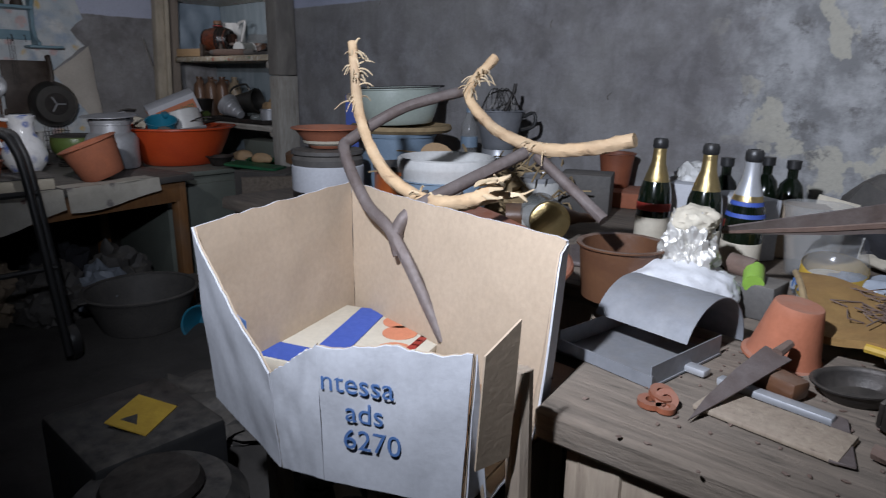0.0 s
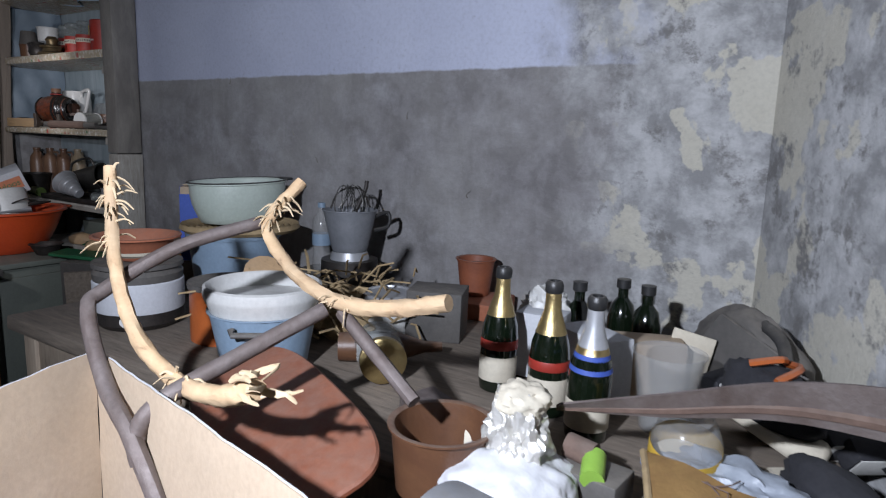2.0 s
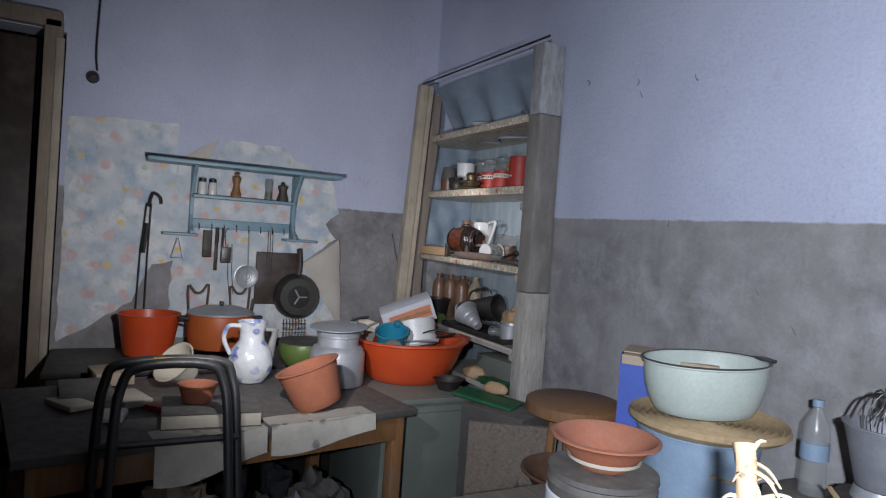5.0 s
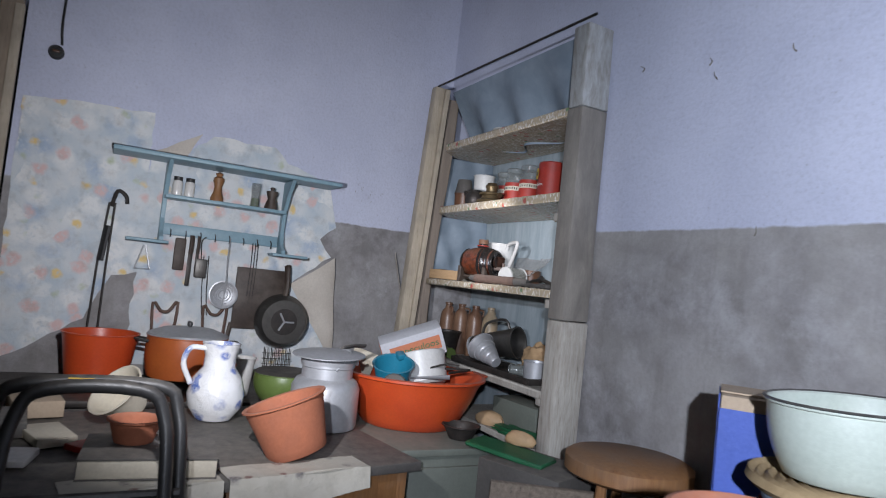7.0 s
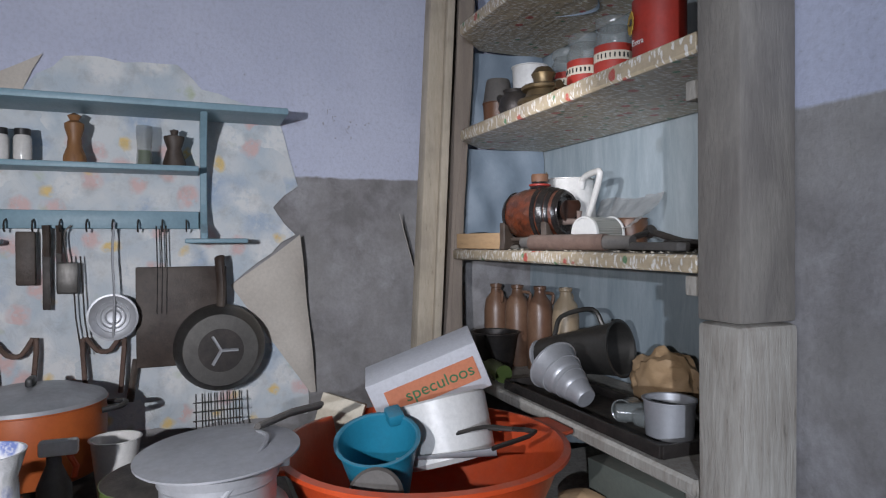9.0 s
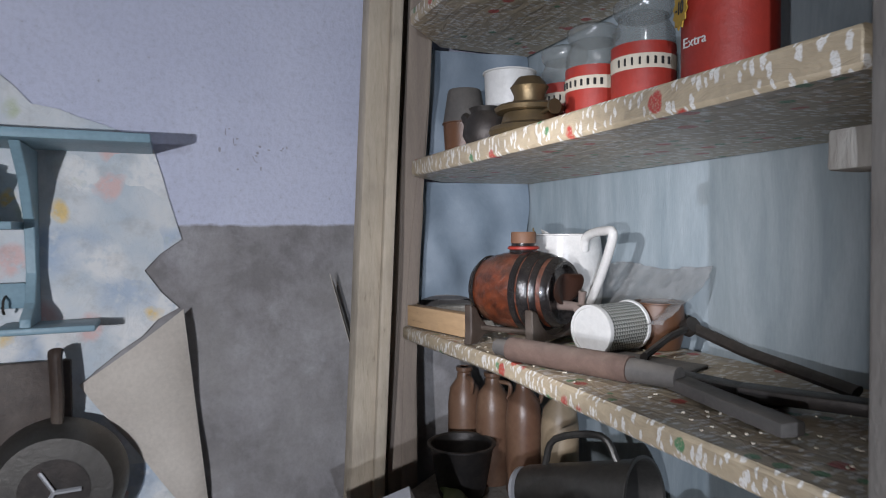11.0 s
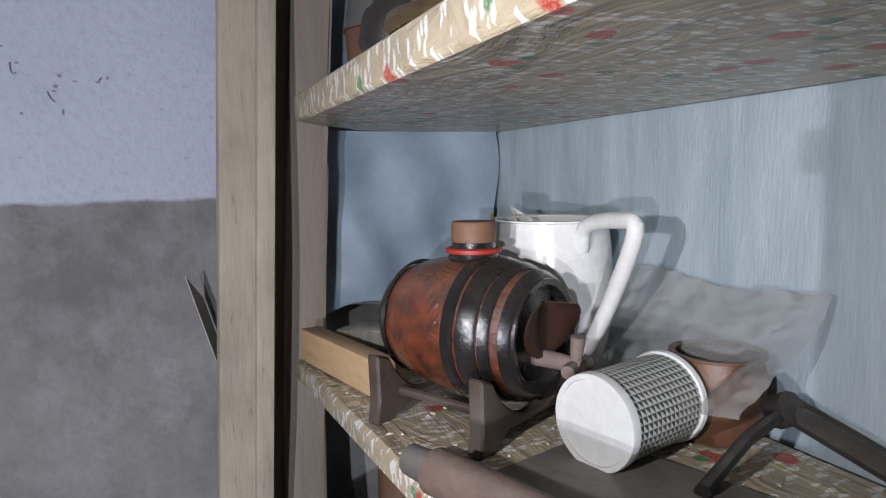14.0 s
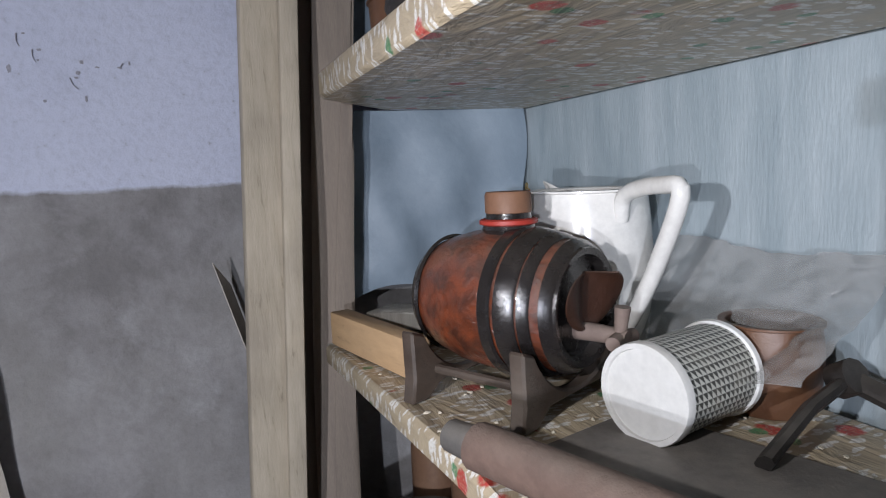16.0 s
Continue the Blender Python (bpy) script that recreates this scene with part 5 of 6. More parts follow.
part("band", box(0.26, 0.002, 0.07, (0.01, -0.0665, 0.035), 0), ORCARD, sp, "orange printed band")
words("speculoos", 0.05, GREENINK, sp, pose(0.03, -0.0685, 0.07, 90, 0, 0))
part("end_band", box(0.002, 0.1, 0.08, (-0.1615, 0, 0.03), 0), ORCARD, sp)
tb = thing("teal_jug", "teal plastic measuring jug in the red basin", "jug", pose(1.0, -0.66, ZC + 0.13, 10, 18, 0))
part("body", vessel(0.06, 0.09, 0.16, 0.004, 0.006), TEAL, tb)
part("spout", box(0.05, 0.04, 0.03, (-0.07, 0.06, 0.14), 0.008), TEAL, tb)
gc = thing("grey_cup", "grey plastic beaker in the basin", "beaker", pose(1.08, -0.69, ZC + 0.15, 20, 60, 0))
part("body", lathe([(0, 0), (0.05, 0), (0.058, 0.1), (0.05, 0.11), (0, 0.112)], 32), SLATE, gc)
single("folded_packet", box(0.12, 0.03, 0.15, (0, 0, 0), 0.004, 0.004), CREAM, "cream folded packets standing in the basin", "packet", pose(0.68, -0.72, ZC + 0.14, -12, 15, 60))
kn = thing("scissors", "rusty iron scissors lying on the basin", "scissors")
part("blade", tube([(1.0, -0.4, 0.985), (1.12, -0.33, 1.0), (1.16, -0.46, 0.99)], 0.007, 8, 3, 0.6), IRON, kn)
part("blade", tube([(1.02, -0.5, 0.985), (1.1, -0.45, 1.02), (1.14, -0.4, 1.02)], 0.006, 8, 3, 0.6), IRON, kn)
single("spoon", tube([(0.98, -0.62, 0.93), (1.06, -0.5, 0.95), (1.1, -0.42, 0.96)], (0.008, 0.02), 8, 3, 0.4), ALU, "tarnished metal spoon in the basin", "spoon")
dish = thing("dark_dish", "black enamel bowl beside the basin", "bowl", pose(1.28, -0.44, ZC))
part("body", vessel(0.05, 0.08, 0.06), IRON, dish)

# ---- corner between the cabinet and the long table ----
single("leaning_board", box(0.02, 0.4, 0.75, (0, 0, 0), 0.004), BENCH, "grey board leaning against the cabinet", "board", pose(1.75, -0.35, 0.0, 0, 14, -30))
single("leaning_board", box(0.02, 0.3, 0.6, (0, 0, 0), 0.004), CABGREEN, "grey-green board leaning in the corner", "board", pose(1.95, -0.2, 0.0, 8, 10, -60))
single("green_tray", slab([(-0.17, -0.08), (0.17, -0.08), (0.17, 0.08), (-0.17, 0.08)], 0.02, 0.006), GREENCLOTH, "dark green plastic tray on the rubbish", "tray", pose(1.55, -0.36, 0.735, 0, 4, 30))
single("scrap_box", box(0.36, 0.3, 0.73, (0, 0, 0), 0.006, 0.01), SLATE, "dark scrap box standing in the corner", "box", pose(1.66, -0.3, 0, 0, 0, 20))
single("yellow_brush", blob(0.07, 0.03, 0.06, 0.1, 2, 3, 2), LIGHTWOOD, "small yellow-brown brush head on the rubbish", "brush", pose(1.5, -0.28, 0.757, 0, 0, 30))
st = thing("stool", "round brown wooden stool seat in the corner", "stool", pose(2.05, -0.22, 0.04))
part("seat", lathe([(0, 0.76), (0.2, 0.76), (0.215, 0.77), (0.215, 0.815), (0.2, 0.825), (0, 0.825)], 40), OAK, st)
for k in range(3):
    a = radians(30 + 120 * k)
    part("leg", tube([(0.11 * math.cos(a), 0.11 * math.sin(a), 0.76), (0.17 * math.cos(a), 0.17 * math.sin(a), -0.04)], 0.018, 8), OAK, st)
st2 = thing("brown_basin", "brown clay basin among the scrap", "basin", pose(2.35, -0.45, 0.55))
part("body", vessel(0.12, 0.2, 0.13, 0.008, 0.01), BROWNCLAY, st2)
single("crate", box(0.42, 0.34, 0.55, (0, 0, 0), 0.006, 0.008), BENCH, "rough wooden crate beside the long table", "crate", pose(2.35, -0.4, 0, 0, 0, 6))

def tops():
    return {ob for ob in scene.collection.all_objects if ob.parent is None}


def settle(before, m, table=None, height=1.0):
    """Moves all that was built since then as one group; the table under it keeps its feet on the floor."""
    bpy.context.view_layer.update()
    for ob in tops() - before:
        if ob.type in ("MESH", "EMPTY"):
            mm = m.copy()
            if ob is table:
                mm[2][2], mm[2][3] = height, 0
            ob.matrix_world = mm @ ob.matrix_world


def group_shift(a, b, turn, size):
    """Similarity that takes point a to point b, turned about the upright."""
    return Matrix.Translation(b) @ Matrix.Rotation(radians(turn), 4, "Z") @ Matrix.Scale(size, 4) @ Matrix.Translation(-Vector(a))


# ---- long table along the north wall ----
earlier = tops()
lt = thing("long_table", "grimy old wooden table loaded with pots and tools", "table")
part("tabletop", box(1.72, 1.03, 0.045, (3.54, -0.57, 0.705), 0.01, 0.004), BENCH, lt)
part("apron", box(1.6, 0.025, 0.12, (3.54, -1.03, 0.585), 0.004), BENCH_LEG, lt)
part("apron", box(0.025, 0.9, 0.12, (2.74, -0.56, 0.585), 0.004), BENCH_LEG, lt)
for x in (2.76, 4.33):
    for y in (-1.02, -0.12):
        part("leg", box(0.07, 0.07, 0.7, (x, y, 0), 0.005), BENCH_LEG, lt)
ZL = 0.751
t = thing("terracotta_bowl", "wide shallow terracotta bowl standing on a crock", "bowl", pose(3.07, -0.86, 0.955))
part("body", vessel(0.06, 0.122, 0.075, 0.006, 0.008), TERRA, t)
part("rim_glaze", lathe([(0.07, 0.012), (0.086, 0.02), (0.09, 0.03)], 40), CREAM, t, "pale worn ring")
t = thing("crock", "dark enamel pot with a white band on the long table", "pot", pose(3.07, -0.86, ZL) @ Matrix.Diagonal((0.87, 0.87, 0.88, 1)))
part("body", lathe([(0, 0), (0.13, 0), (0.15, 0.02), (0.15, 0.06)], 44), IRON, t)
part("band", lathe([(0.15, 0.06), (0.152, 0.065), (0.152, 0.16), (0.148, 0.165)], 44), CARDW, t, "white label band")
part("collar", lathe([(0.148, 0.165), (0.15, 0.19), (0.14, 0.205), (0.152, 0.212), (0.15, 0.226), (0, 0.23)], 44), SLATE, t)
part("badge", slab([(0.03 * math.cos(k), 0.022 * math.sin(k)) for k in [2 * math.pi * j / 16 for j in range(16)]], 0.002, 0), CHINA, t, "small pale oval", pose(0.106, -0.108, 0.04, 90, 0, 45))
t = thing("blue_tub", "pale blue plastic tub carrying a wicker mat", "tub", pose(2.98, -0.42, ZL))
part("body", vessel(0.14, 0.165, 0.234, 0.005, 0.006), CYANP, t)
part("rim", lathe([(0.162, 0.218), (0.172, 0.22), (0.174, 0.23), (0.162, 0.232)], 44, close=True), CYANP, t)
t = thing("wicker_mat", "round woven brown wicker tray", "tray", pose(2.97, -0.38, ZL + 0.236) @ Matrix.Diagonal((0.86, 0.86, 1, 1)))
for k in range(9):
    r = 0.03 + 0.025 * k
    part("coil", lathe([(r - 0.013, 0.0), (r, 0.012), (r + 0.013, 0.0), (r, -0.001)], 48, close=True), STRAW, t, "", pose(0, 0, 0.002 + 0.001 * k))
part("edge", lathe([(0.24, 0), (0.256, 0.012), (0.25, 0.028), (0.235, 0.016)], 48, close=True), STRAW, t)
t = thing("enamel_basin", "pale green oval enamel basin with a dark rim", "basin", pose(2.93, -0.35, ZL + 0.265, 0, -2, 70) @ Matrix.Diagonal((0.88, 0.88, 0.95, 1)))
part("body", vessel(0.165, 0.205, 0.16, 0.005, 0.008, 0.014, 0.006, 56, 0.0, 0.8), CELADON, t)
part("rim", lathe([(0.211, 0.158), (0.217, 0.162), (0.211, 0.165), (0.205, 0.162)], 56, close=True, sy=0.8), BLACK, t, "chipped dark rim")
part("grip", slab([(0.2, -0.05), (0.24, -0.035), (0.24, 0.035), (0.2, 0.05)], 0.01, 0.003), BLACK, t, "", pose(0, 0, 0.156))
t = thing("printed_carton", "open brown carton with a blue printed front", "box", pose(2.71, -0.25, ZL + 0.08, 0, 0, 38))
part("body", box(0.3, 0.2, 0.3, (0, 0, 0), 0.003, 0.003), CARD, t)
part("front", box(0.302, 0.003, 0.27, (0, -0.103, 0.0), 0), BLUECARD, t, "blue printed front")
part("flap", box(0.003, 0.17, 0.3, (-0.153, 0, 0), 0), BLUECARD, t)
part("triangle", slab([(-0.02, 0.03), (0.06, 0.03), (0.03, 0.16)], 0.002, 0), REDCARD, t, "red triangle", pose(-0.05, -0.105, 0.02, 90))
for k in range(4):
    part("print_bar", box(0.02, 0.002, 0.1, (0.05 + k * 0.027, -0.1055, 0.06), 0), WHITEPRINT, t)
part("top_flap", box(0.3, 0.16, 0.004, (0.0, 0.02, 0.302), 0), CARD, t)
single("board_stack", box(0.3, 0.24, 0.08, (0, 0, 0), 0.003), CARD, "flat cardboard box under the carton", "box", pose(2.71, -0.25, ZL, 0, 0, 34))
t = thing("water_bottle", "clear plastic bottle with a blue label", "bottle", pose(3.12, -0.1, ZL + 0.06) @ Matrix.Scale(0.78, 4))
single("floor_tile", box(0.2, 0.16, 0.058, (0, 0, 0), 0.004), SLATE, "thick dusty tile under the plastic bottle", "tile", pose(3.12, -0.1, ZL))
part("body", lathe([(0, 0), (0.045, 0), (0.048, 0.02), (0.044, 0.1), (0.048, 0.2), (0.045, 0.26), (0.018, 0.31), (0.016, 0.335), (0, 0.335)], 28), CLEAR, t)
part("label", lathe([(0.049, 0.13), (0.0495, 0.19)], 28), CYANP, t)
part("cap", lathe([(0, 0.35), (0.02, 0.35), (0.02, 0.325), (0.016, 0.325)], 20), CYANP, t)
t = thing("zinc_bucket", "dull zinc bucket full of wire tools", "bucket", pose(3.36, -0.2, 0.93) @ Matrix.Scale(0.86, 4))
part("body", vessel(0.075, 0.115, 0.18, 0.003, 0.006), ZINC, t)
part("foot", lathe([(0.075, 0), (0.085, -0.03), (0.085, -0.04), (0.06, -0.04)], 36), ALU, t)
part("ear", tube([(0.08, 0.07, 0.15), (0.13, 0.1, 0.17), (0.13, 0.1, 0.11), (0.08, 0.07, 0.09)], 0.009, 8, 3), BLACK, t)
part("bail", tube([(-0.115, 0, 0.17), (-0.08, 0.02, 0.25), (0.04, 0.02, 0.27), (0.11, 0, 0.2)], 0.004, 6, 4), IRON, t)
single("upturned_tin", lathe([(0, 0), (0.11, 0), (0.105, 0.149), (0.09, 0.149), (0, 0.149)], 32), IRON, "black tin under the zinc bucket", "tin", pose(3.36, -0.2, ZL))
wh = thing("wire_whisk", "bundle of rusty wire whisks standing in the bucket", "whisk", pose(3.36, -0.2, 0.95) @ Matrix.Scale(0.86, 4))
for k in range(9):
    a = k * 0.7
    part("wire", tube([(0.02 * math.cos(a), 0.02 * math.sin(a), 0), (0.07 * math.cos(a), 0.07 * math.sin(a), 0.17), (0.03 * math.cos(a + 0.6), 0.03 * math.sin(a + 0.6), 0.26), (-0.05 * math.cos(a), -0.05 * math.sin(a), 0.16)], 0.0018, 5, 4), PANMETAL, wh)
part("handle", tube([(0.03, 0.0, 0.15), (0.05, 0.04, 0.24), (0.05, 0.05, 0.28)], 0.009, 8, 3), IRON, wh)
t = thing("paint_bucket", "white plastic tub set in a grey pail", "bucket", pose(3.69, -0.9, ZL) @ Matrix.Diagonal((1.1, 1.1, 0.82, 1)))
part("pail", vessel(0.095, 0.122, 0.2, 0.004, 0.005), CYANP, t, "grey-blue pail")
part("tub", lathe([(0.112, 0.17), (0.125, 0.22), (0.132, 0.24), (0.134, 0.25), (0.133, 0.275), (0.127, 0.28), (0.12, 0.272), (0.116, 0.2), (0.112, 0.235), (0, 0.232)], 48), WHITE, t, "white plastic tub")
part("grip", tube([(-0.045, -0.122, 0.175), (-0.04, -0.138, 0.165), (0.04, -0.138, 0.165), (0.045, -0.122, 0.175)], 0.009, 8), SLATE, t, "", pose(0, 0, 0, 0, 0, 38))
t = thing("paint_can", "orange paint can with a dark lid", "can", pose(3.4, -0.78, ZL))
part("body", lathe([(0, 0), (0.11, 0), (0.11, 0.16), (0.1, 0.165)], 40), ORANGE, t)
part("lid", lathe([(0.115, 0.155), (0.115, 0.17), (0.1, 0.168), (0, 0.166)], 40), SLATE, t)
t = thing("brown_flowerpot", "brown glazed flowerpot by the wall", "flowerpot", pose(3.82, -0.05, ZL + 0.06) @ Matrix.Diagonal((0.64, 0.64, 0.76, 1)))
part("body", vessel(0.08, 0.105, 0.17, 0.008, 0.008), RUSTRED, t)
single("brick_block", box(0.24, 0.2, 0.058, (0, 0, 0), 0.006, 0.003), TERRA, "dusty slab under the flowerpot", "slab", pose(3.84, -0.08, ZL, 0, 0, 12))
t = thing("white_can", "dented white can with a grey lid", "can", pose(3.75, -0.46, ZL, 3, 0, 0))
part("body", lathe([(0, 0), (0.07, 0), (0.072, 0.006), (0.072, 0.125)], 36), WHITE, t)
part("lid", lathe([(0.074, 0.12), (0.075, 0.135), (0.066, 0.135), (0.064, 0.13), (0, 0.13)], 36), ALU, t)
single("dark_carton", box(0.17, 0.14, 0.15, (0, 0, 0), 0.003, 0.004), SLATE, "dark carton with torn white top", "box", pose(3.88, -0.38, ZL, 0, 0, 20))
t = thing("lying_jar", "dusty jar with a brass lid lying on its side", "jar", along((4.0, -0.8, ZL + 0.062), (3.9, -0.7, ZL + 0.062)))
part("glass", lathe([(0.055, 0.0), (0.06, 0.02), (0.06, 0.14), (0.04, 0.16), (0, 0.16)], 36), JARGLASS, t)
part("lid", lathe([(0, -0.012), (0.05, -0.012), (0.058, -0.008), (0.058, 0.012), (0.054, 0.014)], 36), GOLD, t, "tarnished brass lid")
t = thing("cola_bottle", "brown bottle with a pink and white label", "bottle", along((3.8, -0.74, ZL + 0.04), (3.98, -0.6, ZL + 0.04)))
part("body", lathe([(0, 0), (0.038, 0), (0.04, 0.02), (0.04, 0.16), (0.016, 0.23), (0.014, 0.28), (0, 0.28)], 24), BROWNCLAY, t)
part("label", lathe([(0.041, 0.05), (0.0415, 0.14)], 24), WHITE, t)
single("brown_plate", slab([(0.3 * math.copysign(abs(math.cos(k)) ** 0.6, math.cos(k)), 0.13 * math.copysign(abs(math.sin(k)) ** 0.6, math.sin(k))) for k in [2 * math.pi * j / 36 for j in range(36)]], 0.016, 0.005), RUSTRED, "rust-red rounded tin tray leaning on the carton", "tray", pose(4.04, -1.18, 0.81, 18, 3, -24))
single("rust_cylinder", vessel(0.08, 0.09, 0.12, 0.006, 0.006), BROWNCLAY, "brown clay cylinder on the bench", "pot", pose(4.37, -1.1, ZL))
single("spade_head", slab([(-0.06, -0.1), (0.06, -0.1), (0.07, 0.03), (0.0, 0.1), (-0.07, 0.03)], 0.012, 0.004), TUBE, "rusty flat tool head on the table", "tool", pose(4.18, -0.86, ZL + 0.004, 4, 6, 30))
straw = []
for k in range(120):
    p = Vector((random.gauss(3.6, 0.13), random.gauss(-0.55, 0.1), ZL + random.uniform(0.02, 0.17)))
    d = Vector((random.uniform(-1, 1), random.uniform(-1, 1), random.uniform(-0.1, 0.5))).normalized() * random.uniform(0.06, 0.17)
    straw.append(tube([p, p + d * 0.5 + Vector((0, 0, 0.02)), p + d], 0.0035, 4))
single("straw_heap", joined(*straw), STRAW, "loose heap of dry straw and twigs", "straw", kind="stuff")
single("straw_base", blob(0.19, 0.12, 0.15, 0.35, 3, 4, 4), STRAW, "matted bundle of dry straw", "straw bundle", pose(3.58, -0.55, ZL, 0, 0, 10))
single("wooden_mallet", tube([(3.38, -0.62, ZL + 0.08), (3.45, -0.7, ZL + 0.14), (3.5, -0.73, ZL + 0.2)], 0.06, 14), LIGHTWOOD, "turned tan wooden mallet head", "mallet")

settle(earlier, group_shift((3.3, -0.06, 0.751), (3.3, -0.16, 0.805), 0, 1.03), lt, 0.805 / 0.751)

# ---- stand with the large carton in front ----
earlier = tops()
cs = thing("carton_stand", "low rough wooden stand under the big carton", "stand")
part("top", box(0.72, 0.5, 0.03, (4.26, -1.56, 0.62), 0.004), OAK, cs, "", pose(0, 0, 0))
for x, y in ((3.98, -1.7), (4.54, -1.7), (3.98, -1.4), (4.54, -1.4)):
    part("leg", box(0.045, 0.045, 0.62, (x, y, 0), 0.003), BENCH_LEG, cs)
inside = thing("frozen_food_box", "flat blue and white food carton lying inside", "box", pose(4.13, -1.6, 0.662, 0, 0, 22))
part("card", box(0.4, 0.34, 0.028, (0, 0, 0), 0.002), CREAM, inside)
part("blue_band", box(0.4, 0.07, 0.0015, (0, -0.13, 0.0285), 0), BLUECARD, inside, "blue printed band")
part("blue_band", box(0.07, 0.34, 0.0015, (0.0, 0.0, 0.0288), 0), BLUECARD, inside, "", pose(0, 0, 0, 0, 0, 8))
for x, y in ((0.1, 0.06), (0.13, -0.03), (0.07, 0.12)):
    part("picture", lathe([(0, 0.0295), (0.04, 0.0295), (0.04, 0.0285)], 20), ORCARD, inside, "printed orange food picture", pose(x, y, 0))
for k in range(6):
    part("print_bar", box(0.018, 0.03, 0.001, (0.16 + 0.0 * k, 0.12 - k * 0.024, 0.029), 0), REDCARD, inside)
single("torn_paper", blob(0.06, 0.05, 0.03, 0.4, 2.5, 3, 7), CARDW, "crumpled white paper in the carton", "paper", pose(4.4, -1.58, 0.662))

# ---- forked branches lashed to bent iron bars ----
fork = thing("branch_frame", "peeled forked branches lashed to bent rusty bars", "branches")
part("branch", tube([(3.812, -1.327, 1.332), (3.885, -1.364, 1.15), (4.005, -1.391, 1.031), (4.145, -1.395, 0.975), (4.276, -1.399, 0.985), (4.37, -1.396, 1.02)], (0.012, 0.019), 12, 9, 1.0, 0.13), BARK, fork)
part("branch", tube([(4.012, -0.989, 1.304), (3.989, -1.07, 1.21), (4.095, -1.095, 1.127), (4.243, -1.105, 1.084), (4.37, -1.084, 1.087), (4.492, -1.062, 1.117)], (0.013, 0.017), 12, 9, 1.0, 0.13), BARK, fork)
for k in range(7):
    q = Vector((4.36, -1.396, 1.016)) + Vector((random.uniform(-0.03, 0.02), random.uniform(-0.02, 0.02), random.uniform(-0.015, 0.02)))
    part("splinter", tube([q, q + Vector((0.04, random.uniform(-0.02, 0.02), random.uniform(-0.01, 0.03))), q + Vector((random.uniform(0.04, 0.085), random.uniform(-0.04, 0.03), random.uniform(-0.04, 0.03)))], (0.008, 0.002), 6, 3, 0.5, 0.4), RIND, fork)
part("bar", tube([(3.97, -1.071, 1.212), (3.907, -1.234, 1.168), (3.877, -1.384, 1.093), (3.91, -1.432, 1.062), (4.032, -1.464, 0.958), (4.162, -1.484, 0.896), (4.316, -1.482, 0.7)], 0.015, 10, 6, 1, 0.04), TUBE, fork, "bent rusty bar")
part("bar", tube([(4.17, -1.48, 0.86), (4.153, -1.476, 0.904), (4.167, -1.438, 0.957), (4.194, -1.3, 1.008), (4.241, -1.134, 1.07)], 0.016, 10, 6, 1, 0.04), TUBE, fork, "bent rusty bar")
part("bar", tube([(4.254, -1.099, 1.06), (4.36, -1.112, 1.0), (4.467, -1.124, 0.937)], 0.014, 10, 3, 1, 0.04), TUBE, fork)
for k in range(110):
    b0, b1 = random.choice((((3.815, -1.33, 1.32), (3.87, -1.36, 1.18)), ((4.24, -1.105, 1.085), (4.28, -1.1, 1.085)), ((4.0, -1.02, 1.27), (3.99, -1.07, 1.21)), ((4.14, -1.395, 0.98), (4.2, -1.397, 0.98))))
    p = Vector(b0).lerp(Vector(b1), random.random())
    d = Vector((random.uniform(-1, 1), random.uniform(-1, 1), random.uniform(-0.4, 0.6))).normalized() * random.uniform(0.02, 0.06)
    part("bark_shred", tube([p, p + d * 0.6, p + d + Vector((0, 0, -0.015))], (0.004, 0.0015), 5, 3, 0.5), RIND, fork)

settle(earlier, group_shift((4.31, -1.681, 0.95), (4.219, -1.81, 1.0), -3.2, 0.92), cs, 0.73 / 0.65)

# ---- large torn carton on the stand ----
carton = thing("big_carton", "large open white carton, torn at the front, brown inside", "carton")
CZ = 0.7265
RIM = [Vector(p) for p in ((4.03, -2.015, 1.03), (3.89, -1.565, 1.04), (4.522, -1.68, 1.03), (4.563, -1.947, 0.95), (4.375, -2.035, 0.935), (4.305, -2.06, 0.88))]
MID = Vector((4.25, -1.84, 0))


def carton_side(a, b, off, shape, amp=0.006):
    """One board of the carton from the bottom up to a torn top edge; shape lowers the edge along its length."""
    n = Vector((b.y - a.y, a.x - b.x, 0)).normalized()
    if n.dot((a + b) / 2 - MID) < 0:
        n = -n

    def at(u, v):
        p = a.lerp(b, u)
        top = p.z - shape(u) - 0.004 * noise.noise(Vector((u * 14, a.x * 9, 0)))
        k = 0.94 + 0.06 * v
        q = Vector((MID.x + (p.x - MID.x) * k, MID.y + (p.y - MID.y) * k, CZ + (top - CZ) * v))
        bow = amp * math.sin(u * math.pi) * v + 0.003 * noise.noise(Vector((u * 5, v * 4, a.y * 7)))
        return q + n * (off + bow)
    return sheet(at, 28, 10, 0.0025)


TEARS = (lambda u: 0.0, lambda u: 0.004 * math.sin(u * 5), lambda u: 0.24 * min(1, max(0, (u - 0.12) * 4)) * (1 if u < 0.86 else max(0, (1 - u) / 0.14)), lambda u: 0.004 * math.sin(u * 9), lambda u: 0.0, lambda u: 0.0)
for i, tear in enumerate(TEARS):
    a, b = RIM[i], RIM[(i + 1) % len(RIM)]
    bow = 0.0 if i == 3 else 0.006
    part("outer_side", carton_side(a, b, 0.004, tear, bow), CARDW, carton, "white printed outside")
    part("inner_side", carton_side(a, b, 0.0005, tear, bow), CARD, carton, "plain brown inside")
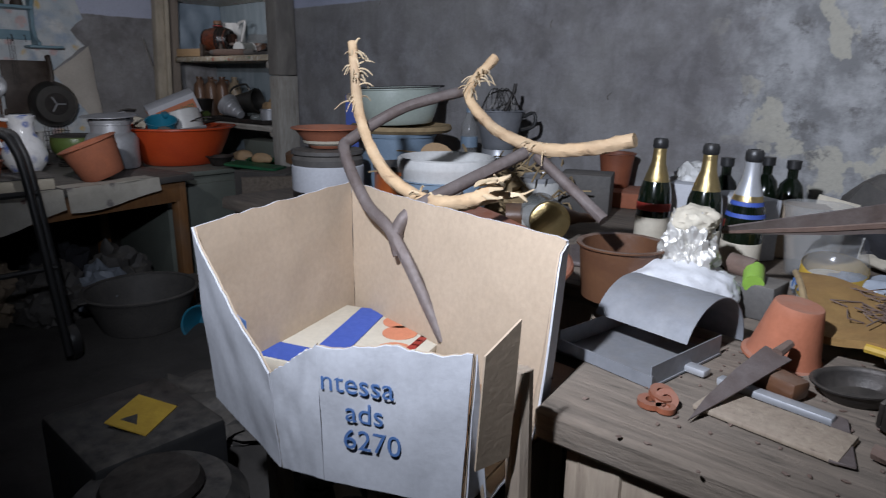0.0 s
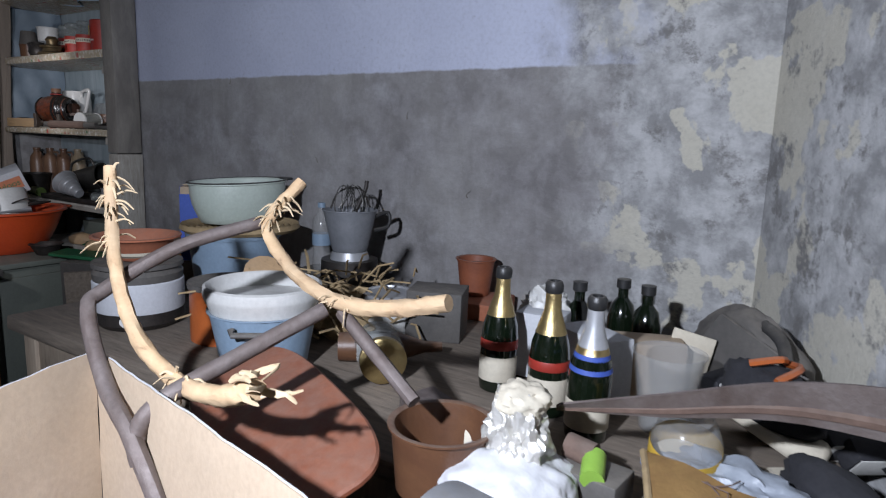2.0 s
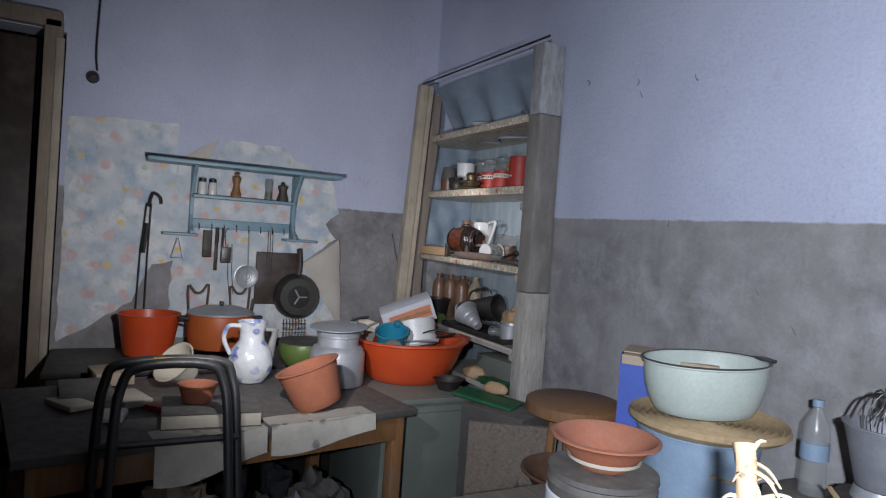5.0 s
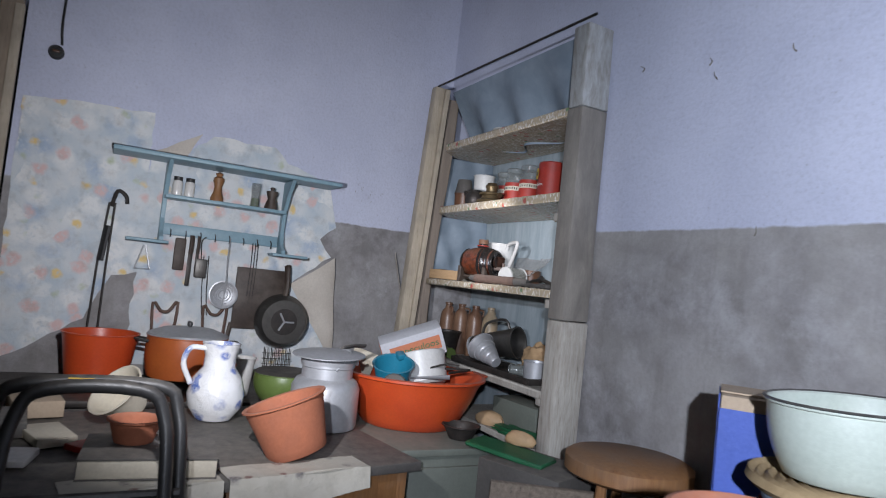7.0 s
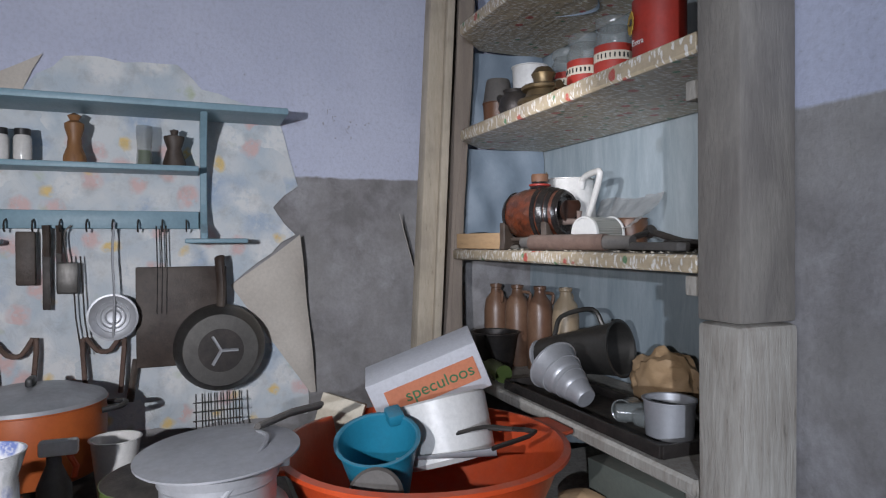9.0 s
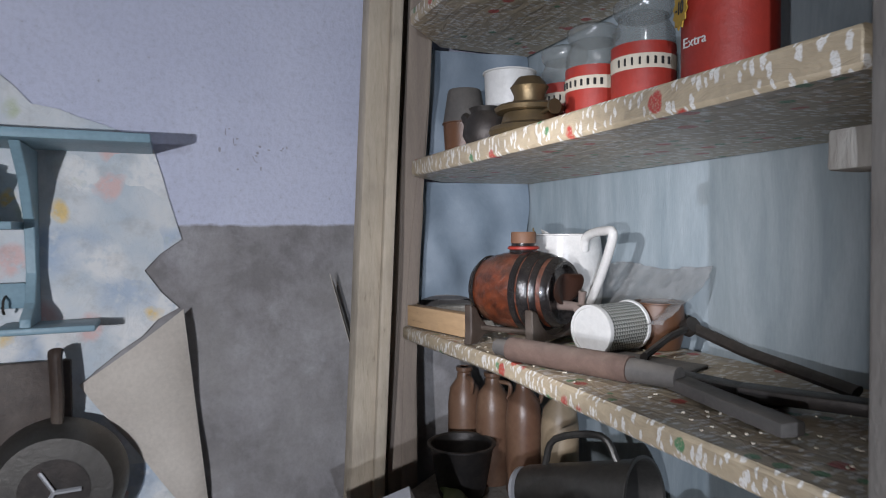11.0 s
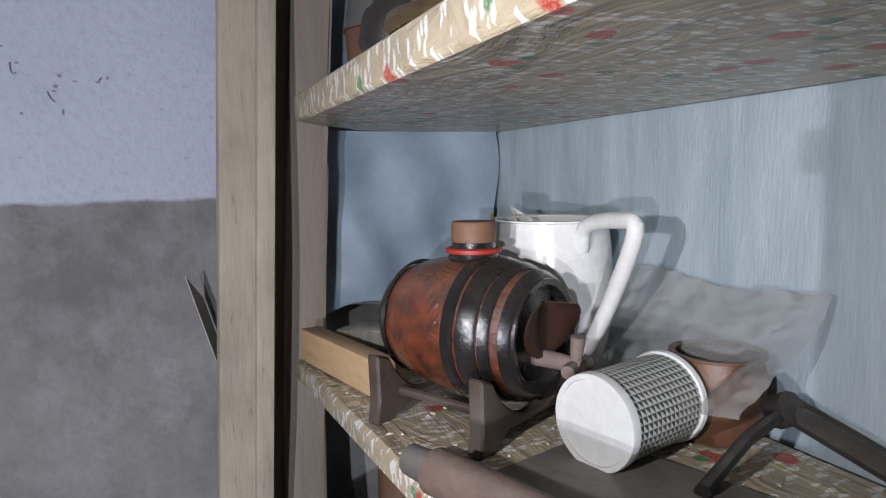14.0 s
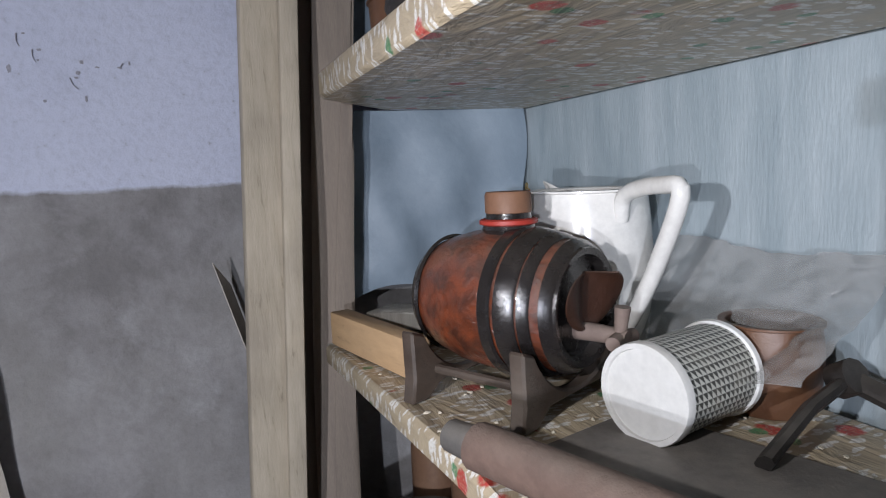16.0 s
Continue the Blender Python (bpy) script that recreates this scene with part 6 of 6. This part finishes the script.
part("bottom", slab([(MID.x + (p.x - MID.x) * 0.94, MID.y + (p.y - MID.y) * 0.94) for p in RIM], 0.005, 0), CARD, carton, "", pose(0, 0, CZ - 0.003))
part("corner_flap", sheet(lambda a, b: Vector((4.567 + 0.012 * b + 0.01 * a, -1.945 + 0.055 * b, 0.79 + 0.16 * a + 0.035 * b * a)), 6, 6, 0.003), CARD, carton, "torn brown corner flap")
front = math.degrees(math.atan2(RIM[3].y - RIM[4].y, RIM[3].x - RIM[4].x))
out = Vector((RIM[3].y - RIM[4].y, RIM[4].x - RIM[3].x, 0)).normalized()
for k, tx in enumerate(("ntessa", "ads", "6270")):
    z = 0.885 - 0.042 * k
    p = RIM[4].lerp(RIM[3], 0.27 + 0.05 * k)
    inset = 0.94 + 0.06 * (z - CZ) / (p.z - CZ)
    p = MID + (p - MID) * inset + out * 0.0088
    words(tx, 0.042, INKBLUE, carton, pose(p.x, p.y, z, 90, 0, front), depth=0.0002)
for k in range(3):
    part("print_bar", box(0.05, 0.0015, 0.018, (0, 0, 0), 0), INKBLUE, carton, "blue letters too worn to read", pose(4.2 + 0.012 * k, -2.045, 0.91 - 0.036 * k, 0, 0, -9))

# ---- work bench by the damp wall ----
earlier = tops()
wbench = thing("work_bench", "rough grimy wooden bench crowded with bottles and rubbish", "bench")
part("top_board", slab([(4.63, -1.63), (5.55, -1.5), (5.1, -0.75), (4.73, -0.06), (4.43, -0.06), (4.44, -0.9)], 0.05, 0.008), BENCH, wbench, "", pose(0, 0, 0.7))
part("apron", box(1.0, 0.03, 0.14, (0, 0, 0), 0.004), BENCH_LEG, wbench, "", pose(5.13, -1.52, 0.56, 0, 0, 8.0) @ Matrix.Diagonal((0.9, 1, 1, 1)))
part("apron", box(0.03, 1.3, 0.14, (0, 0, 0), 0.004), BENCH_LEG, wbench, "", pose(4.57, -0.9, 0.56, 0, 0, 8))
for x, y in ((4.71, -1.55), (5.4, -1.45), (4.5, -0.15), (4.62, -0.2)):
    part("leg", box(0.09, 0.09, 0.7, (x, y, 0), 0.006), BENCH_LEG, wbench)
ZB = 0.751


def champagne(x, y, band, neckmat, group="champagne bottles"):
    lab = "dark green champagne bottle with a foil neck" + (" and red band" if band else " and blue ribbon")
    t = thing("champagne_bottle", lab, "bottle", pose(x, y, ZB, random.uniform(-2, 2), random.uniform(-2, 2), random.uniform(0, 90)), group)
    part("glass", lathe([(0, 0.01), (0.03, 0.0), (0.042, 0.004), (0.0445, 0.02), (0.0445, 0.13), (0.041, 0.165), (0.028, 0.205), (0.019, 0.235), (0.0165, 0.26)], 36), GREENGLASS, t)
    part("foil", lathe([(0.031, 0.2), (0.0195, 0.235), (0.0172, 0.262), (0.0172, 0.28)], 32), neckmat, t, "worn foil round the neck")
    part("mouth", lathe([(0.0172, 0.276), (0.02, 0.28), (0.02, 0.296), (0.016, 0.303), (0.011, 0.303), (0.011, 0.28), (0, 0.278)], 28), BLACK, t, "dark mouth")
    part("seal", lathe([(0.0295, 0.203), (0.0305, 0.199), (0.034, 0.189), (0.035, 0.187)], 32), GOLD, t)
    part("label", lathe([(0.0452, 0.03), (0.0456, 0.031), (0.0456, 0.088), (0.0452, 0.09)], 40), CREAM, t, "cream paper label")
    if band:
        part("sash", lathe([(0.0452, 0.108), (0.0458, 0.109), (0.0455, 0.128), (0.0448, 0.13)], 40), REDCARD, t, "red band")
    else:
        part("ribbon", lathe([(0.043, 0.15), (0.044, 0.15), (0.0345, 0.187), (0.034, 0.187)], 40), BLUECARD, t, "blue ribbon")


champagne(4.27, -0.68, True, GOLD)
champagne(4.43, -0.72, True, GOLD)
champagne(4.55, -0.77, False, ALU)
for x, y in ((4.42, -0.3), (4.5, -0.33), (4.35, -0.42)):
    t = thing("wine_bottle", "dusty dark bottle standing behind the others", "bottle", pose(x, y, ZB), "dusty bottles at the back")
    part("glass", lathe([(0, 0), (0.037, 0), (0.038, 0.13), (0.03, 0.17), (0.014, 0.19), (0.014, 0.225), (0, 0.225)], 28), GREENGLASS, t)
    part("cap", lathe([(0.016, 0.215), (0.019, 0.217), (0.019, 0.24), (0, 0.242)], 20), BLACK, t)
single("white_carton", box(0.17, 0.1, 0.16, (0, 0, 0), 0.003, 0.003), CARDW, "white carton with black printed bars", "carton", pose(4.46, -0.56, ZB, 0, 0, -25))
single("white_carton", box(0.12, 0.09, 0.17, (0, 0, 0), 0.003, 0.003), CARDW, "white carton behind the bottles", "carton", pose(4.3, -0.52, ZB, 0, 0, 10))
single("white_rag", blob(0.07, 0.06, 0.1, 0.25, 2, 4, 12), WHITE, "white lump of rag behind the bottles", "rag", pose(4.27, -0.45, ZB + 0.12))
t = thing("glass_vase", "dusty clear plastic beaker on the bench", "beaker", pose(4.66, -0.62, ZB) @ Matrix.Scale(0.86, 4))
part("body", vessel(0.06, 0.085, 0.2, 0.003, 0.004), CLEAR, t)
t = thing("satchel", "dark grey bag slumped against the damp wall", "bag", pose(4.74, -0.3, ZB, 0, 8, -35))
part("body", blob(0.19, 0.07, 0.22, 0.14, 1.2, 4, 17), SLATE, t)
part("flap", slab([(-0.13, 0), (0.1, -0.01), (0.12, 0.13), (-0.08, 0.16)], 0.012, 0.004), SLATE, t, "", pose(0.02, -0.075, 0.04, 75, 0, 8))
part("strap", tube([(0.0, 0.0, 0.2), (0.13, -0.05, 0.2), (0.2, -0.1, 0.12), (0.22, -0.14, 0.02)], 0.014, 8, 5, 0.4), BLACK, t)
single("yellow_folder", box(0.1, 0.012, 0.16, (0, 0, 0), 0.002), CREAM, "yellowed card folder beside the bag", "folder", pose(4.62, -0.42, ZB, -10, 12, 20))
single("brown_carton", box(0.16, 0.1, 0.14, (0, 0, 0), 0.003, 0.003), CARD, "brown carton behind the beaker", "carton", pose(4.56, -0.46, ZB, 0, 0, 30))
shoe = thing("old_shoe", "black striped shoe with an orange lace, on its side", "shoe", pose(4.84, -0.52, ZB + 0.05, 0, 0, -40))
part("upper", blob(0.15, 0.06, 0.11, 0.12, 1.6, 4, 5), NAVY, shoe)
part("sole", slab([(-0.15, -0.05), (0.12, -0.055), (0.16, 0.0), (0.12, 0.055), (-0.15, 0.05)], 0.03, 0.008), CREAM, shoe, "cream rubber sole", pose(0, 0, -0.028))
part("lace", tube([(-0.02, -0.04, 0.11), (0.02, 0.0, 0.13), (-0.01, 0.04, 0.11), (0.05, 0.02, 0.12), (0.06, -0.04, 0.1)], 0.008, 6, 4), ORANGE, shoe, "orange lace")
s2 = thing("old_shoe", "worn dark shoe with a pale sole", "shoe", pose(5.0, -0.78, ZB, 0, 0, -50))
part("upper", blob(0.14, 0.055, 0.09, 0.1, 1.6, 4, 9), NAVY, s2)
part("sole", slab([(-0.14, -0.05), (0.12, -0.05), (0.15, 0.0), (0.12, 0.05), (-0.14, 0.05)], 0.028, 0.008), CREAM, s2, "pale rubber sole", pose(0, 0, -0.001))
single("plastic_sheet", blob(0.16, 0.085, 0.075, 0.25, 1.5, 5, 15), GREYBAG, "crumpled grey-blue plastic bag", "plastic bag", pose(4.86, -0.84, ZB, 0, 0, -15))
t = thing("bread_bag", "white plastic bag knotted with silver foil", "bag", pose(4.57, -1.1, ZB))
part("bag", blob(0.12, 0.11, 0.11, 0.12, 1.3, 5, 21), BAG, t)
part("twist", blob(0.055, 0.05, 0.13, 0.3, 1.8, 5, 33), FOIL, t, "crumpled silver foil top", pose(0.0, 0.02, 0.07))
part("mouth", blob(0.05, 0.045, 0.05, 0.2, 1.5, 4, 41), CREAM, t, "", pose(0.005, 0.03, 0.165))
single("paper_roll", lathe([(0.02, 0), (0.045, 0), (0.046, 0.003), (0.046, 0.08), (0.02, 0.08)], 28, close=True), CREAM, "small cream paper roll behind the bag", "roll", along((4.42, -1.0, ZB + 0.046), (4.49, -0.97, ZB + 0.046)))
t = thing("tin_scoop", "grey zinc grain scoop lying on the bench", "scoop", pose(4.645, -1.28, ZB, 0, 0, -4) @ Matrix.Diagonal((0.74, 1.2, 1, 1)))
part("hood", sheet(lambda a, b: Vector((-0.13 + 0.24 * b, -0.02 + 0.085 * math.cos(a * math.pi * 0.86) + 0.03, 0.1 * math.sin(a * math.pi * 0.86) + 0.004)), 20, 6, 0.002), ZINC, t)
part("floor", box(0.25, 0.17, 0.003, (-0.01, -0.06, 0.001), 0), ZINC, t)
for x in (-0.13, 0.11):
    part("cheek", box(0.003, 0.17, 0.035, (x, -0.06, 0.001), 0), ZINC, t)
part("front_lip", box(0.25, 0.003, 0.02, (-0.01, -0.145, 0.001), 0), ZINC, t)
t = thing("flowerpot", "small terracotta flowerpot lying upside down", "flowerpot", pose(4.82, -1.19, ZB + 0.1, 180, 8, 0))
part("body", vessel(0.038, 0.058, 0.1, 0.006, 0.007), TERRA, t)
t = thing("mayonnaise_jar", "plastic jar with a yellow paper label, half full", "jar", pose(4.76, -0.82, ZB, 8, 14, -30))
part("body", lathe([(0, 0), (0.055, 0), (0.06, 0.01), (0.06, 0.1), (0.05, 0.13), (0.038, 0.14), (0.038, 0.155), (0, 0.155)], 36), CLEAR, t)
part("contents", lathe([(0, 0.004), (0.056, 0.004), (0.056, 0.05), (0, 0.055)], 32), CREAM, t)
part("label", lathe([(0.061, 0.025), (0.0615, 0.026), (0.0615, 0.09), (0.061, 0.091)], 36), YELLOW, t)
words("Mayo", 0.032, INKBLUE, t, pose(0.0, -0.0625, 0.045, 90, 0, 0))
sc = thing("scythe_blade", "long rusty curved scythe blade lying across the bench", "blade")
bl = spline([(4.6, -1.0, 0.905), (4.75, -0.95, 0.93), (4.95, -0.88, 0.965), (5.25, -0.93, 1.0)], 6)
part("blade", joined(sheet(lambda a, b: bl[min(len(bl) - 1, int(round(a * (len(bl) - 1))))] + Vector((0.01 * b, -0.012 * b, -0.0)) + Vector((0, 0, (0.016 + 0.085 * a) * (b - 0.3))), len(bl) - 1, 3, 0.004)), TUBE, sc)
part("spine", tube([p + Vector((0, 0, 0.0)) for p in bl], (0.006, 0.012), 6), RUST, sc)
hd = thing("green_handled_tool", "small tool with a bright green plastic handle", "tool")
part("grip", tube([(4.67, -0.99, ZB + 0.085), (4.69, -1.04, ZB + 0.07)], 0.02, 12), BRIGHTGREEN, hd)
part("ferrule", tube([(4.62, -0.99, ZB + 0.09), (4.67, -0.99, ZB + 0.085)], 0.022, 12), RUST, hd)
single("support_tin", box(0.12, 0.08, 0.07, (0, 0, 0), 0.004), SLATE, "dark tin under the tool handle", "tin", pose(4.67, -1.0, ZB))
single("bench_dust", joined(*[moved(blob(0.002 + 0.005 * random.random(), 0.003, 0.003, 0.3, 3, 1, k), pose(random.uniform(4.5, 5.05), random.uniform(-1.62, -0.9), ZB, 0, 0, random.uniform(0, 180))) for k in range(160)]), RUST, "crumbs of dirt and rust on the bench", "debris", kind="stuff")
single("hose", tube([(5.02, -0.98, ZB + 0.09), (5.13, -1.05, ZB + 0.1), (5.2, -1.2, ZB + 0.05), (5.2, -1.35, ZB + 0.02)], 0.014, 8, 6), BLACK, "black rubber hose curving over the bench", "hose")
single("leaning_stick", tube([(4.7, -1.72, 0.2), (4.66, -1.7, 0.84)], 0.016, 8, 0, 1, 0.1), BENCH_LEG, "pale split stick leaning on the bench", "stick")

settle(earlier, group_shift((4.728, -1.016, 0.751), (4.704, -1.158, 0.807), -5.3, 1.033), wbench, 0.807 / 0.751)

# ---- oddments lying on the bench ----
ZW = 0.8085
kn2 = thing("knife", "old kitchen knife with a broad dark blade", "knife", along((4.732, -1.677, ZW + 0.005), (4.784, -1.451, ZW + 0.05)))
part("blade", slab([(0.0, 0.0), (0.012, 0.06), (0.02, 0.15), (0.022, 0.235), (-0.022, 0.235), (-0.012, 0.12)], 0.003, 0.0005), TUBE, kn2, "", pose(0, 0, 0, 90, 0, 12))
part("tang", tube([(0, 0, 0.23), (0, 0, 0.27)], (0.009, 0.007), 8), RUST, kn2)
for k, (x0, x1, y0, y1) in enumerate(((4.655, 4.7, -1.505, -1.512), (4.72, 4.885, -1.52, -1.54))):
    single("metal_profile", box(math.hypot(x1 - x0, y1 - y0), 0.022, 0.012, (0, 0, 0), 0.003, 0.001), ALU, "length of scuffed aluminium profile on the bench", "profile", pose((x0 + x1) / 2, (y0 + y1) / 2, ZW, 0, 0, math.degrees(math.atan2(y1 - y0, x1 - x0))), "aluminium profiles")
single("sharpening_stone", box(0.085, 0.042, 0.032, (0, 0, 0), 0.008, 0.003), BROWNCLAY, "worn brown sharpening stone", "stone", pose(4.795, -1.485, ZW, 0, 0, -22))
single("plank_offcut", box(0.19, 0.085, 0.008, (0, 0, 0), 0.002, 0.001), BENCH_LEG, "thin grey board lying on the bench", "board", pose(4.82, -1.6, ZW, 0, 0, -6))
tr = thing("iron_box", "square black iron tray with a deep rim, tipped up", "tray", pose(5.02, -1.5, ZW + 0.02, 22, 12, -22))
part("base", box(0.14, 0.13, 0.006, (0, 0, 0), 0.002), IRON, tr)
for x, y, w, d in ((-0.067, 0, 0.007, 0.13), (0.067, 0, 0.007, 0.13), (0, -0.062, 0.127, 0.007), (0, 0.062, 0.127, 0.007)):
    part("rim", box(w, d, 0.045, (x, y, 0.004), 0.002), IRON, tr)
part("tang", tube([(-0.068, 0.01, 0.02), (-0.1, 0.03, 0.018), (-0.13, 0.05, 0.0)], (0.012, 0.008), 8, 3), IRON, tr)
ip = thing("iron_pan", "small dark oval iron pan on the bench", "pan", pose(4.895, -1.43, ZW, 4, -6, 20))
part("bowl", vessel(0.04, 0.062, 0.03, 0.004, 0.004, 0.003, 0.004, 36, 0.02, 0.75), IRON, ip)
part("handle", tube([(0.05, -0.02, 0.022), (0.09, -0.05, 0.018), (0.12, -0.075, 0.012)], (0.012, 0.009), 8, 3, 0.6), IRON, ip)
for k, (x, y, r, tilt) in enumerate(((4.672, -1.66, 0.021, 0), (4.688, -1.648, 0.017, 40), (4.678, -1.642, 0.019, 18), (4.695, -1.665, 0.014, 0))):
    single("rusty_washer", lathe([(r * 0.45, 0), (r, 0), (r, 0.008), (r * 0.45, 0.008)], 20, close=True), RUSTRED, "rusty iron washer in a small heap", "washer", pose(x, y, ZW + (0.009 if k == 2 else 0) + (0.006 if k == 1 else 0), tilt, 0, 30 * k), "rusty washers")
single("hanging_strip", slab([(0, 0), (0.03, 0), (0.026, 0.13), (0.006, 0.14)], 0.004, 0.001), TUBE, "worn metal strip lying at the bench edge", "strip", pose(4.9, -1.655, ZW + 0.002, 0, 0, 12))
single("iron_rod", tube([(4.94, -1.6, ZW + 0.01), (5.03, -1.63, ZW + 0.012), (5.12, -1.62, ZW + 0.012)], 0.01, 8, 3, 1, 0.1), RUST, "short rusty iron rod on the bench", "rod")


def pouch_at(a, b):
    p = Vector((4.71, -1.03, 0)).lerp(Vector((4.965, -1.08, 0)), a).lerp(Vector((4.805, -1.3, 0)).lerp(Vector((5.02, -1.33, 0)), a), b)
    return p + Vector((0, 0, ZW + 0.062 - 0.03 * b + 0.006 * math.sin(a * 7 + b * 5) + 0.005 * noise.noise(p * 22)))


pouch = thing("cloth_pouch", "mustard-brown cloth pouch with a stick along one edge", "pouch")
part("cloth", sheet(pouch_at, 22, 22, 0.014), MUSTARD, pouch)
part("stick", tube([pouch_at(0, k / 5) + Vector((-0.006, 0, 0.012)) for k in range(6)], 0.0065, 8), STRAW, pouch, "thin pale stick")
part("piping", tube([pouch_at(0.35 + k * 0.13, 1) + Vector((0, -0.004, 0.004)) for k in range(6)], 0.008, 8), YELLOW, pouch, "yellow piping")
single("orange_grip", tube([pouch_at(0.86, 0.55) + Vector((0, 0, 0.02)), pouch_at(1, 0.78) + Vector((0.02, 0, 0.018))], (0.015, 0.012), 10), ORANGE, "orange plastic tool grip lying on the pouch", "tool grip")
single("straw_bits", joined(*[tube([(p := pouch_at(random.gauss(0.6, 0.15), random.gauss(0.4, 0.18)) + Vector((0, 0, 0.016))), p + Vector((random.uniform(-0.03, 0.03), random.uniform(-0.03, 0.03), 0.008)), p + Vector((random.uniform(-0.06, 0.06), random.uniform(-0.06, 0.06), 0.004))], 0.0014, 4) for k in range(40)]), RUST, "dry stalks lying on the pouch", "stalks", kind="stuff")


def bag_at(a, b, lift=0.0):
    """A limp bag: a across, b from its mouth down to its foot."""
    p = Vector((5.0 + 0.16 * a + 0.03 * b, -1.04 - 0.42 * b - 0.03 * a, 0))
    puff = 0.05 * math.sin(math.pi * min(1, max(0, a))) * (0.6 + 0.4 * math.cos(b * 3)) + 0.02 * noise.noise(Vector((a * 6, b * 9, 2.0)))
    return p + Vector((0, 0, ZW + 0.016 + 0.045 * (1 - b) + max(0, puff) + lift))


sb = thing("seed_bag", "limp white plastic bag with bright green print", "bag")
part("bag", sheet(lambda a, b: bag_at(a, b), 26, 44, 0.003), BAG, sb)
part("print", sheet(lambda a, b: bag_at(0.04 + 0.6 * a, 0.12 + 0.36 * b, 0.003), 18, 24, 0.001), BRIGHTGREEN, sb, "bright green print")
part("print", sheet(lambda a, b: bag_at(0.1 + 0.55 * a, 0.62 + 0.34 * b, 0.003), 18, 24, 0.001), BRIGHTGREEN, sb, "bright green print")
part("flower", sheet(lambda a, b: bag_at(0.12 + 0.26 * a, 0.42 + 0.16 * b, 0.0055), 10, 10, 0.001), YELLOW, sb, "yellow printed flower")
fan = thing("pleated_cloth", "black pleated cloth with fine white stripes", "cloth")
for k in range(7):
    p = Vector((4.76, -0.56, ZW + 0.075)).lerp(Vector((5.07, -0.7, ZW + 0.05)), k / 6)
    m = Matrix.Translation(p) @ Matrix.Rotation(radians(-24 - 5 * k), 4, "Z") @ Matrix.Rotation(radians(8 + 5 * k), 4, "Y")
    fold = part("pleat", box(0.056, 0.13, 0.07, (0, 0, -0.05), 0.014, 0.004), NAVY, fan, "", m)
    part("stripe", box(0.002, 0.126, 0.06, (0.0285, 0, -0.043), 0.0005), WHITEPRINT, fan, "fine white stripe", m)

# ---- floor litter before the table ----
single("floor_rag", blob(0.3, 0.25, 0.14, 0.35, 2, 4, 44), SLATE, "dark crumpled rag heaped on the floor", "rag", pose(2.9, -1.5, 0))
mc = thing("vacuum_cleaner", "dark round machine with a yellow warning label", "machine", pose(3.61, -1.97, 0))
part("body", lathe([(0, 0), (0.2, 0), (0.22, 0.03), (0.22, 0.26), (0.18, 0.3), (0, 0.31)], 40), BLACK, mc)
part("lid", lathe([(0, 0.31), (0.11, 0.31), (0.12, 0.32), (0.11, 0.34), (0, 0.345)], 32), IRON, mc)
part("case", box(0.4, 0.36, 0.33, (-0.34, 0.1, 0), 0.02), BLACK, mc)
part("label", box(0.12, 0.16, 0.004, (0, 0, 0), 0), YELLOW, mc, "yellow warning label", pose(-0.3, 0.11, 0.345, 0, 14, 35))
part("warning_sign", slab([(-0.025, -0.02), (0.025, -0.02), (0, 0.025)], 0.001, 0), BLACK, mc, "", pose(-0.29, 0.08, 0.3505, 0, 14, 35))
for k, (x, y) in enumerate(((3.5, -1.4), (3.7, -1.44))):
    s3 = thing("sandal", "dark worn shoe with a pale insole on the floor", "shoe", pose(x, y, 0, 0, 0, -40 + 12 * k), "shoes on the floor")
    part("sole", slab([(-0.13, -0.045), (0.1, -0.05), (0.14, 0.0), (0.1, 0.05), (-0.13, 0.045)], 0.03, 0.01), BLACK, s3)
    part("insole", slab([(-0.12, -0.035), (0.02, -0.04), (0.02, 0.04), (-0.12, 0.035)], 0.004, 0.001), CREAM, s3, "pale insole", pose(0, 0, 0.031))
    part("strap", blob(0.06, 0.06, 0.05, 0.1, 2, 3, 3), BLACK, s3, "", pose(0.06, 0, 0.025))
